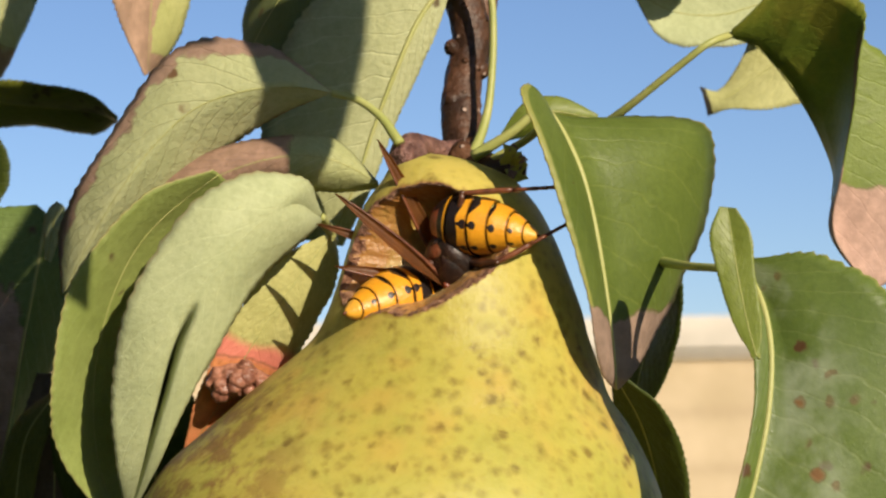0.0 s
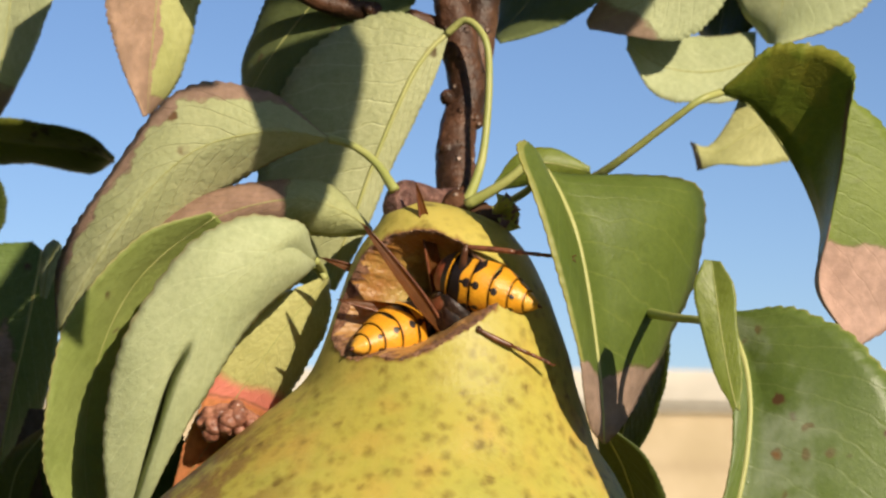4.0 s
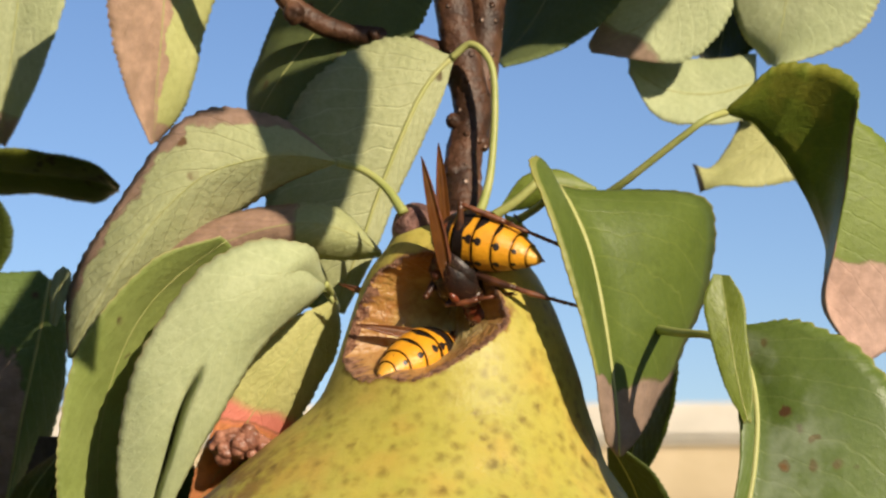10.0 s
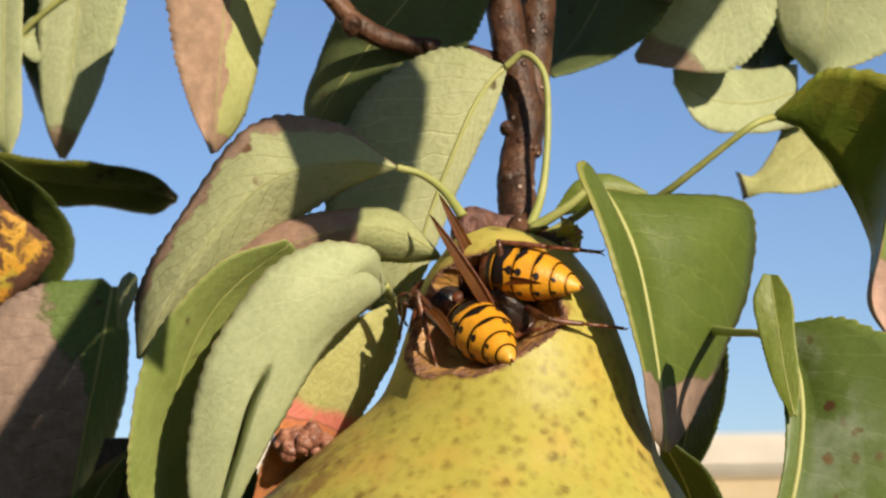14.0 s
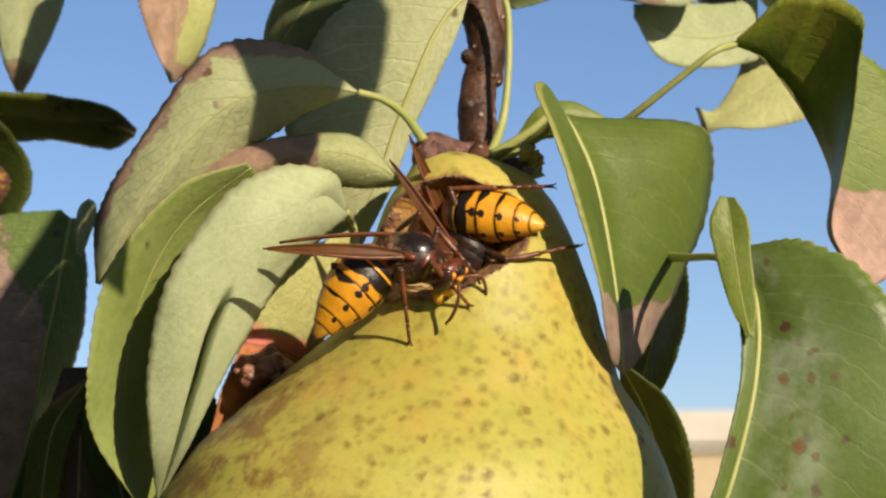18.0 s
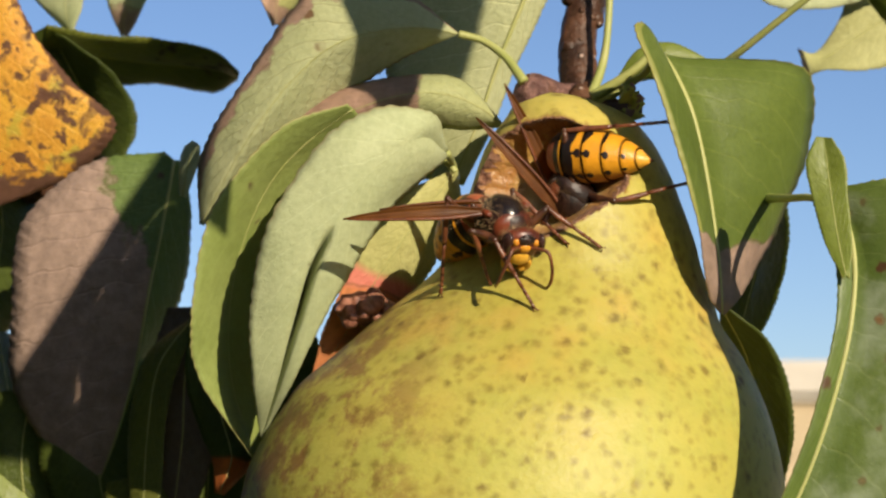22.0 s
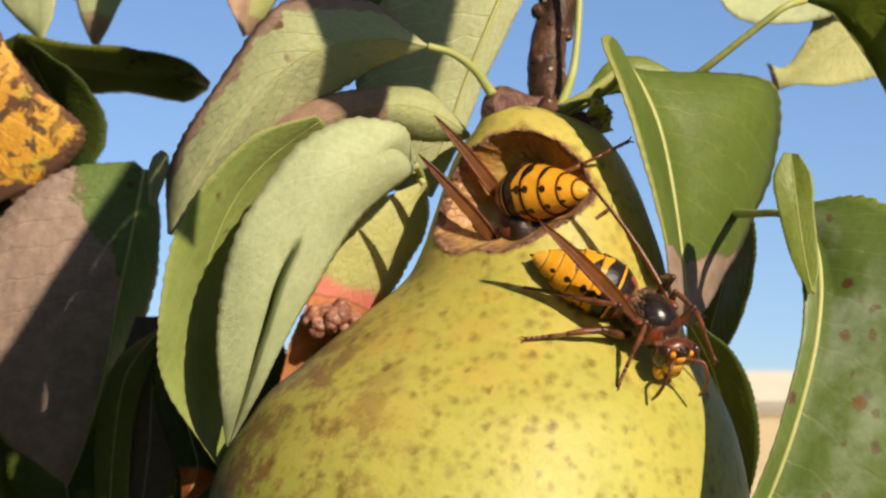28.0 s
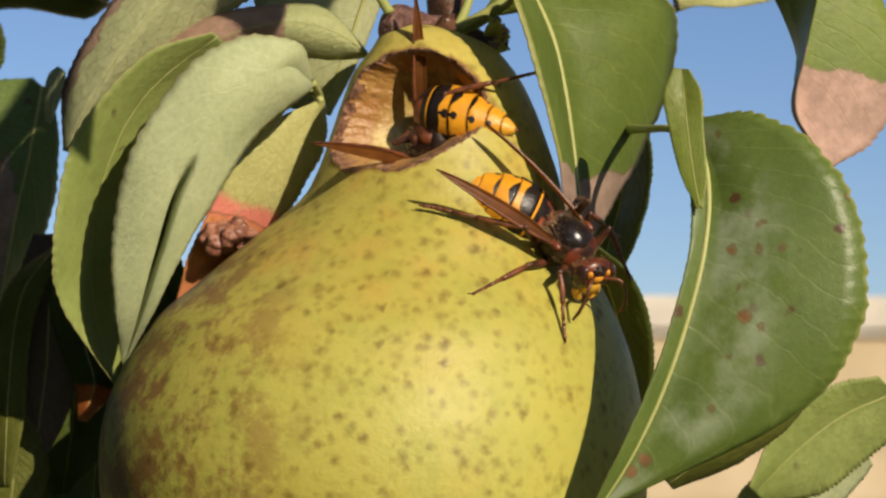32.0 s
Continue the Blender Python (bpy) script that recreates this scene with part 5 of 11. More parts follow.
leaf("narrow unseen pear leaf added above the fruit to cast shade", UPPER, UNDER,
     [(37.2, 103.6, 92.0), (32.4, 100.4, 92.0), (26.1, 91.5, 92.0), (18.5, 79.9, 92.0), (14.3, 69.6, 92.0), (10.9, 60.0, 92.0)],
     [(35.5, 110.5, 92.0), (32.0, 104.9, 92.0), (25.0, 94.5, 92.0), (16.2, 80.9, 92.0), (9.9, 71.3, 92.0), (2.7, 60.4, 92.0)],
     [(39.0, 96.7, 92.0), (32.9, 95.9, 92.0), (27.1, 88.4, 92.0), (20.9, 78.9, 92.0), (18.8, 67.9, 92.0), (19.2, 59.5, 92.0)], bulge=0.0, rib=0.2)
leaf("unseen pear leaf added above the fruit to cast shade", UPPER, UNDER,
     [(54.8, 115.9, 82.0), (53.4, 108.0, 82.0), (52.7, 100.1, 82.0), (52.1, 91.5, 82.0), (52.5, 83.7, 82.0)],
     [(48.3, 115.9, 82.0), (45.0, 108.4, 82.0), (45.0, 100.1, 82.0), (45.8, 91.0, 82.0), (49.9, 84.0, 82.0)],
     [(61.3, 115.9, 82.0), (61.9, 107.6, 82.0), (60.5, 100.0, 82.0), (58.4, 91.9, 82.0), (55.1, 83.5, 82.0)], bulge=0.0, rib=0.2)

# ---------------------------------------------------------------- hornets
CHITIN = plain_mat("chitin_black", (0.010, 0.007, 0.006), (0.040, 0.018, 0.012), 500, 0.36, 0.4, 0.6, 0.0003)
RUSTY = plain_mat("chitin_rust", (0.030, 0.009, 0.006), (0.17, 0.045, 0.014), 420, 0.5, 0.4, 0.6, 0.0003)
THORAX = plain_mat("chitin_thorax", (0.008, 0.005, 0.004), (0.035, 0.012, 0.007), 330, 0.45, 0.4, 0.5, 0.0003)
LEG = plain_mat("chitin_leg", (0.065, 0.020, 0.010), (0.20, 0.065, 0.026), 700, 0.36, 0.5, 0.3, 0.0002)
FACE = plain_mat("chitin_face", (0.72, 0.36, 0.03), (0.80, 0.45, 0.06), 900, 0.35, 0.5, 0.3, 0.0002)
EYE = plain_mat("compound_eye", (0.035, 0.016, 0.012), (0.055, 0.024, 0.018), 3000, 0.16, 0.6, 0.3, 0.0001)
THIGH = plain_mat("chitin_thigh", (0.022, 0.009, 0.006), (0.10, 0.035, 0.014), 500, 0.36, 0.5, 0.3, 0.0002)
SHELL = plain_mat("chitin_shell", (0.008, 0.006, 0.006), (0.018, 0.011, 0.009), 800, 0.24, 0.5, 0.3, 0.0002)
RED = plain_mat("chitin_red", (0.030, 0.008, 0.005), (0.17, 0.036, 0.013), 380, 0.34, 0.5, 0.4, 0.0002)
ORANGE = plain_mat("chitin_orange", (0.62, 0.22, 0.02), (0.74, 0.32, 0.03), 900, 0.35, 0.5, 0.3, 0.0002)
HAIR = plain_mat("hornet_hair", (0.24, 0.15, 0.07), (0.36, 0.23, 0.11), 900, 0.6)


def wing_mat():
    k = Kit("wing_membrane")
    u, v = k.uv()
    vein = k.ramp(k.math("PINGPONG", k.math("ADD", k.math("MULTIPLY", v, 3.0), k.math("MULTIPLY", u, 0.8)), 0.5), 0.06, 0.0)
    col = k.mix(k.ramp(k.noise(300, 3), 0.3, 0.7), (0.12, 0.045, 0.012), (0.21, 0.085, 0.020))
    col = k.mix(k.math("MULTIPLY", vein, 0.8), col, (0.06, 0.022, 0.010))
    k.surface(col, 0.40, 0.4)
    k.bump(vein, 0.5, 0.0002)
    k.thin((0.52, 0.24, 0.05), 0.40)
    clear, mx = k.t.nodes.new("ShaderNodeBsdfTransparent"), k.t.nodes.new("ShaderNodeMixShader")
    clear.inputs["Color"].default_value = (0.72, 0.46, 0.18, 1)
    mx.inputs[0].default_value = 0.26
    last = k.out.inputs["Surface"].links[0].from_socket
    k.t.links.new(last, mx.inputs[1])
    k.t.links.new(clear.outputs[0], mx.inputs[2])
    k.t.links.new(mx.outputs[0], k.out.inputs["Surface"])
    return k.mat


def gaster_mat(name, black, yellow=(0.76, 0.33, 0.016), first=(0.014, 0.009, 0.008), peak=0.0, red=None):
    """A ring of the abdomen: black at its front edge, with a dorsal point, side dots and a thin dark rear seam."""
    k = Kit(name)
    u, v = k.uv()
    a = k.math("ABSOLUTE", k.math("SUBTRACT", v, 0.5))
    point = k.math("MULTIPLY", k.math("MAXIMUM", k.math("SUBTRACT", 1.0, k.math("MULTIPLY", a, 12.0)), 0.0), peak)
    wave = k.math("MULTIPLY", k.math("SINE", k.math("MULTIPLY", a, 42.0)), 0.05)
    edge = k.math("ADD", k.math("ADD", black, wave), k.math("ADD", point, k.math("MULTIPLY", k.math("SUBTRACT", k.noise(700, 2), 0.5), 0.10)))
    front = k.ramp(k.math("SUBTRACT", edge, u), -0.02, 0.03)

    def dot(at, size):
        """A side dot, hung from the front seam by a short stem."""
        dx = k.math("MULTIPLY", k.math("ADD", k.math("SUBTRACT", a, at), k.math("MULTIPLY", k.math("SUBTRACT", k.noise(650, 3), 0.5), 0.03)), size)
        dy = k.math("MULTIPLY", k.math("SUBTRACT", u, black + 0.26), 1.6)
        spot = k.ramp(k.math("ADD", k.math("MULTIPLY", dx, dx), k.math("MULTIPLY", dy, dy)), 0.10, 0.06)
        stem = k.math("MULTIPLY", k.ramp(k.math("ABSOLUTE", dx), 0.13, 0.08), k.ramp(u, black + 0.30, black + 0.24))
        return k.math("MAXIMUM", spot, stem)

    marks = k.math("MAXIMUM", front, k.math("MAXIMUM", dot(0.135, 11.5), dot(0.275, 13.0)))
    seam = k.ramp(k.math("ADD", u, k.math("MULTIPLY", k.math("SUBTRACT", k.noise(900, 2), 0.5), 0.08)), 0.91, 0.98)
    n = k.noise(400, 3)
    col = k.mix(k.ramp(n, 0.3, 0.7), tuple(c * 0.82 for c in yellow), yellow)
    col = k.mix(k.ramp(a, 0.30, 0.46), col, tuple(c * f for c, f in zip(yellow, (0.62, 0.50, 0.7))))
    if red:
        col = k.mix(k.ramp(u, 0.52, 0.60), red, first)
        dark = k.math("MULTIPLY", k.ramp(a, 0.08, 0.04), k.ramp(u, 0.12, 0.22))
        col = k.mix(dark, col, first)
        col = k.mix(k.ramp(k.math("ADD", u, k.math("MULTIPLY", k.math("SUBTRACT", n, 0.5), 0.06)), 0.86, 0.90), col, yellow)
    else:
        col = k.mix(marks, col, first)
        col = k.mix(k.math("MULTIPLY", seam, 0.6), col, (0.13, 0.045, 0.010))
    k.surface(col, 0.36, 0.5)
    k.bump(k.noise(2500, 3), 0.5, 0.0002)
    return k.mat


WING = wing_mat()
RINGS = [gaster_mat("abdomen_first", 0.0, red=(0.34, 0.085, 0.036)), gaster_mat("abdomen_second", 0.60, peak=0.1),
         gaster_mat("abdomen_third", 0.05, peak=0.42), gaster_mat("abdomen_fourth", 0.0, peak=0.2), gaster_mat("abdomen_fifth", -0.02), gaster_mat("abdomen_last", -0.6, (0.80, 0.40, 0.04))]


def piece(name, bm, mat, parent, label=""):
    """A part of a hornet, given in millimetres of its parent's space."""
    for vert in bm.verts:
        vert.co = vert.co * MM
    data = bpy.data.meshes.new(name)
    bm.to_mesh(data)
    bm.free()
    data.materials.append(mat)
    for poly in data.polygons:
        poly.use_smooth = True
    ob = new(name, data)
    ob.parent = parent
    if label:
        ob["label"] = label
    return ob


def gaster(parent):
    """The abdomen behind the waist: six overlapping rings, tapering to the sting; its origin is the waist."""
    length, cuts = 13.9, (0.0, 0.20, 0.42, 0.60, 0.76, 0.885, 1.0)
    rad = lambda s: 4.2 * max(0.0, math.sin(math.pi * min(1.0, s * 0.94 + 0.06) ** 0.74)) ** 0.72 * (1 - 0.10 * s) + 0.10
    first = None
    labels = ("rust-red first ring of the abdomen with a thin yellow hind edge", "black ring with a yellow hind band", "yellow ring with black dots",
              "yellow ring with black dots", "yellow ring with black dots", "plain yellow abdomen tip")
    for n in range(6):
        bm = bmesh.new()
        layer = bm.loops.layers.uv.new("ring")
        steps, sides, rows = 9, 48, []
        for i in range(steps + 1):
            s = cuts[n] + (cuts[n + 1] - cuts[n]) * i / steps
            lip = 0.11 * (i / steps) ** 3
            r = rad(s) + lip if n < 5 or i < steps else 0.05
            if n > 0 and i < 2:
                r -= 0.05 * (2 - i)
            rows.append([bm.verts.new((-s * length, r * 1.0 * math.sin(2 * math.pi * j / sides), -r * 0.90 * math.cos(2 * math.pi * j / sides) - 1.7 * s * s)) for j in range(sides)])
        for i in range(steps):
            for j in range(sides):
                f = bm.faces.new((rows[i][j], rows[i][(j + 1) % sides], rows[i + 1][(j + 1) % sides], rows[i + 1][j]))
                for loop, (du, dv) in zip(f.loops, ((0, 0), (0, 1), (1, 1), (1, 0))):
                    loop[layer].uv = ((i + du) / steps, (j + dv) / sides)
        bm.faces.new(rows[0])
        bmesh.ops.recalc_face_normals(bm, faces=bm.faces[:])
        ob = piece("abdomen" if n == 0 else "abdomen_ring", bm, RINGS[n], first or parent, labels[n])
        first = first or ob
    sting = tube(bmesh.new(), [(-length + 0.3, 0, -1.6), (-length - 0.4, 0, -1.8)], [0.32, 0.10], n=4, sides=8)
    piece("sting", sting, RUSTY, first)
    rng = random.Random(4)
    fuzz = bmesh.new()
    for _ in range(420):
        s, a = rng.uniform(0.05, 0.97), rng.uniform(0, 2 * math.pi)
        d = Vector((-0.45, math.sin(a), -math.cos(a))).normalized()
        p = Vector((-s * length, rad(s) * math.sin(a), -rad(s) * 0.9 * math.cos(a) - 1.7 * s * s))
        side = d.cross(Vector((1, 0.2, 0.1))).normalized() * 0.02
        fuzz.faces.new((fuzz.verts.new(p - side), fuzz.verts.new(p + side), fuzz.verts.new(p + d * rng.uniform(0.3, 0.7))))
    piece("hair", fuzz, HAIR, first)
    return first


def leg(parent, femur_length, shin_length):
    """Thigh along x from the hip; the shin with its clawed foot swings on the knee. Both are posed by their own keys."""
    bm = tube(bmesh.new(), [(0, 0, 0), (femur_length * 0.5, 0, 0.15), (femur_length, 0, 0)], [0.45, 0.62, 0.40], n=12, sides=10)
    ball(bm, (femur_length, 0, 0), (0.43, 0.43, 0.43), u=10, v=8)
    femur = piece("leg", bm, THIGH, parent)
    t = shin_length * 0.47
    bm = tube(bmesh.new(), [(0, 0, 0), (t * 0.5, 0, 0.12), (t, 0, 0.05)], [0.30, 0.42, 0.34], n=10, sides=10)
    for s in (-1, 1):
        tube(bm, [(t, 0.15 * s, 0), (t + 0.9, 0.35 * s, -0.25)], [0.10, 0.03], n=3, sides=5)
    x = t
    for n, share in enumerate((0.45, 0.17, 0.13, 0.10, 0.15)):
        reach = (shin_length - t) * share
        drop = lambda q: 0.05 - 0.55 * ((q - t) / (shin_length - t)) ** 2 + 0.5 * ((q - t) / (shin_length - t)) ** 3
        tube(bm, [(x, 0, drop(x)), (x + reach, 0, drop(x + reach))], [0.20, 0.28], n=4, sides=8)
        x += reach
    for s in (-1, 1):
        tube(bm, [(x, 0.08 * s, 0), (x + 0.45, 0.35 * s, 0.05), (x + 0.6, 0.45 * s, -0.25)], [0.12, 0.09, 0.03], n=5, sides=5)
    shin = piece("shin", bm, LEG, femur)
    shin.location = (femur_length * MM, 0, 0)
    return femur, shin


def wing(parent, side):
    """A wing folded lengthwise into a narrow pointed blade, along -x from its root, on which it swings."""
    bm = bmesh.new()
    layer = bm.loops.layers.uv.new("wing")
    n, m, length = 28, 8, 18.5
    wide = lambda u: 1.85 * min(1.0, 0.30 + 2.6 * u) * (1 - u ** 2.6) ** 0.8 + 0.06
    rows = []
    for i in range(n + 1):
        u = i / n
        rows.append([bm.verts.new((-u * length, wide(u) * (j / m - 0.5) + side * 0.5 * u * u, 0.55 * math.sin(math.pi * u) - 0.30 * math.sin(math.pi * j / m) + 0.08 * math.cos(2 * math.pi * j / m * 2))) for j in range(m + 1)])
    for i in range(n):
        for j in range(m):
            f = bm.faces.new((rows[i][j], rows[i + 1][j], rows[i + 1][j + 1], rows[i][j + 1]))
            for loop, (du, dv) in zip(f.loops, ((0, 0), (1, 0), (1, 1), (0, 1))):
                loop[layer].uv = ((i + du) / n, (j + dv) / m)
    ob = piece("wing", bm, WING, parent, "smoky amber folded wing")
    solid = ob.modifiers.new("thickness", "SOLIDIFY")
    solid.thickness = 0.06 * MM
    edge = side * 0.5
    vein = tube(bmesh.new(), [(-u * length, wide(u) * edge + side * 0.5 * u * u, 0.55 * math.sin(math.pi * u)) for u in (0, 0.2, 0.4, 0.6, 0.8, 0.97)], [0.30, 0.22, 0.08], n=18, sides=6)
    piece("wing_vein", vein, LEG, ob)
    return ob


def fringe(seed, count, centre, radii, low, longest):
    """Short fine hairs standing off an ellipsoid."""
    rng = random.Random(seed)
    bm = bmesh.new()
    for _ in range(count):
        d = Vector((rng.uniform(-1, 1), rng.uniform(-1, 1), rng.uniform(low, 1))).normalized()
        p = Vector(centre) + Vector((d.x * radii[0], d.y * radii[1], d.z * radii[2])) * 0.98
        q = p + d * rng.uniform(0.4 * longest, longest) + Vector((-0.25, rng.uniform(-0.2, 0.2), 0))
        s = d.cross(Vector((1, 0.3, 0.2))).normalized() * 0.024
        bm.faces.new((bm.verts.new(p - s), bm.verts.new(p + s), bm.verts.new(q)))
    return bm


def hornet(label):
    """A hornet facing x with its back to z, its origin in the thorax; head, wings, legs and abdomen swing on their joints."""
    thing = new("hornet", None)
    tagged(thing, label, "hornet", "hornets on the pear")
    bm = ball(bmesh.new(), (0, 0, 0), (4.6, 3.4, 3.2), u=36, v=24)
    for vert in bm.verts:
        x, y, z = vert.co
        if x < 0:
            vert.co.x *= 0.82
            vert.co.z -= 0.05 * x * x * (z > 0)
        vert.co += vert.co.normalized() * 0.12 * noise.noise(vert.co * 0.8)
    thorax = piece("thorax", bm, THORAX, thing, "black-brown hairy thorax")
    plate = ball(bmesh.new(), (0.55, 0, 0.78), (3.45, 2.75, 2.66), u=32, v=20)
    for vert in plate.verts:
        groove = max(0.0, 1 - abs(abs(vert.co.y) - 1.1) / 0.22)
        vert.co.z -= 0.07 * groove
    piece("dorsal_plate", plate, SHELL, thorax, "glossy black plate")
    piece("side_plate", ball(bmesh.new(), (-0.4, 0, -1.2), (3.9, 3.15, 2.4), u=24, v=14), CHITIN, thorax)
    collar = ball(bmesh.new(), (2.75, 0, 0.0), (1.55, 2.95, 2.4), u=32, v=20)
    for vert in collar.verts:
        if vert.co.x < 2.9:
            vert.co.x = 2.9 - (2.9 - vert.co.x) * (0.25 + 0.33 * min(1.0, abs(vert.co.y) / 2.6) ** 2)
    piece("collar", collar, RED, thorax, "rust-red collar")
    for s in (-1, 1):
        piece("wing_base", ball(bmesh.new(), (1.0, 2.85 * s, 1.75), (0.95, 0.55, 0.5), u=14, v=10), RED, thorax)
        piece("scutellum", ball(bmesh.new(), (-2.35, 0.95 * s, 1.78), (0.8, 1.05, 0.75), u=16, v=10), RUSTY, thorax)
    piece("propodeum", ball(bmesh.new(), (-2.9, 0, 0.0), (1.2, 2.1, 1.9), u=20, v=14), RUSTY, thorax)
    piece("hair", fringe(11, 1500, (0.3, 0, 0), (4.1, 3.45, 3.25), -0.6, 0.85), HAIR, thorax)
    piece("waist", tube(bmesh.new(), [(-3.1, 0, -0.2), (-3.6, 0, -0.4), (-4.2, 0, -0.4)], [1.1, 0.7, 1.0], n=8, sides=12), CHITIN, thorax)

    def on_head(p):
        return (p[0] - 4.3, p[1], p[2] + 0.1)

    skull = ball(bmesh.new(), on_head((6.05, 0, -0.6)), (1.75, 3.05, 2.75), u=30, v=20)
    for vert in skull.verts:
        if vert.co.z < -0.4:
            vert.co.y *= 1 + 0.13 * (vert.co.z + 0.4)
    head = piece("head", skull, RED, thing, "rust-red head with yellow face")
    head.location = (0.0043, 0, -0.0001)
    piece("crown", ball(bmesh.new(), on_head((6.5, 0, 1.05)), (1.15, 1.45, 0.95), u=18, v=12), CHITIN, head, "black patch between the eyes")
    for s in (-1, 1):
        eye = ball(bmesh.new(), on_head((6.55, 2.2 * s, -0.15)), (1.25, 0.80, 1.95), u=20, v=16)
        for vert in eye.verts:
            inner = max(0.0, 1 - ((vert.co.z - 0.45) / 0.6) ** 2)
            if vert.co.y * s < 2.0:
                vert.co.y += s * 0.35 * inner
        piece("eye", eye, EYE, head, "glossy dark brown compound eye")
        piece("ocellus", ball(bmesh.new(), on_head((6.9, 0.5 * s, 1.95)), (0.24, 0.24, 0.24), u=10, v=8), EYE, head)
        piece("cheek", ball(bmesh.new(), on_head((7.1, 1.35 * s, 0.85)), (0.45, 0.45, 0.6), u=12, v=8), ORANGE, head, "orange patch beside the eye")
    piece("ocellus", ball(bmesh.new(), on_head((7.3, 0, 1.6)), (0.24, 0.24, 0.24), u=10, v=8), EYE, head)
    piece("frons", ball(bmesh.new(), on_head((7.45, 0, 0.25)), (0.5, 0.85, 0.75), u=16, v=10), ORANGE, head, "orange brow between the antennae")
    face = ball(bmesh.new(), on_head((7.2, 0, -1.55)), (0.95, 1.5, 1.4), u=22, v=16)
    for vert in face.verts:
        vert.co.x += 0.05 * noise.noise(vert.co * 3.0)
    piece("face_plate", face, FACE, head, "bright yellow face plate")
    for s in (-1, 1):
        jaw = tube(bmesh.new(), [on_head(p) for p in ((6.7, 1.45 * s, -2.3), (7.2, 1.35 * s, -3.2), (7.35, 0.8 * s, -3.8), (7.35, 0.15 * s, -4.0))], [0.75, 0.72, 0.5, 0.16], n=12, sides=10)
        piece("jaw", jaw, FACE, head, "yellow jaw with a dark tip")
        tip = tube(bmesh.new(), [on_head(p) for p in ((7.37, 0.62 * s, -3.95), (7.40, 0.1 * s, -4.08))], [0.42, 0.18], n=4, sides=8)
        piece("jaw_tip", tip, CHITIN, head)
        ant = tube(bmesh.new(), [on_head((x, y * s, z)) for x, y, z in ((7.5, 0.75, 0.35), (8.2, 1.6, 1.0), (8.9, 2.5, 1.3), (9.9, 3.0, 0.5), (10.6, 3.4, -0.8), (10.9, 3.6, -2.2), (10.8, 3.6, -3.5))],
                   [0.22, 0.26, 0.24, 0.22, 0.25, 0.25, 0.18], n=40, sides=9, rough=0.2, seed=3)
        piece("antenna", ant, LEG, head)
    piece("hair", fringe(13, 380, on_head((6.05, 0, -0.6)), (1.75, 3.05, 2.75), -0.8, 0.7), HAIR, head)
    legs, shins = [], []
    for s in (1, -1):
        for (x, y, z), a, b in (((2.6, 1.6, -2.0), 5.2, 8.6), ((0.4, 2.0, -2.3), 5.6, 10.0), ((-2.0, 1.9, -2.0), 7.4, 13.6)):
            femur, shin = leg(thing, a, b)
            femur.location = Vector((x, y * s, z)) * MM
            legs.append(femur)
            shins.append(shin)
    wings = []
    for s in (1, -1):
        wings.append(wing(thing, s))
        wings[-1].location = Vector((0.6, 2.7 * s, 1.9)) * MM
    abdomen = gaster(thing)
    abdomen.location = (-0.0036, 0, -0.0004)
    return {"thing": thing, "head": head, "abdomen": abdomen, "wings": wings, "legs": legs, "shins": shins}


EATER = hornet("hornet with yellow black-dotted abdomen feeding head down in the pear")
WALKER = hornet("hornet with rust-red thorax and amber wings walking on the pear")


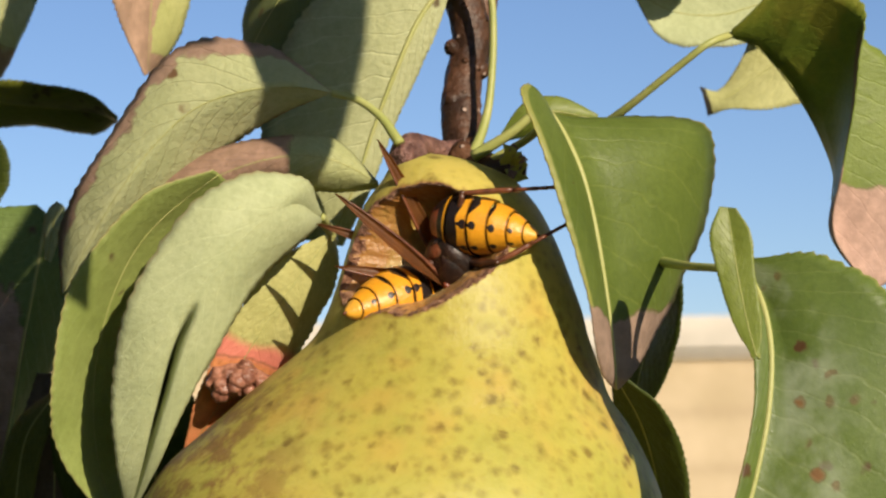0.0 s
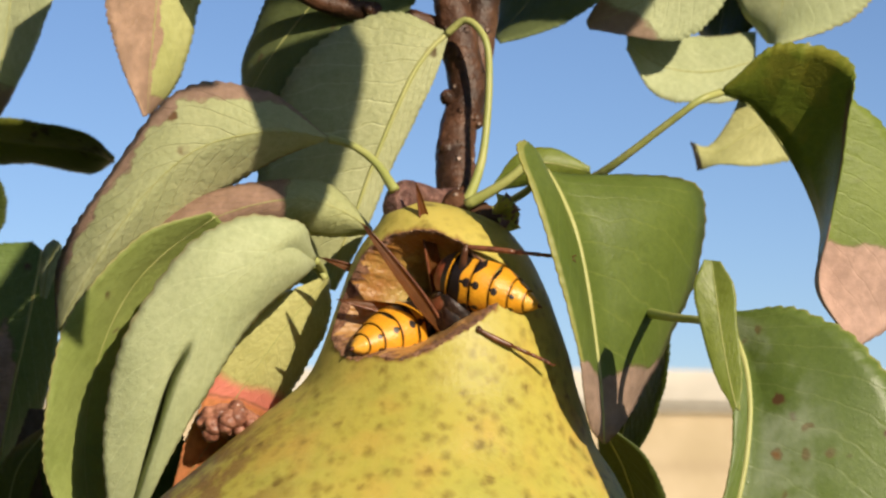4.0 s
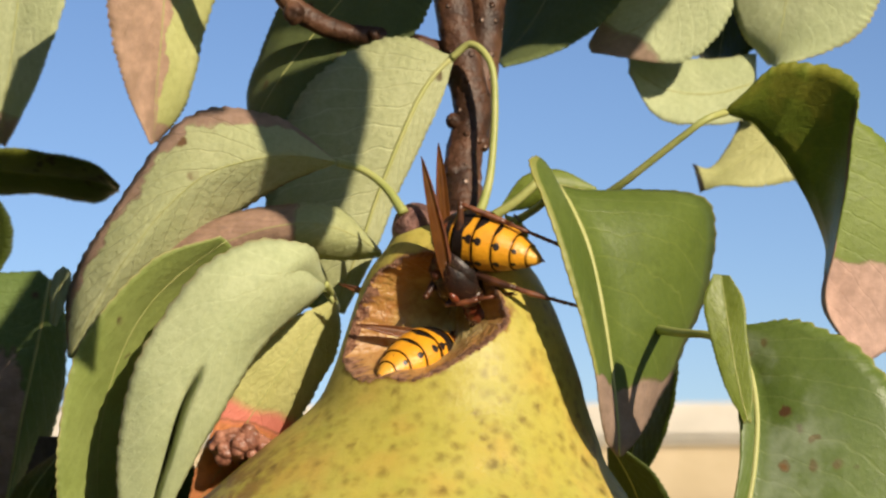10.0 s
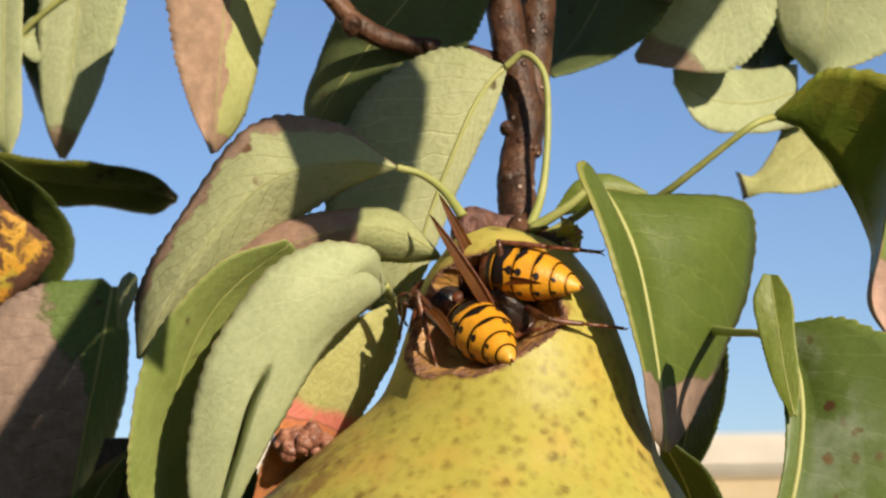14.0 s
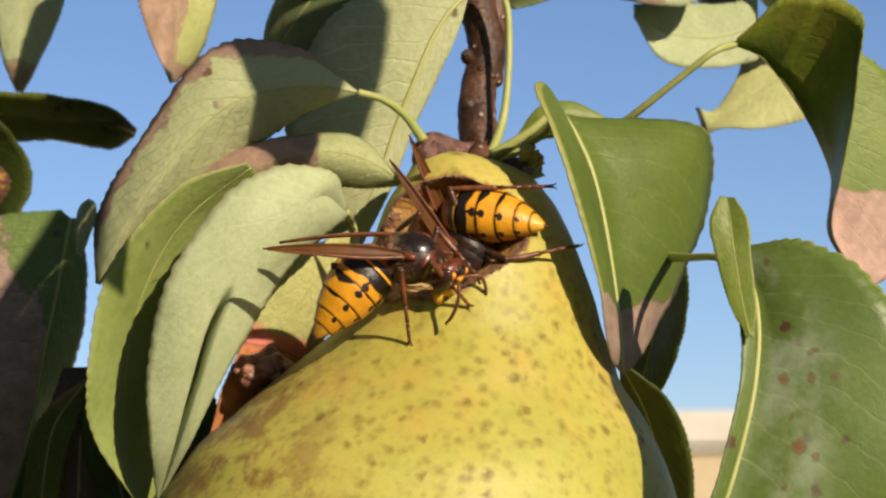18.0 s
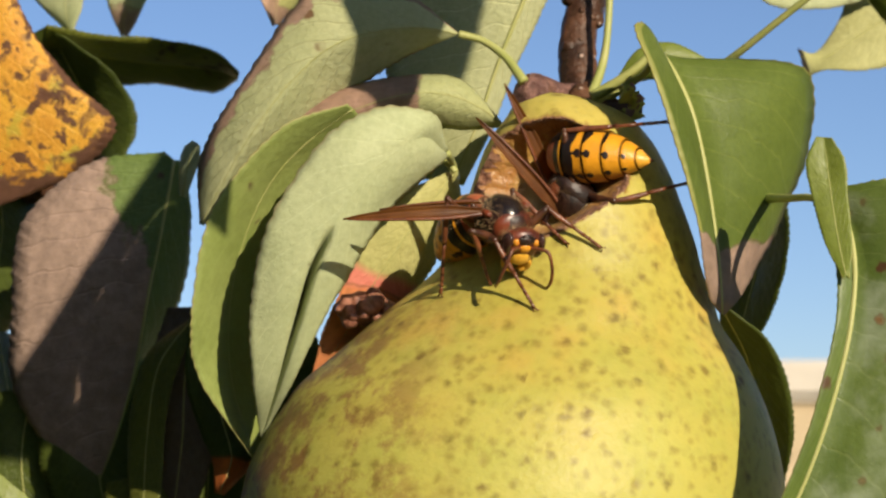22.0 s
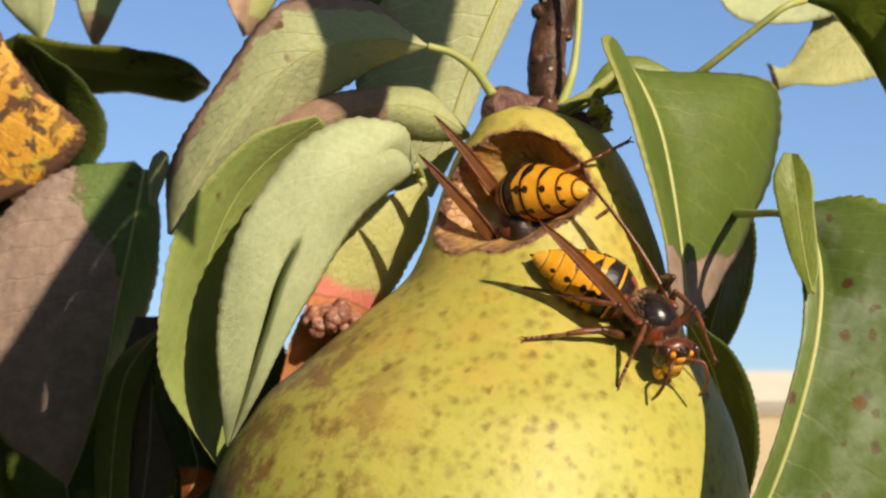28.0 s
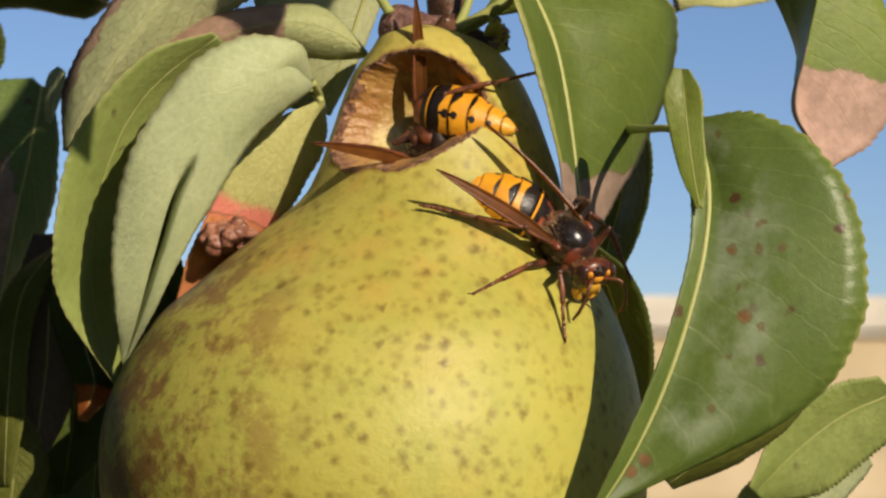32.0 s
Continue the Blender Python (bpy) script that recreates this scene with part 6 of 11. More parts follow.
def motions():
    walk(CREASED, [
        (0, pose(0.02644, -0.00739, 1.52385, 0.00, -0.00, 0.00)),
        (1, pose(0.02664, -0.00728, 1.52306, 0.00, -0.00, 0.00)),
        (3.5, pose(0.02664, -0.00729, 1.52316, 0.00, -0.00, 0.00)),
        (5.5, pose(0.02624, -0.00732, 1.52335, -0.00, -0.28, 1.98)),
        (6, pose(0.02584, -0.00735, 1.52355, -0.03, -0.69, 4.95)),
        (6.6, pose(0.02614, -0.00732, 1.52335, -0.01, -0.42, 2.97)),
        (7.5, pose(0.02654, -0.00735, 1.52355, -0.00, -0.14, 0.99)),
        (9, pose(0.02754, -0.00738, 1.52375, 0.00, -0.00, 0.00)),
        (10, pose(0.02714, -0.00739, 1.52385, 0.00, -0.00, 0.00)),
        (13, pose(0.02614, -0.00743, 1.52415, 0.00, -0.00, 0.00)),
        (14.5, pose(0.02594, -0.00734, 1.52345, 0.00, -0.00, 0.00)),
        (16.5, pose(0.02564, -0.00739, 1.52385, 0.00, -0.00, 0.00)),
        (19, pose(0.02554, -0.00741, 1.52395, 0.00, -0.00, 0.00)),
        (23, pose(0.02544, -0.00742, 1.52405, 0.00, -0.00, 0.00)),
        (28, pose(0.02534, -0.00743, 1.52415, 0.00, -0.00, 0.00)),
        (31, pose(0.02544, -0.00743, 1.52415, 0.00, -0.00, 0.00)),
        (32, pose(0.02524, -0.00747, 1.52444, 0.00, -0.00, 0.00)),
    ])
    walk(NEAR_RIGHT, [
        (0, pose(0.04797, -0.02553, 1.50195, -0.04, -0.83, 5.94)),
        (1, pose(0.04797, -0.02550, 1.50175, -0.04, -0.83, 5.94)),
        (3.5, pose(0.04737, -0.02553, 1.50195, -0.03, -0.69, 4.95)),
        (5.5, pose(0.04687, -0.02558, 1.50234, -0.02, -0.56, 3.96)),
        (6, pose(0.04587, -0.02560, 1.50244, -0.01, -0.42, 2.97)),
        (7, pose(0.04677, -0.02558, 1.50234, -0.04, -0.83, 5.94)),
        (8, pose(0.04730, -0.02558, 1.50234, -0.02, -0.70, 5.00)),
        (9, pose(0.04660, -0.02558, 1.50234, -0.02, -0.56, 4.00)),
        (10, pose(0.04680, -0.02558, 1.50234, -0.02, -0.56, 4.00)),
        (13, pose(0.04627, -0.02560, 1.50244, 0.00, -0.00, 0.00)),
        (14.5, pose(0.04617, -0.02550, 1.50175, 0.00, -0.00, 0.00)),
        (16.5, pose(0.04577, -0.02550, 1.50175, 0.00, -0.00, 0.00)),
        (19, pose(0.04547, -0.02550, 1.50175, 0.00, -0.00, 0.00)),
        (23, pose(0.04497, -0.02550, 1.50175, 0.00, -0.00, 0.00)),
        (28, pose(0.04517, -0.02549, 1.50165, 0.00, -0.00, 0.00)),
        (31, pose(0.04437, -0.02553, 1.50195, 0.00, -0.00, 0.00)),
        (32, pose(0.04477, -0.02557, 1.50224, 0.00, -0.00, 0.00)),
    ])
    walk(NEAR_LOBE, [
        (0, pose(0.04801, -0.03250, 1.49056, -0.04, -0.83, 5.94)),
        (1, pose(0.04801, -0.03248, 1.49036, -0.04, -0.83, 5.94)),
        (3.5, pose(0.04741, -0.03250, 1.49056, -0.03, -0.69, 4.95)),
        (5.5, pose(0.04691, -0.03256, 1.49096, -0.02, -0.56, 3.96)),
        (6, pose(0.04591, -0.03257, 1.49106, -0.01, -0.42, 2.97)),
        (7, pose(0.04681, -0.03256, 1.49096, -0.04, -0.83, 5.94)),
        (8, pose(0.04770, -0.03256, 1.49096, -0.02, -0.70, 5.00)),
        (9, pose(0.04770, -0.03256, 1.49096, -0.02, -0.56, 4.00)),
        (10, pose(0.04720, -0.03256, 1.49096, -0.02, -0.56, 4.00)),
        (13, pose(0.04631, -0.03257, 1.49106, 0.00, -0.00, 0.00)),
        (14.5, pose(0.04621, -0.03248, 1.49036, 0.00, -0.00, 0.00)),
        (16.5, pose(0.04581, -0.03248, 1.49036, 0.00, -0.00, 0.00)),
        (19, pose(0.04551, -0.03248, 1.49036, 0.00, -0.00, 0.00)),
        (23, pose(0.04501, -0.03248, 1.49036, 0.00, -0.00, 0.00)),
        (28, pose(0.04521, -0.03246, 1.49027, 0.00, -0.00, 0.00)),
        (31, pose(0.04441, -0.03250, 1.49056, 0.00, -0.00, 0.00)),
        (32, pose(0.04481, -0.03255, 1.49086, 0.00, -0.00, 0.00)),
    ])
    walk(SHADING, [
        (0, pose(0.03850, -0.08577, 1.59297)),
        (3.5, pose(0.03850, -0.08577, 1.59297)),
        (6, pose(0.03700, -0.08577, 1.59297)),
        (7, pose(0.03600, -0.08577, 1.59297)),
        (8, pose(0.04250, -0.08577, 1.59297)),
        (9, pose(0.03820, -0.08577, 1.59297)),
        (10, pose(0.03800, -0.08577, 1.59297)),
        (11, pose(0.04000, -0.08577, 1.59297)),
        (12, pose(0.04300, -0.08577, 1.59297)),
        (13, pose(0.03900, -0.08577, 1.59297)),
        (14, pose(0.03300, -0.08577, 1.59297)),
        (16.5, pose(0.03250, -0.08577, 1.59297)),
        (32, pose(0.03250, -0.08577, 1.59297)),
    ])
    walk(EATER["thing"], [
        (0, pose(0.01334, -0.00771, 1.50457, -134.1, 40.0, 36.3)),
        (1, pose(0.01305, -0.00762, 1.50394, -134.1, 40.0, 36.3)),
        (2, pose(0.01188, -0.00762, 1.50389, -134.1, 40.0, 36.3)),
        (3, pose(0.01391, -0.00757, 1.50353, -134.1, 40.0, 36.3)),
        (5.5, pose(0.01490, -0.00888, 1.50573, -143.3, 42.2, 33.3)),
        (6, pose(0.01333, -0.00910, 1.50726, -143.3, 42.2, 33.3)),
        (7, pose(0.01413, -0.00944, 1.50970, -143.3, 42.2, 33.3)),
        (8, pose(0.01418, -0.00934, 1.50900, -143.3, 42.2, 33.3)),
        (9, pose(0.01463, -0.00934, 1.50894, -143.3, 42.2, 33.3)),
        (10, pose(0.01367, -0.00968, 1.51141, -143.3, 42.2, 33.3)),
        (11, pose(0.01242, -0.00949, 1.51002, -143.3, 42.2, 33.3)),
        (12, pose(0.01267, -0.00958, 1.51067, -143.3, 42.2, 33.3)),
        (13, pose(0.01191, -0.00925, 1.50831, -143.3, 42.2, 33.3)),
        (14, pose(0.01268, -0.00856, 1.50700, -143.3, 35.6, 28.7)),
        (14.5, pose(0.01286, -0.00849, 1.50652, -143.3, 35.6, 28.7)),
        (16.5, pose(0.01298, -0.00834, 1.50547, -143.3, 35.6, 28.7)),
        (17, pose(0.01321, -0.00844, 1.50619, -143.3, 35.6, 28.7)),
        (18, pose(0.01269, -0.00817, 1.50428, -143.3, 35.6, 28.7)),
        (19, pose(0.01257, -0.00823, 1.50466, -143.3, 35.6, 28.7)),
        (20, pose(0.01314, -0.00827, 1.50495, -143.3, 35.6, 28.7)),
        (21, pose(0.01320, -0.00813, 1.50394, -143.3, 35.6, 28.7)),
        (22, pose(0.01298, -0.00810, 1.50372, -143.3, 35.6, 28.7)),
        (23, pose(0.01228, -0.00805, 1.50339, -143.3, 35.6, 28.7)),
        (24, pose(0.01178, -0.00688, 1.50222, -143.3, 35.6, 28.7)),
        (25, pose(0.01141, -0.00687, 1.50219, -143.3, 35.6, 28.7)),
        (25.5, pose(0.01115, -0.00673, 1.50115, -143.3, 35.6, 28.7)),
        (27.5, pose(0.01175, -0.00789, 1.50228, -93.6, 30.5, 58.2)),
        (28, pose(0.01078, -0.00669, 1.50093, -84.7, 23.6, 56.8)),
        (28.18, pose(0.01102, -0.00469, 1.50286, -38.3, 12.9, 56.6)),
        (28.35, pose(0.01126, -0.00269, 1.50480, 6.9, 5.7, 48.7)),
        (28.7, pose(0.01133, -0.00175, 1.50531, 58.7, -11.0, 40.0)),
        (29, pose(0.01030, -0.00183, 1.50543, 63.0, -21.7, 29.5)),
        (30, pose(0.00933, -0.00193, 1.50509, 63.0, -21.7, 29.5)),
        (30.5, pose(0.01102, -0.00197, 1.50639, 65.0, -19.0, 29.9)),
        (30.62, pose(0.01076, -0.00197, 1.50680, 19.8, -14.3, 45.6)),
        (30.75, pose(0.01051, -0.00196, 1.50722, -21.8, -0.7, 53.3)),
        (31, pose(0.01106, -0.00678, 1.50154, -80.2, 22.8, 70.8)),
        (31.5, pose(0.01145, -0.00699, 1.50301, -76.6, 32.7, 96.8)),
        (32, pose(0.01228, -0.00785, 1.50197, -79.2, 28.8, 86.7)),
    ])
    walk(EATER["abdomen"], [
        (0, pose(-0.00479, -0.00305, -0.00157, 128.8, -50.6, -131.7)),
        (1, pose(-0.00452, -0.00283, -0.00197, 131.1, -49.9, -134.9)),
        (2, pose(-0.00447, -0.00278, -0.00204, 131.6, -49.5, -135.5)),
        (3, pose(-0.00457, -0.00288, -0.00168, 132.2, -42.2, -135.0)),
        (5.5, pose(-0.00476, -0.00355, -0.00212, 124.6, -38.8, -132.6)),
        (6, pose(-0.00480, -0.00352, -0.00200, 123.5, -32.3, -128.7)),
        (7, pose(-0.00483, -0.00356, -0.00198, 123.1, -33.3, -128.2)),
        (8, pose(-0.00426, -0.00303, -0.00236, 125.9, -29.2, -133.3)),
        (9, pose(-0.00420, -0.00298, -0.00241, 126.0, -29.4, -133.7)),
        (10, pose(-0.00459, -0.00328, -0.00235, 123.0, -38.2, -129.4)),
        (11, pose(-0.00482, -0.00352, -0.00209, 121.6, -38.3, -126.9)),
        (12, pose(-0.00461, -0.00333, -0.00221, 123.8, -34.4, -130.0)),
        (13, pose(-0.00466, -0.00336, -0.00223, 122.9, -36.9, -129.0)),
        (14, pose(-0.00548, -0.00332, -0.00207, 131.1, -37.9, -132.4)),
        (14.5, pose(-0.00519, -0.00308, -0.00223, 133.0, -33.8, -135.0)),
        (16.5, pose(-0.00553, -0.00336, -0.00209, 130.0, -41.0, -131.5)),
        (17, pose(-0.00544, -0.00327, -0.00221, 130.4, -41.4, -132.4)),
        (18, pose(-0.00546, -0.00330, -0.00216, 130.4, -40.8, -132.2)),
        (19, pose(-0.00538, -0.00322, -0.00227, 130.8, -41.0, -133.0)),
        (20, pose(-0.00535, -0.00320, -0.00230, 130.8, -41.3, -133.2)),
        (21, pose(-0.00543, -0.00325, -0.00229, 129.8, -43.5, -132.2)),
        (22, pose(-0.00538, -0.00321, -0.00244, 129.1, -46.2, -132.2)),
        (23, pose(-0.00565, -0.00334, -0.00216, 124.0, -46.3, -123.2)),
        (24, pose(-0.00570, -0.00323, -0.00232, 118.2, -49.2, -115.2)),
        (25, pose(-0.00573, -0.00309, -0.00241, 116.0, -47.8, -109.7)),
        (25.5, pose(-0.00571, -0.00304, -0.00250, 115.4, -48.8, -109.8)),
        (27.5, pose(-0.00356, -0.00408, 0.00170, 46.0, -79.7, -28.9)),
        (28, pose(-0.00319, -0.00411, 0.00227, 9.3, -77.7, 16.0)),
        (28.18, pose(-0.00339, -0.00206, 0.00094, -40.5, -36.8, 69.6)),
        (28.35, pose(-0.00360, -0.00000, -0.00040, -44.0, 9.0, 78.7)),
        (28.7, pose(-0.00360, 0.00000, -0.00040, -41.5, 63.8, 65.3)),
        (29, pose(-0.00360, -0.00000, -0.00040, -26.4, 80.7, 70.1)),
        (30, pose(-0.00360, 0.00000, -0.00040, -89.3, 84.0, 2.2)),
        (30.5, pose(-0.00360, -0.00000, -0.00040, -87.3, 82.1, 5.7)),
        (30.62, pose(-0.00360, 0.00000, -0.00040, -26.7, 37.3, 60.7)),
        (30.75, pose(-0.00360, 0.00000, -0.00040, -17.9, -11.1, 60.5)),
        (31, pose(-0.00255, -0.00412, 0.00330, 17.5, -58.5, 8.3)),
        (31.5, pose(-0.00264, -0.00392, 0.00270, 25.4, -56.1, -16.5)),
        (32, pose(-0.00244, -0.00387, 0.00209, 44.3, -72.5, -30.8)),
    ])
    walk(EATER["head"], [
        (0, pose(0.00430, 0.00000, -0.00010, 16.7, -19.1, -35.0)),
        (1, pose(0.00430, 0.00000, -0.00010, 16.7, -19.1, -35.0)),
        (2, pose(0.00430, 0.00000, -0.00010, 16.7, -19.1, -35.0)),
        (3, pose(0.00430, 0.00000, -0.00010, 16.7, -19.1, -35.0)),
        (5.5, pose(0.00430, 0.00000, -0.00010, 18.8, -14.6, -39.8)),
        (6, pose(0.00430, 0.00000, -0.00010, 18.8, -14.6, -39.8)),
        (7, pose(0.00430, 0.00000, -0.00010, 18.8, -14.6, -39.8)),
        (8, pose(0.00430, 0.00000, -0.00010, 18.8, -14.6, -39.8)),
        (9, pose(0.00430, 0.00000, -0.00010, 18.8, -14.6, -39.8)),
        (10, pose(0.00430, 0.00000, -0.00010, 18.8, -14.6, -39.8)),
        (11, pose(0.00430, 0.00000, -0.00010, 18.8, -14.6, -39.8)),
        (12, pose(0.00430, 0.00000, -0.00010, 18.8, -14.6, -39.8)),
        (13, pose(0.00430, 0.00000, -0.00010, 18.8, -14.6, -39.8)),
        (14, pose(0.00430, 0.00000, -0.00010, 26.6, -22.1, -39.6)),
        (14.5, pose(0.00430, 0.00000, -0.00010, 26.6, -22.1, -39.6)),
        (16.5, pose(0.00430, 0.00000, -0.00010, 26.6, -22.1, -39.6)),
        (17, pose(0.00430, 0.00000, -0.00010, 26.6, -22.1, -39.6)),
        (18, pose(0.00430, 0.00000, -0.00010, 26.6, -22.1, -39.6)),
        (19, pose(0.00430, 0.00000, -0.00010, 26.6, -22.1, -39.6)),
        (20, pose(0.00430, 0.00000, -0.00010, 26.6, -22.1, -39.6)),
        (21, pose(0.00430, 0.00000, -0.00010, 26.6, -22.1, -39.6)),
        (22, pose(0.00430, 0.00000, -0.00010, 26.6, -22.1, -39.6)),
        (23, pose(0.00430, 0.00000, -0.00010, 26.6, -22.1, -39.6)),
        (24, pose(0.00430, 0.00000, -0.00010, 26.6, -22.1, -39.6)),
        (25, pose(0.00430, 0.00000, -0.00010, 26.6, -22.1, -39.6)),
        (25.5, pose(0.00430, 0.00000, -0.00010, 26.6, -22.1, -39.6)),
        (27.5, pose(0.00430, 0.00000, -0.00010, 1.4, -17.4, -8.5)),
        (28, pose(0.00430, 0.00000, -0.00010, -0.3, -19.2, 1.7)),
        (28.35, pose(0.00430, 0.00000, -0.00010, -1.4, -28.9, 4.6)),
        (28.7, pose(0.00430, 0.00000, -0.00010, 0.7, 0.8, 15.4)),
        (29, pose(0.00430, 0.00000, -0.00010, -0.7, 14.8, 11.2)),
        (30, pose(0.00430, 0.00000, -0.00010, -0.7, 14.8, 11.2)),
        (30.5, pose(0.00430, 0.00000, -0.00010, -1.3, 13.7, 12.9)),
        (30.75, pose(0.00430, 0.00000, -0.00010, -1.6, 12.5, 30.6)),
        (31, pose(0.00430, 0.00000, -0.00010, 0.0, -6.3, 0.4)),
        (31.5, pose(0.00430, 0.00000, -0.00010, -4.7, 15.1, -13.5)),
        (32, pose(0.00430, 0.00000, -0.00010, -2.0, 7.1, -8.0)),
    ])
    walk(EATER["wings"][0], [
        (0, pose(0.00060, 0.00270, 0.00190, -123.6, 10.1, 4.7)),
        (1, pose(0.00060, 0.00270, 0.00190, -122.3, 8.5, 8.0)),
        (2, pose(0.00060, 0.00270, 0.00190, -122.3, 7.6, 7.3)),
        (3, pose(0.00060, 0.00270, 0.00190, -120.7, 3.4, 9.9)),
        (5.5, pose(0.00060, 0.00270, 0.00190, -110.4, -8.7, 9.6)),
        (6, pose(0.00060, 0.00270, 0.00190, -109.0, -13.8, 10.0)),
        (7, pose(0.00060, 0.00270, 0.00190, -107.2, -20.6, 11.7)),
        (8, pose(0.00060, 0.00270, 0.00190, -108.3, -15.6, 9.6)),
        (9, pose(0.00060, 0.00270, 0.00190, -108.1, -16.6, 9.9)),
        (10, pose(0.00060, 0.00270, 0.00190, -105.5, -25.6, 11.8)),
        (11, pose(0.00060, 0.00270, 0.00190, -108.1, -17.2, 11.1)),
        (12, pose(0.00060, 0.00270, 0.00190, -107.8, -18.9, 12.0)),
        (13, pose(0.00060, 0.00270, 0.00190, -108.6, -15.2, 10.6)),
        (14, pose(0.00060, 0.00270, 0.00190, -115.5, -12.5, 12.1)),
        (14.5, pose(0.00060, 0.00270, 0.00190, -116.3, -9.1, 11.4)),
        (16.5, pose(0.00060, 0.00270, 0.00190, -116.0, -10.2, 11.5)),
        (17, pose(0.00060, 0.00270, 0.00190, -116.1, -9.7, 10.0)),
        (18, pose(0.00060, 0.00270, 0.00190, -115.7, -11.6, 11.2)),
        (19, pose(0.00060, 0.00270, 0.00190, -117.6, -2.9, 9.3)),
        (20, pose(0.00060, 0.00270, 0.00190, -117.3, -4.9, 7.7)),
        (21, pose(0.00060, 0.00270, 0.00190, -117.5, -3.4, 8.9)),
        (22, pose(0.00060, 0.00270, 0.00190, -117.5, -3.6, 8.7)),
        (23, pose(0.00060, 0.00270, 0.00190, -118.8, 0.3, 4.5)),
        (24, pose(0.00060, 0.00270, 0.00190, -121.9, 8.3, -0.4)),
        (25, pose(0.00060, 0.00270, 0.00190, -120.2, 5.1, 3.2)),
        (25.5, pose(0.00060, 0.00270, 0.00190, -120.2, 4.8, 3.2)),
        (27.5, pose(0.00060, 0.00270, 0.00190, -145.9, 21.2, 17.4)),
        (28, pose(0.00060, 0.00270, 0.00190, -156.1, 24.2, 20.7)),
        (28.18, pose(0.00060, 0.00270, 0.00190, 134.7, 18.8, -17.9)),
        (28.35, pose(0.00060, 0.00270, 0.00190, 79.7, -15.5, -30.0)),
        (28.7, pose(0.00060, 0.00270, 0.00190, 16.4, -28.0, -1.7)),
        (29, pose(0.00060, 0.00270, 0.00190, 12.4, -15.4, 0.2)),
        (30, pose(0.00060, 0.00270, 0.00190, 10.9, -10.9, 5.3)),
        (30.5, pose(0.00060, 0.00270, 0.00190, 10.3, -11.9, 3.1)),
        (30.62, pose(0.00060, 0.00270, 0.00190, 52.1, -21.1, -13.9)),
        (30.75, pose(0.00060, 0.00270, 0.00190, 95.3, -16.7, -33.2)),
        (30.88, pose(0.00060, 0.00270, 0.00190, 137.2, 16.3, -28.4)),
        (31, pose(0.00060, 0.00270, 0.00190, -167.2, 34.9, 2.5)),
        (31.5, pose(0.00060, 0.00270, 0.00190, 169.8, 58.1, -35.2)),
        (32, pose(0.00060, 0.00270, 0.00190, 160.8, 36.4, -36.3)),
    ])
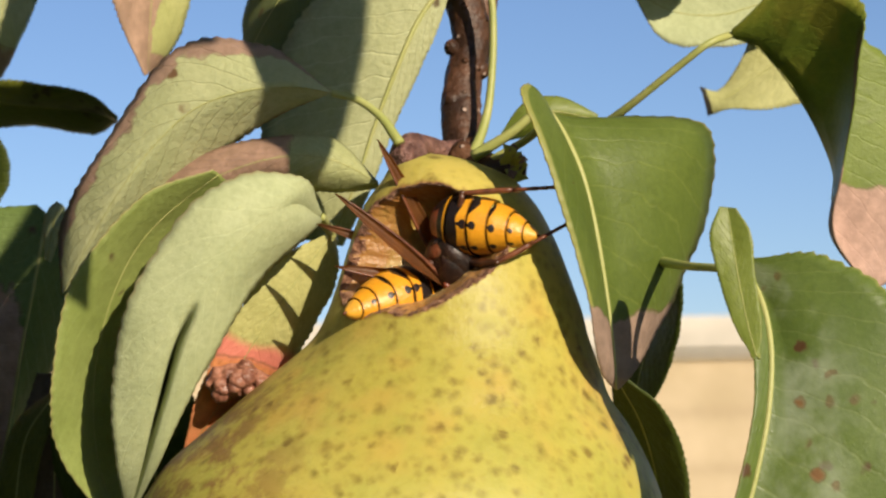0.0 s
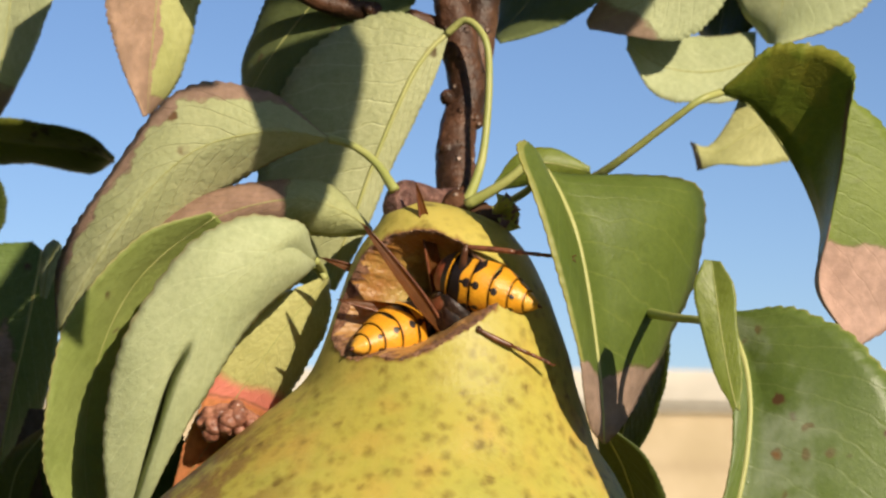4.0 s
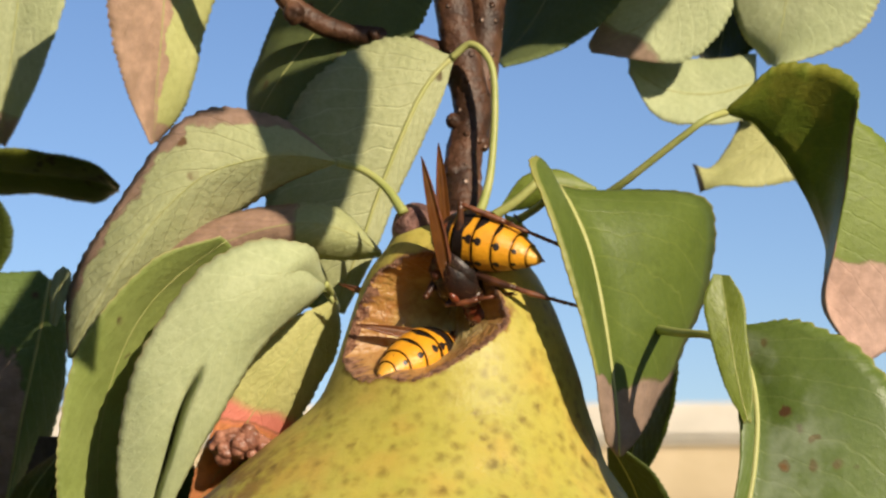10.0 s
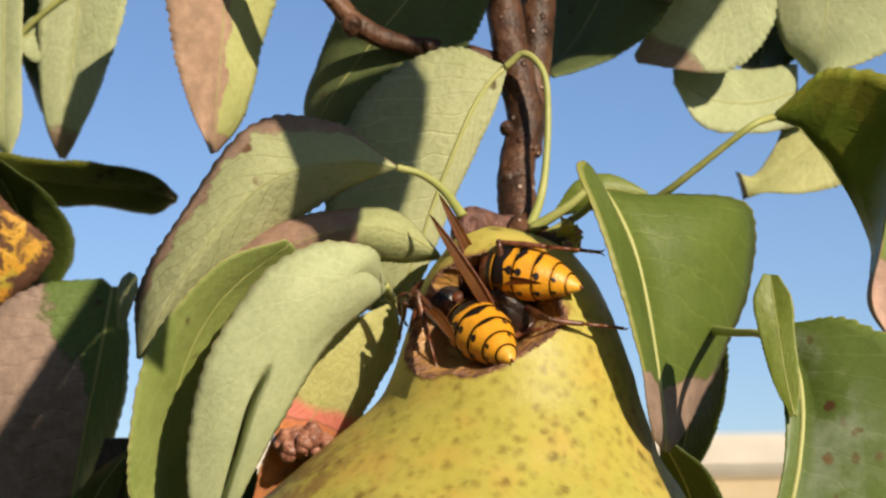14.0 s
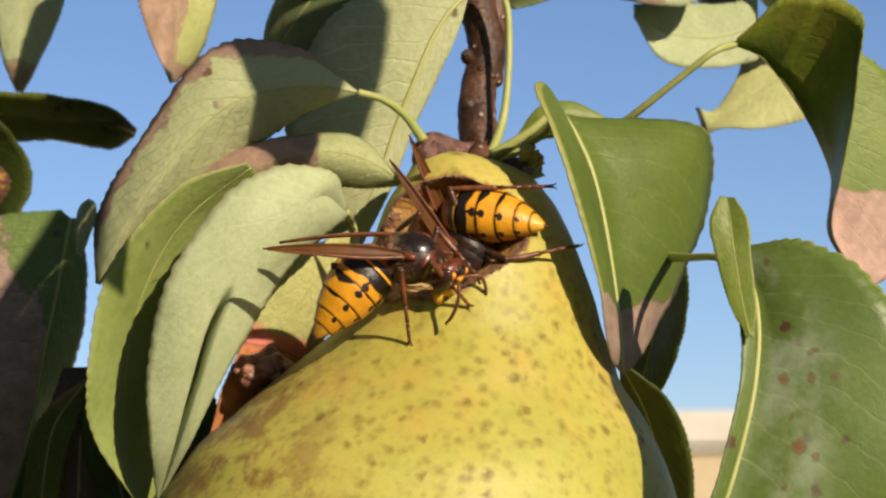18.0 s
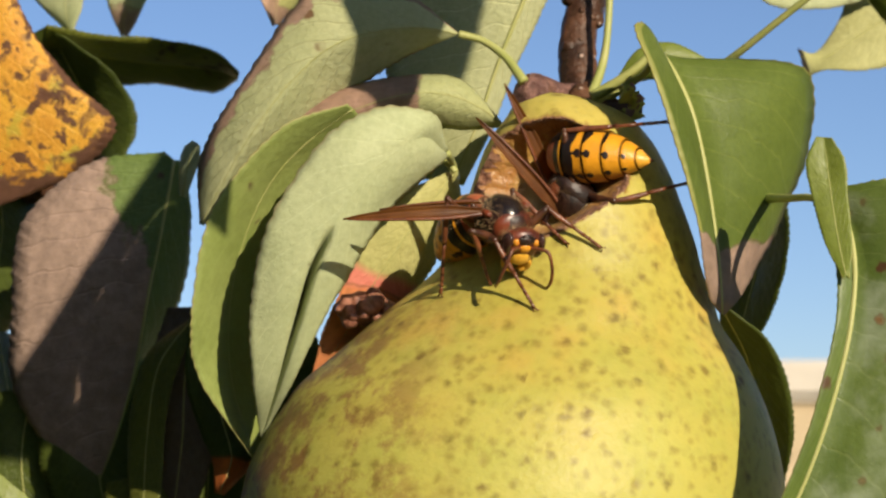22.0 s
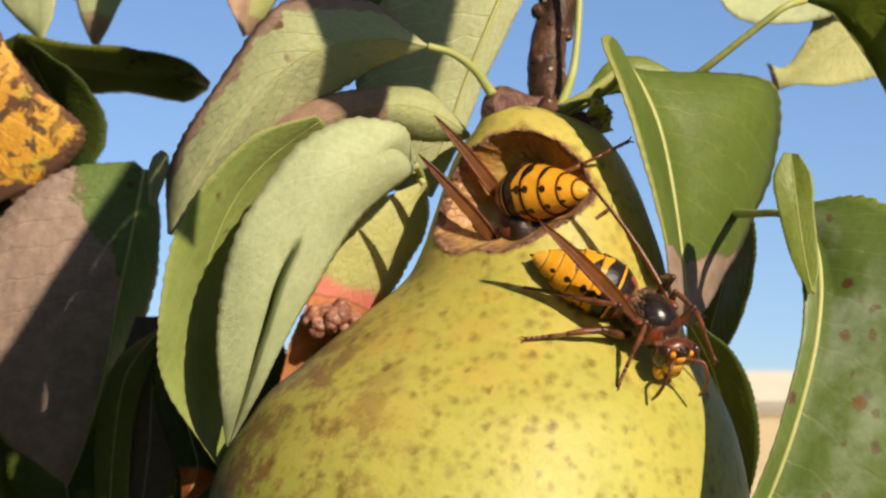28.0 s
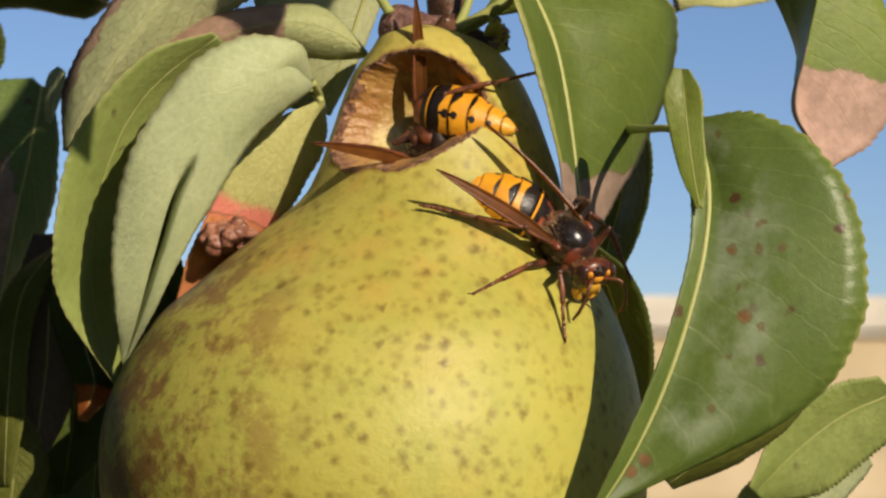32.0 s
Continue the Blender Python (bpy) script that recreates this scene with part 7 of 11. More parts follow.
    walk(EATER["wings"][1], [
        (0, pose(0.00060, -0.00270, 0.00190, -116.2, -12.9, 16.2)),
        (1, pose(0.00060, -0.00270, 0.00190, -116.0, -14.5, 18.1)),
        (2, pose(0.00060, -0.00270, 0.00190, -115.3, -16.7, 17.7)),
        (3, pose(0.00060, -0.00270, 0.00190, -113.0, -25.9, 19.9)),
        (5.5, pose(0.00060, -0.00270, 0.00190, -105.3, -28.4, 13.9)),
        (6, pose(0.00060, -0.00270, 0.00190, -103.2, -33.2, 13.0)),
        (7, pose(0.00060, -0.00270, 0.00190, -101.6, -40.2, 14.8)),
        (8, pose(0.00060, -0.00270, 0.00190, -103.4, -32.9, 13.1)),
        (9, pose(0.00060, -0.00270, 0.00190, -104.6, -30.3, 13.8)),
        (10, pose(0.00060, -0.00270, 0.00190, -102.7, -37.5, 15.0)),
        (11, pose(0.00060, -0.00270, 0.00190, -103.6, -33.4, 13.9)),
        (12, pose(0.00060, -0.00270, 0.00190, -104.2, -31.1, 13.4)),
        (13, pose(0.00060, -0.00270, 0.00190, -105.0, -28.3, 13.0)),
        (14, pose(0.00060, -0.00270, 0.00190, -113.7, -21.5, 14.7)),
        (14.5, pose(0.00060, -0.00270, 0.00190, -113.5, -21.0, 13.2)),
        (16.5, pose(0.00060, -0.00270, 0.00190, -114.5, -17.2, 13.2)),
        (17, pose(0.00060, -0.00270, 0.00190, -114.7, -15.9, 12.7)),
        (18, pose(0.00060, -0.00270, 0.00190, -112.7, -25.2, 14.8)),
        (19, pose(0.00060, -0.00270, 0.00190, -113.3, -22.8, 14.5)),
        (20, pose(0.00060, -0.00270, 0.00190, -113.4, -21.5, 13.8)),
        (21, pose(0.00060, -0.00270, 0.00190, -114.2, -19.1, 14.4)),
        (22, pose(0.00060, -0.00270, 0.00190, -113.7, -21.9, 15.1)),
        (23, pose(0.00060, -0.00270, 0.00190, -113.2, -23.5, 14.8)),
        (24, pose(0.00060, -0.00270, 0.00190, -115.6, -12.5, 12.6)),
        (25, pose(0.00060, -0.00270, 0.00190, -114.8, -16.0, 13.1)),
        (25.5, pose(0.00060, -0.00270, 0.00190, -114.7, -16.6, 13.3)),
        (27.5, pose(0.00060, -0.00270, 0.00190, -136.8, 10.0, 30.1)),
        (28, pose(0.00060, -0.00270, 0.00190, -151.3, 23.0, 28.0)),
        (28.18, pose(0.00060, -0.00270, 0.00190, 146.8, 38.3, -3.1)),
        (28.35, pose(0.00060, -0.00270, 0.00190, 85.9, 21.5, -32.9)),
        (28.7, pose(0.00060, -0.00270, 0.00190, 33.7, 3.6, -48.2)),
        (29, pose(0.00060, -0.00270, 0.00190, 21.8, 10.2, -51.9)),
        (30, pose(0.00060, -0.00270, 0.00190, 22.0, 14.9, -56.9)),
        (30.5, pose(0.00060, -0.00270, 0.00190, 22.1, 13.9, -59.2)),
        (30.62, pose(0.00060, -0.00270, 0.00190, 62.3, 44.1, -47.5)),
        (30.75, pose(0.00060, -0.00270, 0.00190, 133.1, 53.3, -0.3)),
        (30.88, pose(0.00060, -0.00270, 0.00190, -164.5, 40.0, 39.2)),
        (31, pose(0.00060, -0.00270, 0.00190, -127.7, 11.3, 47.7)),
        (31.5, pose(0.00060, -0.00270, 0.00190, -96.2, -4.2, 39.4)),
        (32, pose(0.00060, -0.00270, 0.00190, -110.3, 7.6, 43.6)),
    ])
    walk(EATER["legs"][0], [
        (0, pose(0.00260, 0.00160, -0.00200, 82.4, -75.1, 155.9)),
        (1, pose(0.00260, 0.00160, -0.00200, 82.4, -75.1, 155.9)),
        (2, pose(0.00260, 0.00160, -0.00200, 82.4, -75.1, 155.9)),
        (3, pose(0.00260, 0.00160, -0.00200, 82.4, -75.1, 155.9)),
        (5.5, pose(0.00260, 0.00160, -0.00200, 82.4, -75.1, 155.9)),
        (6, pose(0.00260, 0.00160, -0.00200, 82.4, -75.1, 155.9)),
        (7, pose(0.00260, 0.00160, -0.00200, 82.4, -75.1, 155.9)),
        (8, pose(0.00260, 0.00160, -0.00200, 82.4, -75.1, 155.9)),
        (9, pose(0.00260, 0.00160, -0.00200, 82.4, -75.1, 155.9)),
        (10, pose(0.00260, 0.00160, -0.00200, 82.4, -75.1, 155.9)),
        (11, pose(0.00260, 0.00160, -0.00200, 82.4, -75.1, 155.9)),
        (12, pose(0.00260, 0.00160, -0.00200, 82.4, -75.1, 155.9)),
        (13, pose(0.00260, 0.00160, -0.00200, 82.4, -75.1, 155.9)),
        (14, pose(0.00260, 0.00160, -0.00200, 82.4, -75.1, 155.9)),
        (14.5, pose(0.00260, 0.00160, -0.00200, 82.4, -75.1, 155.9)),
        (16.5, pose(0.00260, 0.00160, -0.00200, 82.4, -75.1, 155.9)),
        (17, pose(0.00260, 0.00160, -0.00200, 82.4, -75.1, 155.9)),
        (18, pose(0.00260, 0.00160, -0.00200, 82.4, -75.1, 155.9)),
        (19, pose(0.00260, 0.00160, -0.00200, 82.4, -75.1, 155.9)),
        (20, pose(0.00260, 0.00160, -0.00200, 82.4, -75.1, 155.9)),
        (21, pose(0.00260, 0.00160, -0.00200, 82.4, -75.1, 155.9)),
        (22, pose(0.00260, 0.00160, -0.00200, 82.4, -75.1, 155.9)),
        (23, pose(0.00260, 0.00160, -0.00200, 82.4, -75.1, 155.9)),
        (24, pose(0.00260, 0.00160, -0.00200, 82.4, -75.1, 155.9)),
        (25, pose(0.00260, 0.00160, -0.00200, 82.4, -75.1, 155.9)),
        (25.5, pose(0.00260, 0.00160, -0.00200, 82.4, -75.1, 155.9)),
        (27.5, pose(0.00260, 0.00160, -0.00200, 82.4, -75.1, 155.9)),
        (28, pose(0.00260, 0.00160, -0.00200, 82.4, -75.1, 155.9)),
        (28.35, pose(0.00260, 0.00160, -0.00200, 82.4, -75.1, 155.9)),
        (28.7, pose(0.00260, 0.00160, -0.00200, 82.4, -75.1, 155.9)),
        (29, pose(0.00260, 0.00160, -0.00200, 82.4, -75.1, 155.9)),
        (30, pose(0.00260, 0.00160, -0.00200, 82.4, -75.1, 155.9)),
        (30.5, pose(0.00260, 0.00160, -0.00200, 82.4, -75.1, 155.9)),
        (30.75, pose(0.00260, 0.00160, -0.00200, 82.4, -75.1, 155.9)),
        (31, pose(0.00260, 0.00160, -0.00200, 82.4, -75.1, 155.9)),
        (31.5, pose(0.00260, 0.00160, -0.00200, 82.4, -75.1, 155.9)),
        (32, pose(0.00260, 0.00160, -0.00200, 82.4, -75.1, 155.9)),
    ])
    walk(EATER["legs"][1], [
        (0, pose(0.00040, 0.00200, -0.00230, -17.7, 41.9, 84.7)),
        (1, pose(0.00040, 0.00200, -0.00230, -20.8, 52.6, 80.6)),
        (2, pose(0.00040, 0.00200, -0.00230, -39.7, 72.0, 59.9)),
        (2.5, pose(0.00040, 0.00200, -0.00230, -8.8, 40.4, 92.1)),
        (3, pose(0.00040, 0.00200, -0.00230, -2.8, 5.7, 100.1)),
        (5.5, pose(0.00040, 0.00200, -0.00230, -4.9, 9.4, 75.8)),
        (6, pose(0.00040, 0.00200, -0.00230, -2.4, 1.3, 90.2)),
        (7, pose(0.00040, 0.00200, -0.00230, -2.2, -1.2, 98.0)),
        (8, pose(0.00040, 0.00200, -0.00230, -2.4, 2.7, 105.5)),
        (9, pose(0.00040, 0.00200, -0.00230, -3.5, 12.3, 38.1)),
        (10, pose(0.00040, 0.00200, -0.00230, -3.9, 31.0, 37.0)),
        (11, pose(0.00040, 0.00200, -0.00230, 4.5, 28.1, 53.2)),
        (12, pose(0.00040, 0.00200, -0.00230, 2.2, 24.9, 48.5)),
        (13, pose(0.00040, 0.00200, -0.00230, 1.7, 31.8, 47.2)),
        (14, pose(0.00040, 0.00200, -0.00230, 12.9, 18.9, 68.6)),
        (14.5, pose(0.00040, 0.00200, -0.00230, 14.0, 18.5, 72.0)),
        (16.5, pose(0.00040, 0.00200, -0.00230, 16.7, 14.8, 80.9)),
        (17, pose(0.00040, 0.00200, -0.00230, 16.4, 15.0, 80.0)),
        (18, pose(0.00040, 0.00200, -0.00230, 16.3, 18.8, 79.5)),
        (19, pose(0.00040, 0.00200, -0.00230, 14.6, 24.8, 74.3)),
        (20, pose(0.00040, 0.00200, -0.00230, 15.7, 21.0, 76.9)),
        (21, pose(0.00040, 0.00200, -0.00230, 16.7, 20.1, 79.6)),
        (22, pose(0.00040, 0.00200, -0.00230, 14.6, 27.3, 73.6)),
        (23, pose(0.00040, 0.00200, -0.00230, 15.1, 27.9, 74.6)),
        (24, pose(0.00040, 0.00200, -0.00230, 17.6, 24.7, 80.1)),
        (25, pose(0.00040, 0.00200, -0.00230, 15.7, 30.4, 75.5)),
        (25.5, pose(0.00040, 0.00200, -0.00230, 14.2, 33.7, 72.5)),
        (27.5, pose(0.00040, 0.00200, -0.00230, 37.7, 41.5, 119.8)),
        (28, pose(0.00040, 0.00200, -0.00230, 51.7, 54.0, 138.7)),
        (28.12, pose(0.00040, 0.00200, -0.00230, 51.3, 26.8, -179.2)),
        (28.23, pose(0.00040, 0.00200, -0.00230, 33.0, 5.9, -142.0)),
        (28.35, pose(0.00040, 0.00200, -0.00230, 6.2, 0.8, -101.1)),
        (28.7, pose(0.00040, 0.00200, -0.00230, 8.8, -45.2, -105.4)),
        (29, pose(0.00040, 0.00200, -0.00230, 0.7, -50.3, -93.9)),
        (30, pose(0.00040, 0.00200, -0.00230, -2.9, -50.2, -89.2)),
        (30.5, pose(0.00040, 0.00200, -0.00230, 0.6, -49.4, -93.8)),
        (30.62, pose(0.00040, 0.00200, -0.00230, 39.5, -10.9, -120.5)),
        (30.75, pose(0.00040, 0.00200, -0.00230, 64.1, 33.5, -120.5)),
        (30.83, pose(0.00040, 0.00200, -0.00230, 4.1, 57.5, -179.1)),
        (30.92, pose(0.00040, 0.00200, -0.00230, -53.0, 31.6, 125.0)),
        (31, pose(0.00040, 0.00200, -0.00230, -71.6, -11.2, 108.5)),
        (31.5, pose(0.00040, 0.00200, -0.00230, -52.8, 40.2, 147.4)),
        (32, pose(0.00040, 0.00200, -0.00230, -62.6, -3.2, 130.2)),
    ])
    walk(EATER["legs"][2], [
        (0, pose(-0.00200, 0.00190, -0.00200, 3.8, 43.7, -156.7)),
        (1, pose(-0.00200, 0.00190, -0.00200, 4.3, 48.5, -156.0)),
        (2, pose(-0.00200, 0.00190, -0.00200, 8.1, 65.7, -151.4)),
        (3, pose(-0.00200, 0.00190, -0.00200, 3.5, 50.6, -156.5)),
        (5.5, pose(-0.00200, 0.00190, -0.00200, -3.4, 40.1, -165.5)),
        (6, pose(-0.00200, 0.00190, -0.00200, -3.3, 35.0, -165.2)),
        (7, pose(-0.00200, 0.00190, -0.00200, -3.2, 32.3, -165.0)),
        (8, pose(-0.00200, 0.00190, -0.00200, -3.4, 35.6, -165.5)),
        (9, pose(-0.00200, 0.00190, -0.00200, -3.9, 43.3, -166.2)),
        (10, pose(-0.00200, 0.00190, -0.00200, -3.8, 38.0, -166.0)),
        (11, pose(-0.00200, 0.00190, -0.00200, -4.7, 51.6, -167.3)),
        (12, pose(-0.00200, 0.00190, -0.00200, -2.1, 8.7, -163.3)),
        (13, pose(-0.00200, 0.00190, -0.00200, -2.4, 27.1, -164.6)),
        (14, pose(-0.00200, 0.00190, -0.00200, -0.6, 34.0, -160.7)),
        (14.5, pose(-0.00200, 0.00190, -0.00200, -0.6, 35.8, -160.7)),
        (16.5, pose(-0.00200, 0.00190, -0.00200, -0.6, 25.7, -160.7)),
        (17, pose(-0.00200, 0.00190, -0.00200, -0.5, 21.7, -160.5)),
        (18, pose(-0.00200, 0.00190, -0.00200, -0.6, 22.9, -160.6)),
        (19, pose(-0.00200, 0.00190, -0.00200, -0.6, 37.0, -160.6)),
        (20, pose(-0.00200, 0.00190, -0.00200, -0.4, 42.3, -160.4)),
        (21, pose(-0.00200, 0.00190, -0.00200, -0.7, 34.1, -160.7)),
        (22, pose(-0.00200, 0.00190, -0.00200, -0.6, 35.6, -160.6)),
        (23, pose(-0.00200, 0.00190, -0.00200, -0.6, 36.1, -160.6)),
        (24, pose(-0.00200, 0.00190, -0.00200, -0.8, 40.8, -160.9)),
        (25, pose(-0.00200, 0.00190, -0.00200, -0.9, 43.5, -161.0)),
        (25.5, pose(-0.00200, 0.00190, -0.00200, -0.9, 46.8, -161.0)),
        (27.5, pose(-0.00200, 0.00190, -0.00200, 22.1, 7.1, -134.7)),
        (28, pose(-0.00200, 0.00190, -0.00200, 23.9, 15.7, -119.0)),
        (28.35, pose(-0.00200, 0.00190, -0.00200, 34.7, -37.4, -90.2)),
        (28.7, pose(-0.00200, 0.00190, -0.00200, -5.8, -75.2, -34.6)),
        (29, pose(-0.00200, 0.00190, -0.00200, -25.6, -64.1, -14.4)),
        (30, pose(-0.00200, 0.00190, -0.00200, -26.9, -63.4, -12.9)),
        (30.5, pose(-0.00200, 0.00190, -0.00200, -26.6, -66.1, -13.2)),
        (30.62, pose(-0.00200, 0.00190, -0.00200, 39.6, -45.6, -77.1)),
        (30.75, pose(-0.00200, 0.00190, -0.00200, 57.9, -8.9, -92.3)),
        (31, pose(-0.00200, 0.00190, -0.00200, 53.8, 5.2, -124.5)),
        (31.5, pose(-0.00200, 0.00190, -0.00200, 57.5, -17.0, -138.7)),
        (32, pose(-0.00200, 0.00190, -0.00200, 57.3, -4.5, -133.7)),
    ])
    walk(EATER["legs"][3], [
        (0, pose(0.00260, -0.00160, -0.00200, -82.4, -75.1, -155.9)),
        (1, pose(0.00260, -0.00160, -0.00200, -82.4, -75.1, -155.9)),
        (2, pose(0.00260, -0.00160, -0.00200, -82.4, -75.1, -155.9)),
        (3, pose(0.00260, -0.00160, -0.00200, -82.4, -75.1, -155.9)),
        (5.5, pose(0.00260, -0.00160, -0.00200, -82.4, -75.1, -155.9)),
        (6, pose(0.00260, -0.00160, -0.00200, -82.4, -75.1, -155.9)),
        (7, pose(0.00260, -0.00160, -0.00200, -82.4, -75.1, -155.9)),
        (8, pose(0.00260, -0.00160, -0.00200, -82.4, -75.1, -155.9)),
        (9, pose(0.00260, -0.00160, -0.00200, -82.4, -75.1, -155.9)),
        (10, pose(0.00260, -0.00160, -0.00200, -82.4, -75.1, -155.9)),
        (11, pose(0.00260, -0.00160, -0.00200, -82.4, -75.1, -155.9)),
        (12, pose(0.00260, -0.00160, -0.00200, -82.4, -75.1, -155.9)),
        (13, pose(0.00260, -0.00160, -0.00200, -82.4, -75.1, -155.9)),
        (14, pose(0.00260, -0.00160, -0.00200, -82.4, -75.1, -155.9)),
        (14.5, pose(0.00260, -0.00160, -0.00200, -82.4, -75.1, -155.9)),
        (16.5, pose(0.00260, -0.00160, -0.00200, -82.4, -75.1, -155.9)),
        (17, pose(0.00260, -0.00160, -0.00200, -82.4, -75.1, -155.9)),
        (18, pose(0.00260, -0.00160, -0.00200, -82.4, -75.1, -155.9)),
        (19, pose(0.00260, -0.00160, -0.00200, -82.4, -75.1, -155.9)),
        (20, pose(0.00260, -0.00160, -0.00200, -82.4, -75.1, -155.9)),
        (21, pose(0.00260, -0.00160, -0.00200, -82.4, -75.1, -155.9)),
        (22, pose(0.00260, -0.00160, -0.00200, -82.4, -75.1, -155.9)),
        (23, pose(0.00260, -0.00160, -0.00200, -82.4, -75.1, -155.9)),
        (24, pose(0.00260, -0.00160, -0.00200, -82.4, -75.1, -155.9)),
        (25, pose(0.00260, -0.00160, -0.00200, -82.4, -75.1, -155.9)),
        (25.5, pose(0.00260, -0.00160, -0.00200, -82.4, -75.1, -155.9)),
        (27.5, pose(0.00260, -0.00160, -0.00200, -82.4, -75.1, -155.9)),
        (28, pose(0.00260, -0.00160, -0.00200, -82.4, -75.1, -155.9)),
        (28.35, pose(0.00260, -0.00160, -0.00200, -82.4, -75.1, -155.9)),
        (28.7, pose(0.00260, -0.00160, -0.00200, -82.4, -75.1, -155.9)),
        (29, pose(0.00260, -0.00160, -0.00200, -82.4, -75.1, -155.9)),
        (30, pose(0.00260, -0.00160, -0.00200, -82.4, -75.1, -155.9)),
        (30.5, pose(0.00260, -0.00160, -0.00200, -82.4, -75.1, -155.9)),
        (30.75, pose(0.00260, -0.00160, -0.00200, -82.4, -75.1, -155.9)),
        (31, pose(0.00260, -0.00160, -0.00200, -82.4, -75.1, -155.9)),
        (31.5, pose(0.00260, -0.00160, -0.00200, -82.4, -75.1, -155.9)),
        (32, pose(0.00260, -0.00160, -0.00200, -82.4, -75.1, -155.9)),
    ])
    walk(EATER["legs"][4], [
        (0, pose(0.00040, -0.00200, -0.00230, -39.9, -78.2, 144.6)),
        (1, pose(0.00040, -0.00200, -0.00230, -39.9, -78.2, 144.6)),
        (2, pose(0.00040, -0.00200, -0.00230, -39.9, -78.2, 144.6)),
        (3, pose(0.00040, -0.00200, -0.00230, -39.9, -78.2, 144.6)),
        (5.5, pose(0.00040, -0.00200, -0.00230, -39.9, -78.2, 144.6)),
        (6, pose(0.00040, -0.00200, -0.00230, -39.9, -78.2, 144.6)),
        (7, pose(0.00040, -0.00200, -0.00230, -39.9, -78.2, 144.6)),
        (8, pose(0.00040, -0.00200, -0.00230, -39.9, -78.2, 144.6)),
        (9, pose(0.00040, -0.00200, -0.00230, -39.9, -78.2, 144.6)),
        (10, pose(0.00040, -0.00200, -0.00230, -39.9, -78.2, 144.6)),
        (11, pose(0.00040, -0.00200, -0.00230, -39.9, -78.2, 144.6)),
        (12, pose(0.00040, -0.00200, -0.00230, -39.9, -78.2, 144.6)),
        (13, pose(0.00040, -0.00200, -0.00230, -39.9, -78.2, 144.6)),
        (14, pose(0.00040, -0.00200, -0.00230, -39.9, -78.2, 144.6)),
        (14.5, pose(0.00040, -0.00200, -0.00230, -39.9, -78.2, 144.6)),
        (16.5, pose(0.00040, -0.00200, -0.00230, -39.9, -78.2, 144.6)),
        (17, pose(0.00040, -0.00200, -0.00230, -39.9, -78.2, 144.6)),
        (18, pose(0.00040, -0.00200, -0.00230, -39.9, -78.2, 144.6)),
        (19, pose(0.00040, -0.00200, -0.00230, -39.9, -78.2, 144.6)),
        (20, pose(0.00040, -0.00200, -0.00230, -39.9, -78.2, 144.6)),
        (21, pose(0.00040, -0.00200, -0.00230, -39.9, -78.2, 144.6)),
        (22, pose(0.00040, -0.00200, -0.00230, -39.9, -78.2, 144.6)),
        (23, pose(0.00040, -0.00200, -0.00230, -39.9, -78.2, 144.6)),
        (24, pose(0.00040, -0.00200, -0.00230, -39.9, -78.2, 144.6)),
        (25, pose(0.00040, -0.00200, -0.00230, -39.9, -78.2, 144.6)),
        (25.5, pose(0.00040, -0.00200, -0.00230, -39.9, -78.2, 144.6)),
        (27.5, pose(0.00040, -0.00200, -0.00230, -39.9, -78.2, 144.6)),
        (28, pose(0.00040, -0.00200, -0.00230, -39.9, -78.2, 144.6)),
        (28.35, pose(0.00040, -0.00200, -0.00230, -39.9, -78.2, 144.6)),
        (28.7, pose(0.00040, -0.00200, -0.00230, -39.9, -78.2, 144.6)),
        (29, pose(0.00040, -0.00200, -0.00230, -39.9, -78.2, 144.6)),
        (30, pose(0.00040, -0.00200, -0.00230, -39.9, -78.2, 144.6)),
        (30.5, pose(0.00040, -0.00200, -0.00230, -39.9, -78.2, 144.6)),
        (30.75, pose(0.00040, -0.00200, -0.00230, -39.9, -78.2, 144.6)),
        (31, pose(0.00040, -0.00200, -0.00230, -39.9, -78.2, 144.6)),
        (31.5, pose(0.00040, -0.00200, -0.00230, -39.9, -78.2, 144.6)),
        (32, pose(0.00040, -0.00200, -0.00230, -39.9, -78.2, 144.6)),
    ])
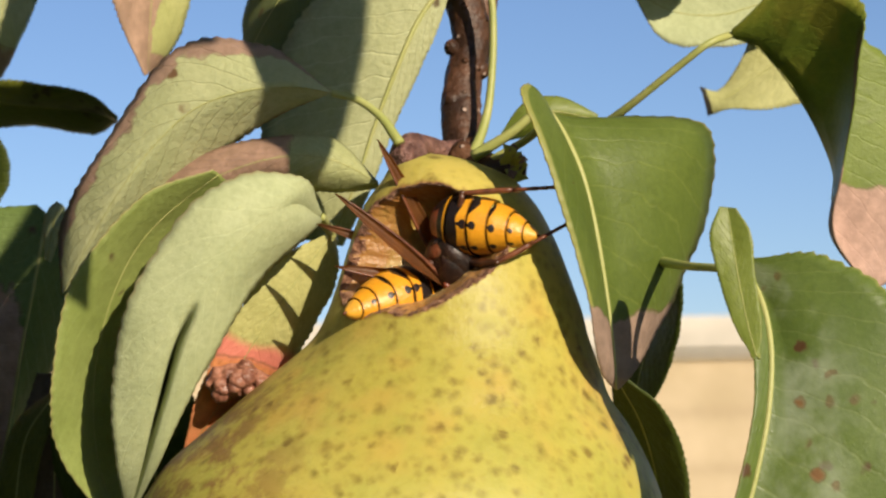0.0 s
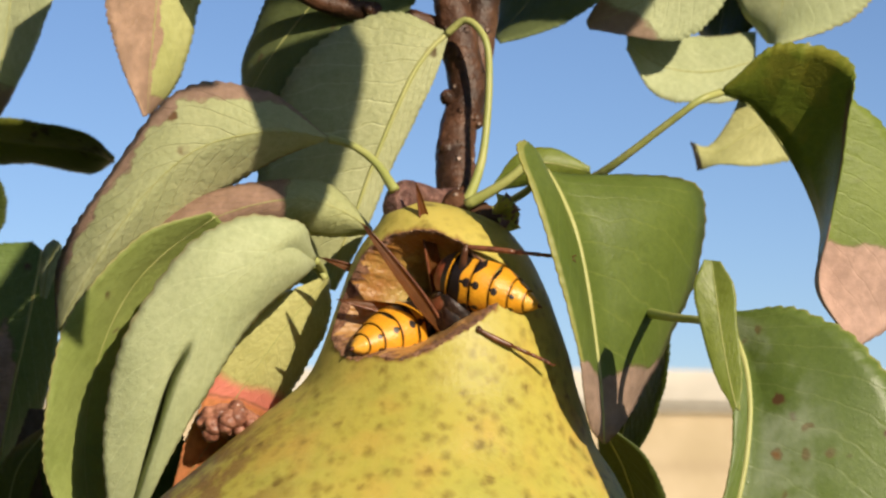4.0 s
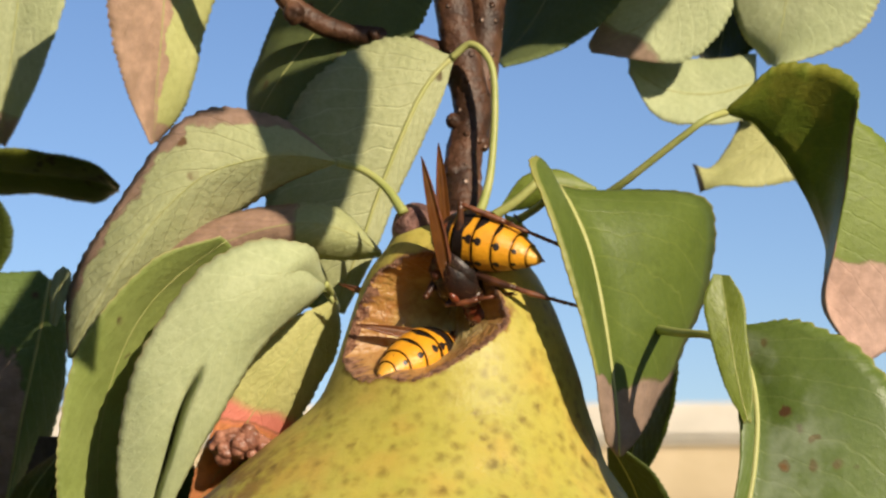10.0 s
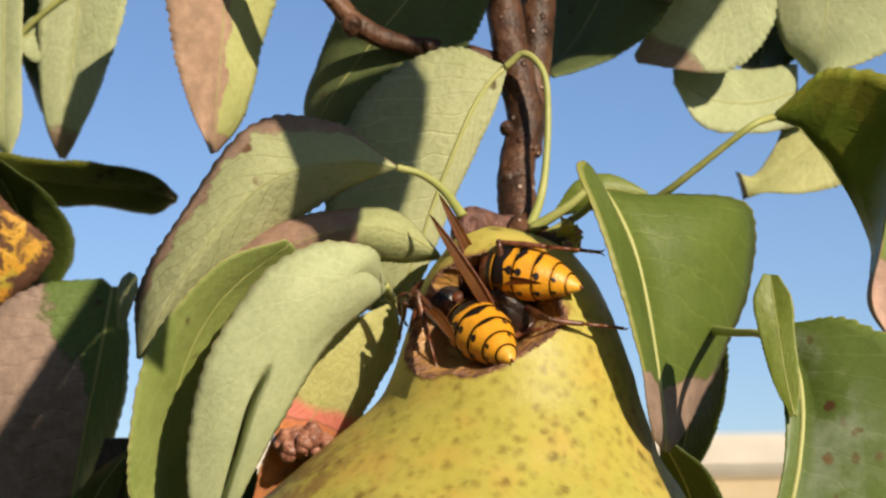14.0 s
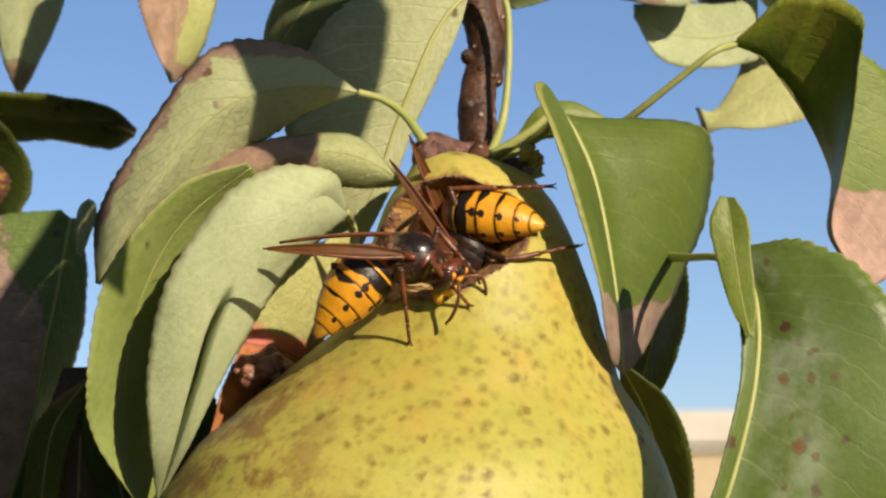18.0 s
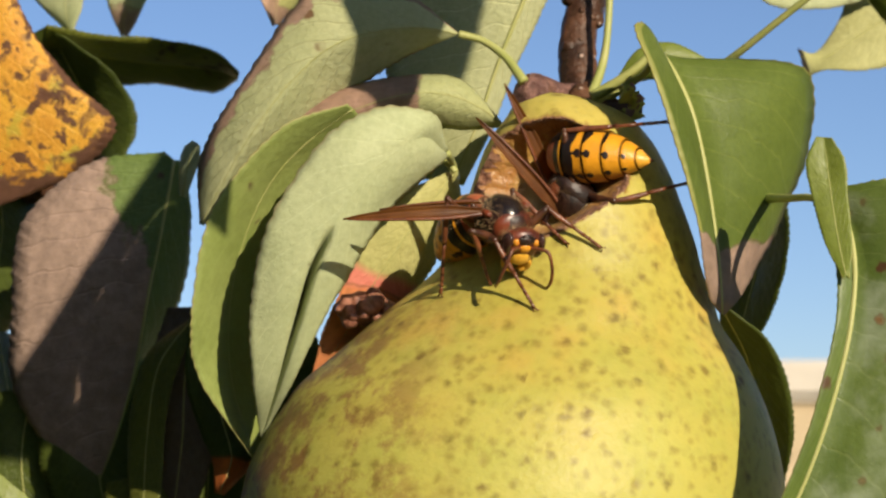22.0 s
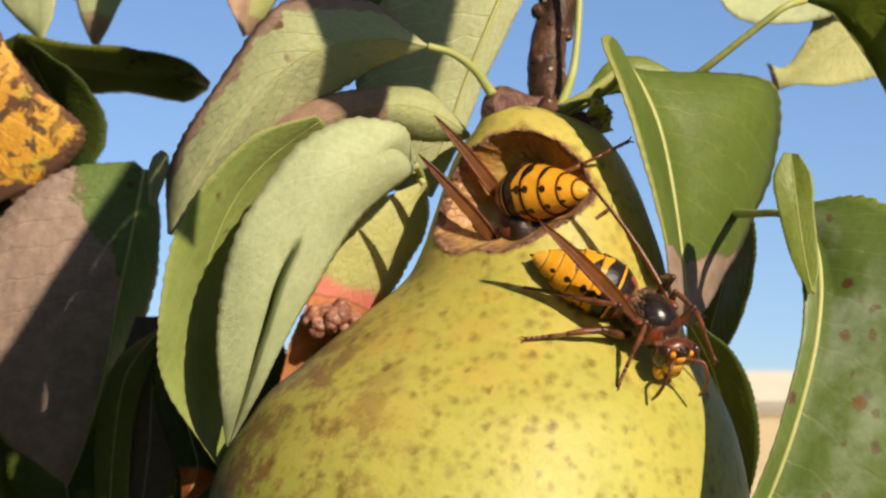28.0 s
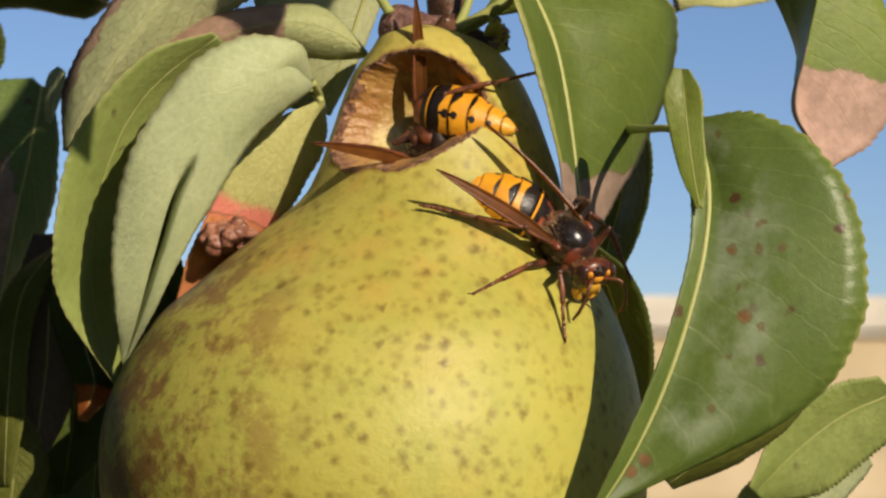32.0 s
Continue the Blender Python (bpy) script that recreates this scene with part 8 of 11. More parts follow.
    walk(EATER["legs"][5], [
        (0, pose(-0.00200, -0.00190, -0.00200, 9.5, -63.2, 72.8)),
        (1, pose(-0.00200, -0.00190, -0.00200, 9.5, -63.2, 72.8)),
        (2, pose(-0.00200, -0.00190, -0.00200, 9.5, -63.2, 72.8)),
        (3, pose(-0.00200, -0.00190, -0.00200, 9.5, -63.2, 72.8)),
        (5.5, pose(-0.00200, -0.00190, -0.00200, 9.5, -63.2, 72.8)),
        (6, pose(-0.00200, -0.00190, -0.00200, 9.5, -63.2, 72.8)),
        (7, pose(-0.00200, -0.00190, -0.00200, 9.5, -63.2, 72.8)),
        (8, pose(-0.00200, -0.00190, -0.00200, 9.5, -63.2, 72.8)),
        (9, pose(-0.00200, -0.00190, -0.00200, 9.5, -63.2, 72.8)),
        (10, pose(-0.00200, -0.00190, -0.00200, 9.5, -63.2, 72.8)),
        (11, pose(-0.00200, -0.00190, -0.00200, 9.5, -63.2, 72.8)),
        (12, pose(-0.00200, -0.00190, -0.00200, 9.5, -63.2, 72.8)),
        (13, pose(-0.00200, -0.00190, -0.00200, 9.5, -63.2, 72.8)),
        (14, pose(-0.00200, -0.00190, -0.00200, 9.5, -63.2, 72.8)),
        (14.5, pose(-0.00200, -0.00190, -0.00200, 9.5, -63.2, 72.8)),
        (16.5, pose(-0.00200, -0.00190, -0.00200, 9.5, -63.2, 72.8)),
        (17, pose(-0.00200, -0.00190, -0.00200, 9.5, -63.2, 72.8)),
        (18, pose(-0.00200, -0.00190, -0.00200, 9.5, -63.2, 72.8)),
        (19, pose(-0.00200, -0.00190, -0.00200, 9.5, -63.2, 72.8)),
        (20, pose(-0.00200, -0.00190, -0.00200, 9.5, -63.2, 72.8)),
        (21, pose(-0.00200, -0.00190, -0.00200, 9.5, -63.2, 72.8)),
        (22, pose(-0.00200, -0.00190, -0.00200, 9.5, -63.2, 72.8)),
        (23, pose(-0.00200, -0.00190, -0.00200, 9.5, -63.2, 72.8)),
        (24, pose(-0.00200, -0.00190, -0.00200, 9.5, -63.2, 72.8)),
        (25, pose(-0.00200, -0.00190, -0.00200, 9.5, -63.2, 72.8)),
        (25.5, pose(-0.00200, -0.00190, -0.00200, 9.5, -63.2, 72.8)),
        (27.5, pose(-0.00200, -0.00190, -0.00200, 9.5, -63.2, 72.8)),
        (28, pose(-0.00200, -0.00190, -0.00200, 9.5, -63.2, 72.8)),
        (28.35, pose(-0.00200, -0.00190, -0.00200, 9.5, -63.2, 72.8)),
        (28.7, pose(-0.00200, -0.00190, -0.00200, 9.5, -63.2, 72.8)),
        (29, pose(-0.00200, -0.00190, -0.00200, 9.5, -63.2, 72.8)),
        (30, pose(-0.00200, -0.00190, -0.00200, 9.5, -63.2, 72.8)),
        (30.5, pose(-0.00200, -0.00190, -0.00200, 9.5, -63.2, 72.8)),
        (30.75, pose(-0.00200, -0.00190, -0.00200, 9.5, -63.2, 72.8)),
        (31, pose(-0.00200, -0.00190, -0.00200, 9.5, -63.2, 72.8)),
        (31.5, pose(-0.00200, -0.00190, -0.00200, 9.5, -63.2, 72.8)),
        (32, pose(-0.00200, -0.00190, -0.00200, 9.5, -63.2, 72.8)),
    ])
    walk(EATER["shins"][0], [
        (0, pose(0.00520, 0.00000, 0.00000, 0.0, -23.2, -180.0)),
        (1, pose(0.00520, 0.00000, 0.00000, -0.0, -23.2, -180.0)),
        (2, pose(0.00520, 0.00000, 0.00000, -0.0, -23.2, -180.0)),
        (3, pose(0.00520, 0.00000, 0.00000, -0.0, -23.2, -180.0)),
        (5.5, pose(0.00520, 0.00000, 0.00000, 0.0, -23.2, -180.0)),
        (6, pose(0.00520, 0.00000, 0.00000, 0.0, -23.2, 180.0)),
        (7, pose(0.00520, 0.00000, 0.00000, 0.0, -23.2, -180.0)),
        (8, pose(0.00520, 0.00000, 0.00000, 0.0, -23.2, -180.0)),
        (9, pose(0.00520, 0.00000, 0.00000, 0.0, -23.2, -180.0)),
        (10, pose(0.00520, 0.00000, 0.00000, 0.0, -23.2, 180.0)),
        (11, pose(0.00520, 0.00000, 0.00000, 0.0, -23.2, -180.0)),
        (12, pose(0.00520, 0.00000, 0.00000, 0.0, -23.2, 180.0)),
        (13, pose(0.00520, 0.00000, 0.00000, 0.0, -23.2, -180.0)),
        (14, pose(0.00520, 0.00000, 0.00000, 0.0, -23.2, 180.0)),
        (14.5, pose(0.00520, 0.00000, 0.00000, 0.0, -23.2, 180.0)),
        (16.5, pose(0.00520, 0.00000, 0.00000, 0.0, -23.2, 180.0)),
        (17, pose(0.00520, 0.00000, 0.00000, 0.0, -23.2, 180.0)),
        (18, pose(0.00520, 0.00000, 0.00000, 0.0, -23.2, 180.0)),
        (19, pose(0.00520, 0.00000, 0.00000, 0.0, -23.2, 180.0)),
        (20, pose(0.00520, 0.00000, 0.00000, 0.0, -23.2, 180.0)),
        (21, pose(0.00520, 0.00000, 0.00000, 0.0, -23.2, 180.0)),
        (22, pose(0.00520, 0.00000, 0.00000, 0.0, -23.2, 180.0)),
        (23, pose(0.00520, 0.00000, 0.00000, 0.0, -23.2, 180.0)),
        (24, pose(0.00520, 0.00000, 0.00000, 0.0, -23.2, 180.0)),
        (25, pose(0.00520, 0.00000, 0.00000, 0.0, -23.2, 180.0)),
        (25.5, pose(0.00520, 0.00000, 0.00000, 0.0, -23.2, 180.0)),
        (27.5, pose(0.00520, 0.00000, 0.00000, 0.0, -23.2, 180.0)),
        (28, pose(0.00520, 0.00000, 0.00000, 0.0, -23.2, 180.0)),
        (28.35, pose(0.00520, 0.00000, 0.00000, 0.0, -23.2, 180.0)),
        (28.7, pose(0.00520, 0.00000, 0.00000, 0.0, -23.2, 180.0)),
        (29, pose(0.00520, 0.00000, 0.00000, 0.0, -23.2, 180.0)),
        (30, pose(0.00520, 0.00000, 0.00000, 0.0, -23.2, 180.0)),
        (30.5, pose(0.00520, 0.00000, 0.00000, 0.0, -23.2, 180.0)),
        (30.75, pose(0.00520, 0.00000, 0.00000, -0.0, -23.2, -180.0)),
        (31, pose(0.00520, 0.00000, 0.00000, 0.0, -23.2, 180.0)),
        (31.5, pose(0.00520, 0.00000, 0.00000, 0.0, -23.2, 180.0)),
        (32, pose(0.00520, 0.00000, 0.00000, 0.0, -23.2, 180.0)),
    ])
    walk(EATER["shins"][1], [
        (0, pose(0.00560, 0.00000, 0.00000, 0.0, 61.3, -0.0)),
        (1, pose(0.00560, 0.00000, 0.00000, 1.0, 47.0, 1.1)),
        (2, pose(0.00560, 0.00000, 0.00000, 0.7, 16.6, 0.5)),
        (2.5, pose(0.00560, 0.00000, 0.00000, -6.5, 24.6, -41.5)),
        (3, pose(0.00560, 0.00000, 0.00000, -18.0, 25.9, -86.0)),
        (5.5, pose(0.00560, 0.00000, 0.00000, -6.0, 29.5, -61.1)),
        (6, pose(0.00560, 0.00000, 0.00000, -16.1, 24.6, -82.6)),
        (7, pose(0.00560, 0.00000, 0.00000, -19.6, 18.7, -91.3)),
        (8, pose(0.00560, 0.00000, 0.00000, -22.7, -5.7, -96.1)),
        (8.5, pose(0.00560, 0.00000, 0.00000, -17.8, 1.2, -56.4)),
        (9, pose(0.00560, 0.00000, 0.00000, -9.6, 3.3, -16.3)),
        (10, pose(0.00560, 0.00000, 0.00000, -9.5, 6.5, -15.3)),
        (11, pose(0.00560, 0.00000, 0.00000, -11.3, 14.8, -33.7)),
        (12, pose(0.00560, 0.00000, 0.00000, -10.1, 10.6, -28.8)),
        (13, pose(0.00560, 0.00000, 0.00000, -9.4, 11.6, -25.1)),
        (14, pose(0.00560, 0.00000, 0.00000, -14.5, 14.8, -59.4)),
        (14.5, pose(0.00560, 0.00000, 0.00000, -15.7, 18.0, -64.1)),
        (16.5, pose(0.00560, 0.00000, 0.00000, -19.9, 25.8, -78.0)),
        (17, pose(0.00560, 0.00000, 0.00000, -19.3, 24.2, -76.6)),
        (18, pose(0.00560, 0.00000, 0.00000, -18.5, 31.0, -74.4)),
        (19, pose(0.00560, 0.00000, 0.00000, -12.9, 30.1, -63.9)),
        (20, pose(0.00560, 0.00000, 0.00000, -15.8, 29.3, -69.7)),
        (21, pose(0.00560, 0.00000, 0.00000, -17.9, 33.1, -74.0)),
        (22, pose(0.00560, 0.00000, 0.00000, -10.6, 31.2, -61.1)),
        (23, pose(0.00560, 0.00000, 0.00000, -10.9, 33.2, -61.7)),
        (24, pose(0.00560, 0.00000, 0.00000, -12.0, 37.7, -63.6)),
        (25, pose(0.00560, 0.00000, 0.00000, -5.6, 34.0, -53.4)),
        (25.5, pose(0.00560, 0.00000, 0.00000, -2.3, 31.4, -47.4)),
        (27.5, pose(0.00560, 0.00000, 0.00000, -29.0, 58.9, -93.3)),
        (28, pose(0.00560, 0.00000, 0.00000, -9.7, 67.2, -71.3)),
        (28.18, pose(0.00560, 0.00000, 0.00000, 57.2, 36.7, -2.1)),
        (28.35, pose(0.00560, 0.00000, 0.00000, 69.3, -9.6, 13.6)),
        (28.7, pose(0.00560, 0.00000, 0.00000, 69.1, -5.8, 15.5)),
        (29, pose(0.00560, 0.00000, 0.00000, 69.1, -2.9, 16.3)),
        (30, pose(0.00560, 0.00000, 0.00000, 69.1, -2.7, 16.4)),
        (30.5, pose(0.00560, 0.00000, 0.00000, 69.1, -2.2, 16.4)),
        (30.75, pose(0.00560, 0.00000, 0.00000, 68.8, 11.9, 11.6)),
        (30.83, pose(0.00560, 0.00000, 0.00000, 44.4, -19.2, 41.0)),
        (30.92, pose(0.00560, 0.00000, 0.00000, 2.5, -29.0, 86.6)),
        (31, pose(0.00560, 0.00000, 0.00000, -33.8, -9.2, 126.7)),
        (31.25, pose(0.00560, 0.00000, 0.00000, -15.2, -12.7, 86.9)),
        (31.5, pose(0.00560, 0.00000, 0.00000, 1.2, -3.8, 48.2)),
        (32, pose(0.00560, 0.00000, 0.00000, -3.1, 33.1, 103.9)),
    ])
    walk(EATER["shins"][2], [
        (0, pose(0.00740, 0.00000, 0.00000, -87.9, 79.2, 0.0)),
        (1, pose(0.00740, 0.00000, 0.00000, -86.7, 72.9, 1.2)),
        (2, pose(0.00740, 0.00000, 0.00000, -86.6, 53.2, 1.5)),
        (3, pose(0.00740, 0.00000, 0.00000, -91.7, 82.9, -3.2)),
        (5.5, pose(0.00740, 0.00000, 0.00000, 92.6, 87.5, -178.9)),
        (6, pose(0.00740, 0.00000, 0.00000, 95.7, 78.4, -175.7)),
        (7, pose(0.00740, 0.00000, 0.00000, 95.9, 74.3, -175.4)),
        (8, pose(0.00740, 0.00000, 0.00000, 97.1, 72.5, -174.2)),
        (9, pose(0.00740, 0.00000, 0.00000, 98.6, 79.5, -172.6)),
        (10, pose(0.00740, 0.00000, 0.00000, 98.1, 67.1, -172.9)),
        (11, pose(0.00740, 0.00000, 0.00000, 107.6, 86.1, -163.0)),
        (12, pose(0.00740, 0.00000, 0.00000, 94.8, 67.8, -175.8)),
        (13, pose(0.00740, 0.00000, 0.00000, 95.9, 75.0, -174.6)),
        (14, pose(0.00740, 0.00000, 0.00000, 88.9, 73.4, 178.1)),
        (14.5, pose(0.00740, 0.00000, 0.00000, 88.2, 74.9, 177.3)),
        (16.5, pose(0.00740, 0.00000, 0.00000, 89.2, 71.0, 178.4)),
        (17, pose(0.00740, 0.00000, 0.00000, 90.7, 66.5, -180.0)),
        (18, pose(0.00740, 0.00000, 0.00000, 89.6, 69.7, 178.9)),
        (19, pose(0.00740, 0.00000, 0.00000, 76.8, 82.6, 165.9)),
        (20, pose(0.00740, 0.00000, 0.00000, 50.3, 86.7, 139.3)),
        (21, pose(0.00740, 0.00000, 0.00000, 72.1, 83.6, 161.3)),
        (22, pose(0.00740, 0.00000, 0.00000, 64.2, 85.1, 153.3)),
        (23, pose(0.00740, 0.00000, 0.00000, 52.6, 86.2, 141.7)),
        (24, pose(0.00740, 0.00000, 0.00000, -101.4, 85.3, -12.6)),
        (25, pose(0.00740, 0.00000, 0.00000, -97.8, 84.1, -9.0)),
        (25.5, pose(0.00740, 0.00000, 0.00000, -90.7, 78.2, -1.8)),
        (27.5, pose(0.00740, 0.00000, 0.00000, -79.5, 77.6, 9.7)),
        (28, pose(0.00740, 0.00000, 0.00000, -82.6, 49.0, 7.3)),
        (28.35, pose(0.00740, 0.00000, 0.00000, -86.2, 14.2, -2.0)),
        (28.7, pose(0.00740, 0.00000, 0.00000, -87.5, 11.6, -8.6)),
        (29, pose(0.00740, 0.00000, 0.00000, -87.7, 10.7, -9.7)),
        (30, pose(0.00740, 0.00000, 0.00000, -87.7, 10.7, -9.6)),
        (30.5, pose(0.00740, 0.00000, 0.00000, -87.6, 10.8, -9.5)),
        (30.75, pose(0.00740, 0.00000, 0.00000, -87.6, 11.0, -9.2)),
        (31, pose(0.00740, 0.00000, 0.00000, -109.1, 41.1, -39.8)),
        (31.5, pose(0.00740, 0.00000, 0.00000, -129.6, 25.1, -75.6)),
        (32, pose(0.00740, 0.00000, 0.00000, -125.8, 36.2, -69.2)),
    ])
    walk(EATER["shins"][3], [
        (0, pose(0.00520, 0.00000, 0.00000, 0.0, -23.2, -180.0)),
        (1, pose(0.00520, 0.00000, 0.00000, 0.0, -23.2, -180.0)),
        (2, pose(0.00520, 0.00000, 0.00000, 0.0, -23.2, -180.0)),
        (3, pose(0.00520, 0.00000, 0.00000, 0.0, -23.2, 180.0)),
        (5.5, pose(0.00520, 0.00000, 0.00000, -0.0, -23.2, -180.0)),
        (6, pose(0.00520, 0.00000, 0.00000, -0.0, -23.2, -180.0)),
        (7, pose(0.00520, 0.00000, 0.00000, -0.0, -23.2, -180.0)),
        (8, pose(0.00520, 0.00000, 0.00000, -0.0, -23.2, -180.0)),
        (9, pose(0.00520, 0.00000, 0.00000, -0.0, -23.2, -180.0)),
        (10, pose(0.00520, 0.00000, 0.00000, -0.0, -23.2, -180.0)),
        (11, pose(0.00520, 0.00000, 0.00000, -0.0, -23.2, -180.0)),
        (12, pose(0.00520, 0.00000, 0.00000, -0.0, -23.2, -180.0)),
        (13, pose(0.00520, 0.00000, 0.00000, -0.0, -23.2, -180.0)),
        (14, pose(0.00520, 0.00000, 0.00000, -0.0, -23.2, -180.0)),
        (14.5, pose(0.00520, 0.00000, 0.00000, 0.0, -23.2, -180.0)),
        (16.5, pose(0.00520, 0.00000, 0.00000, 0.0, -23.2, 180.0)),
        (17, pose(0.00520, 0.00000, 0.00000, 0.0, -23.2, 180.0)),
        (18, pose(0.00520, 0.00000, 0.00000, -0.0, -23.2, -180.0)),
        (19, pose(0.00520, 0.00000, 0.00000, -0.0, -23.2, -180.0)),
        (20, pose(0.00520, 0.00000, 0.00000, 0.0, -23.2, 180.0)),
        (21, pose(0.00520, 0.00000, 0.00000, 0.0, -23.2, 180.0)),
        (22, pose(0.00520, 0.00000, 0.00000, 0.0, -23.2, 180.0)),
        (23, pose(0.00520, 0.00000, 0.00000, -0.0, -23.2, -180.0)),
        (24, pose(0.00520, 0.00000, 0.00000, -0.0, -23.2, -180.0)),
        (25, pose(0.00520, 0.00000, 0.00000, 0.0, -23.2, 180.0)),
        (25.5, pose(0.00520, 0.00000, 0.00000, -0.0, -23.2, -180.0)),
        (27.5, pose(0.00520, 0.00000, 0.00000, 0.0, -23.2, -180.0)),
        (28, pose(0.00520, 0.00000, 0.00000, -0.0, -23.2, -180.0)),
        (28.35, pose(0.00520, 0.00000, 0.00000, 0.0, -23.2, -180.0)),
        (28.7, pose(0.00520, 0.00000, 0.00000, -0.0, -23.2, -180.0)),
        (29, pose(0.00520, 0.00000, 0.00000, 0.0, -23.2, 180.0)),
        (30, pose(0.00520, 0.00000, 0.00000, 0.0, -23.2, -180.0)),
        (30.5, pose(0.00520, 0.00000, 0.00000, 0.0, -23.2, -180.0)),
        (30.75, pose(0.00520, 0.00000, 0.00000, 0.0, -23.2, -180.0)),
        (31, pose(0.00520, 0.00000, 0.00000, 0.0, -23.2, -180.0)),
        (31.5, pose(0.00520, 0.00000, 0.00000, 0.0, -23.2, -180.0)),
        (32, pose(0.00520, 0.00000, 0.00000, -0.0, -23.2, -180.0)),
    ])
    walk(EATER["shins"][4], [
        (0, pose(0.00560, 0.00000, 0.00000, 0.0, -25.3, 180.0)),
        (1, pose(0.00560, 0.00000, 0.00000, -0.0, -25.3, -180.0)),
        (2, pose(0.00560, 0.00000, 0.00000, 0.0, -25.3, 180.0)),
        (3, pose(0.00560, 0.00000, 0.00000, 0.0, -25.3, 180.0)),
        (5.5, pose(0.00560, 0.00000, 0.00000, -0.0, -25.3, -180.0)),
        (6, pose(0.00560, 0.00000, 0.00000, -0.0, -25.3, -180.0)),
        (7, pose(0.00560, 0.00000, 0.00000, -0.0, -25.3, -180.0)),
        (8, pose(0.00560, 0.00000, 0.00000, -0.0, -25.3, -180.0)),
        (9, pose(0.00560, 0.00000, 0.00000, -0.0, -25.3, -180.0)),
        (10, pose(0.00560, 0.00000, 0.00000, -0.0, -25.3, -180.0)),
        (11, pose(0.00560, 0.00000, 0.00000, -0.0, -25.3, -180.0)),
        (12, pose(0.00560, 0.00000, 0.00000, -0.0, -25.3, -180.0)),
        (13, pose(0.00560, 0.00000, 0.00000, -0.0, -25.3, -180.0)),
        (14, pose(0.00560, 0.00000, 0.00000, -0.0, -25.3, -180.0)),
        (14.5, pose(0.00560, 0.00000, 0.00000, -0.0, -25.3, -180.0)),
        (16.5, pose(0.00560, 0.00000, 0.00000, -0.0, -25.3, -180.0)),
        (17, pose(0.00560, 0.00000, 0.00000, -0.0, -25.3, -180.0)),
        (18, pose(0.00560, 0.00000, 0.00000, -0.0, -25.3, -180.0)),
        (19, pose(0.00560, 0.00000, 0.00000, -0.0, -25.3, -180.0)),
        (20, pose(0.00560, 0.00000, 0.00000, -0.0, -25.3, -180.0)),
        (21, pose(0.00560, 0.00000, 0.00000, -0.0, -25.3, -180.0)),
        (22, pose(0.00560, 0.00000, 0.00000, -0.0, -25.3, -180.0)),
        (23, pose(0.00560, 0.00000, 0.00000, -0.0, -25.3, -180.0)),
        (24, pose(0.00560, 0.00000, 0.00000, -0.0, -25.3, -180.0)),
        (25, pose(0.00560, 0.00000, 0.00000, -0.0, -25.3, -180.0)),
        (25.5, pose(0.00560, 0.00000, 0.00000, -0.0, -25.3, -180.0)),
        (27.5, pose(0.00560, 0.00000, 0.00000, -0.0, -25.3, -180.0)),
        (28, pose(0.00560, 0.00000, 0.00000, -0.0, -25.3, -180.0)),
        (28.35, pose(0.00560, 0.00000, 0.00000, -0.0, -25.3, -180.0)),
        (28.7, pose(0.00560, 0.00000, 0.00000, -0.0, -25.3, -180.0)),
        (29, pose(0.00560, 0.00000, 0.00000, -0.0, -25.3, -180.0)),
        (30, pose(0.00560, 0.00000, 0.00000, -0.0, -25.3, -180.0)),
        (30.5, pose(0.00560, 0.00000, 0.00000, -0.0, -25.3, -180.0)),
        (30.75, pose(0.00560, 0.00000, 0.00000, -0.0, -25.3, -180.0)),
        (31, pose(0.00560, 0.00000, 0.00000, -0.0, -25.3, -180.0)),
        (31.5, pose(0.00560, 0.00000, 0.00000, -0.0, -25.3, -180.0)),
        (32, pose(0.00560, 0.00000, 0.00000, -0.0, -25.3, -180.0)),
    ])
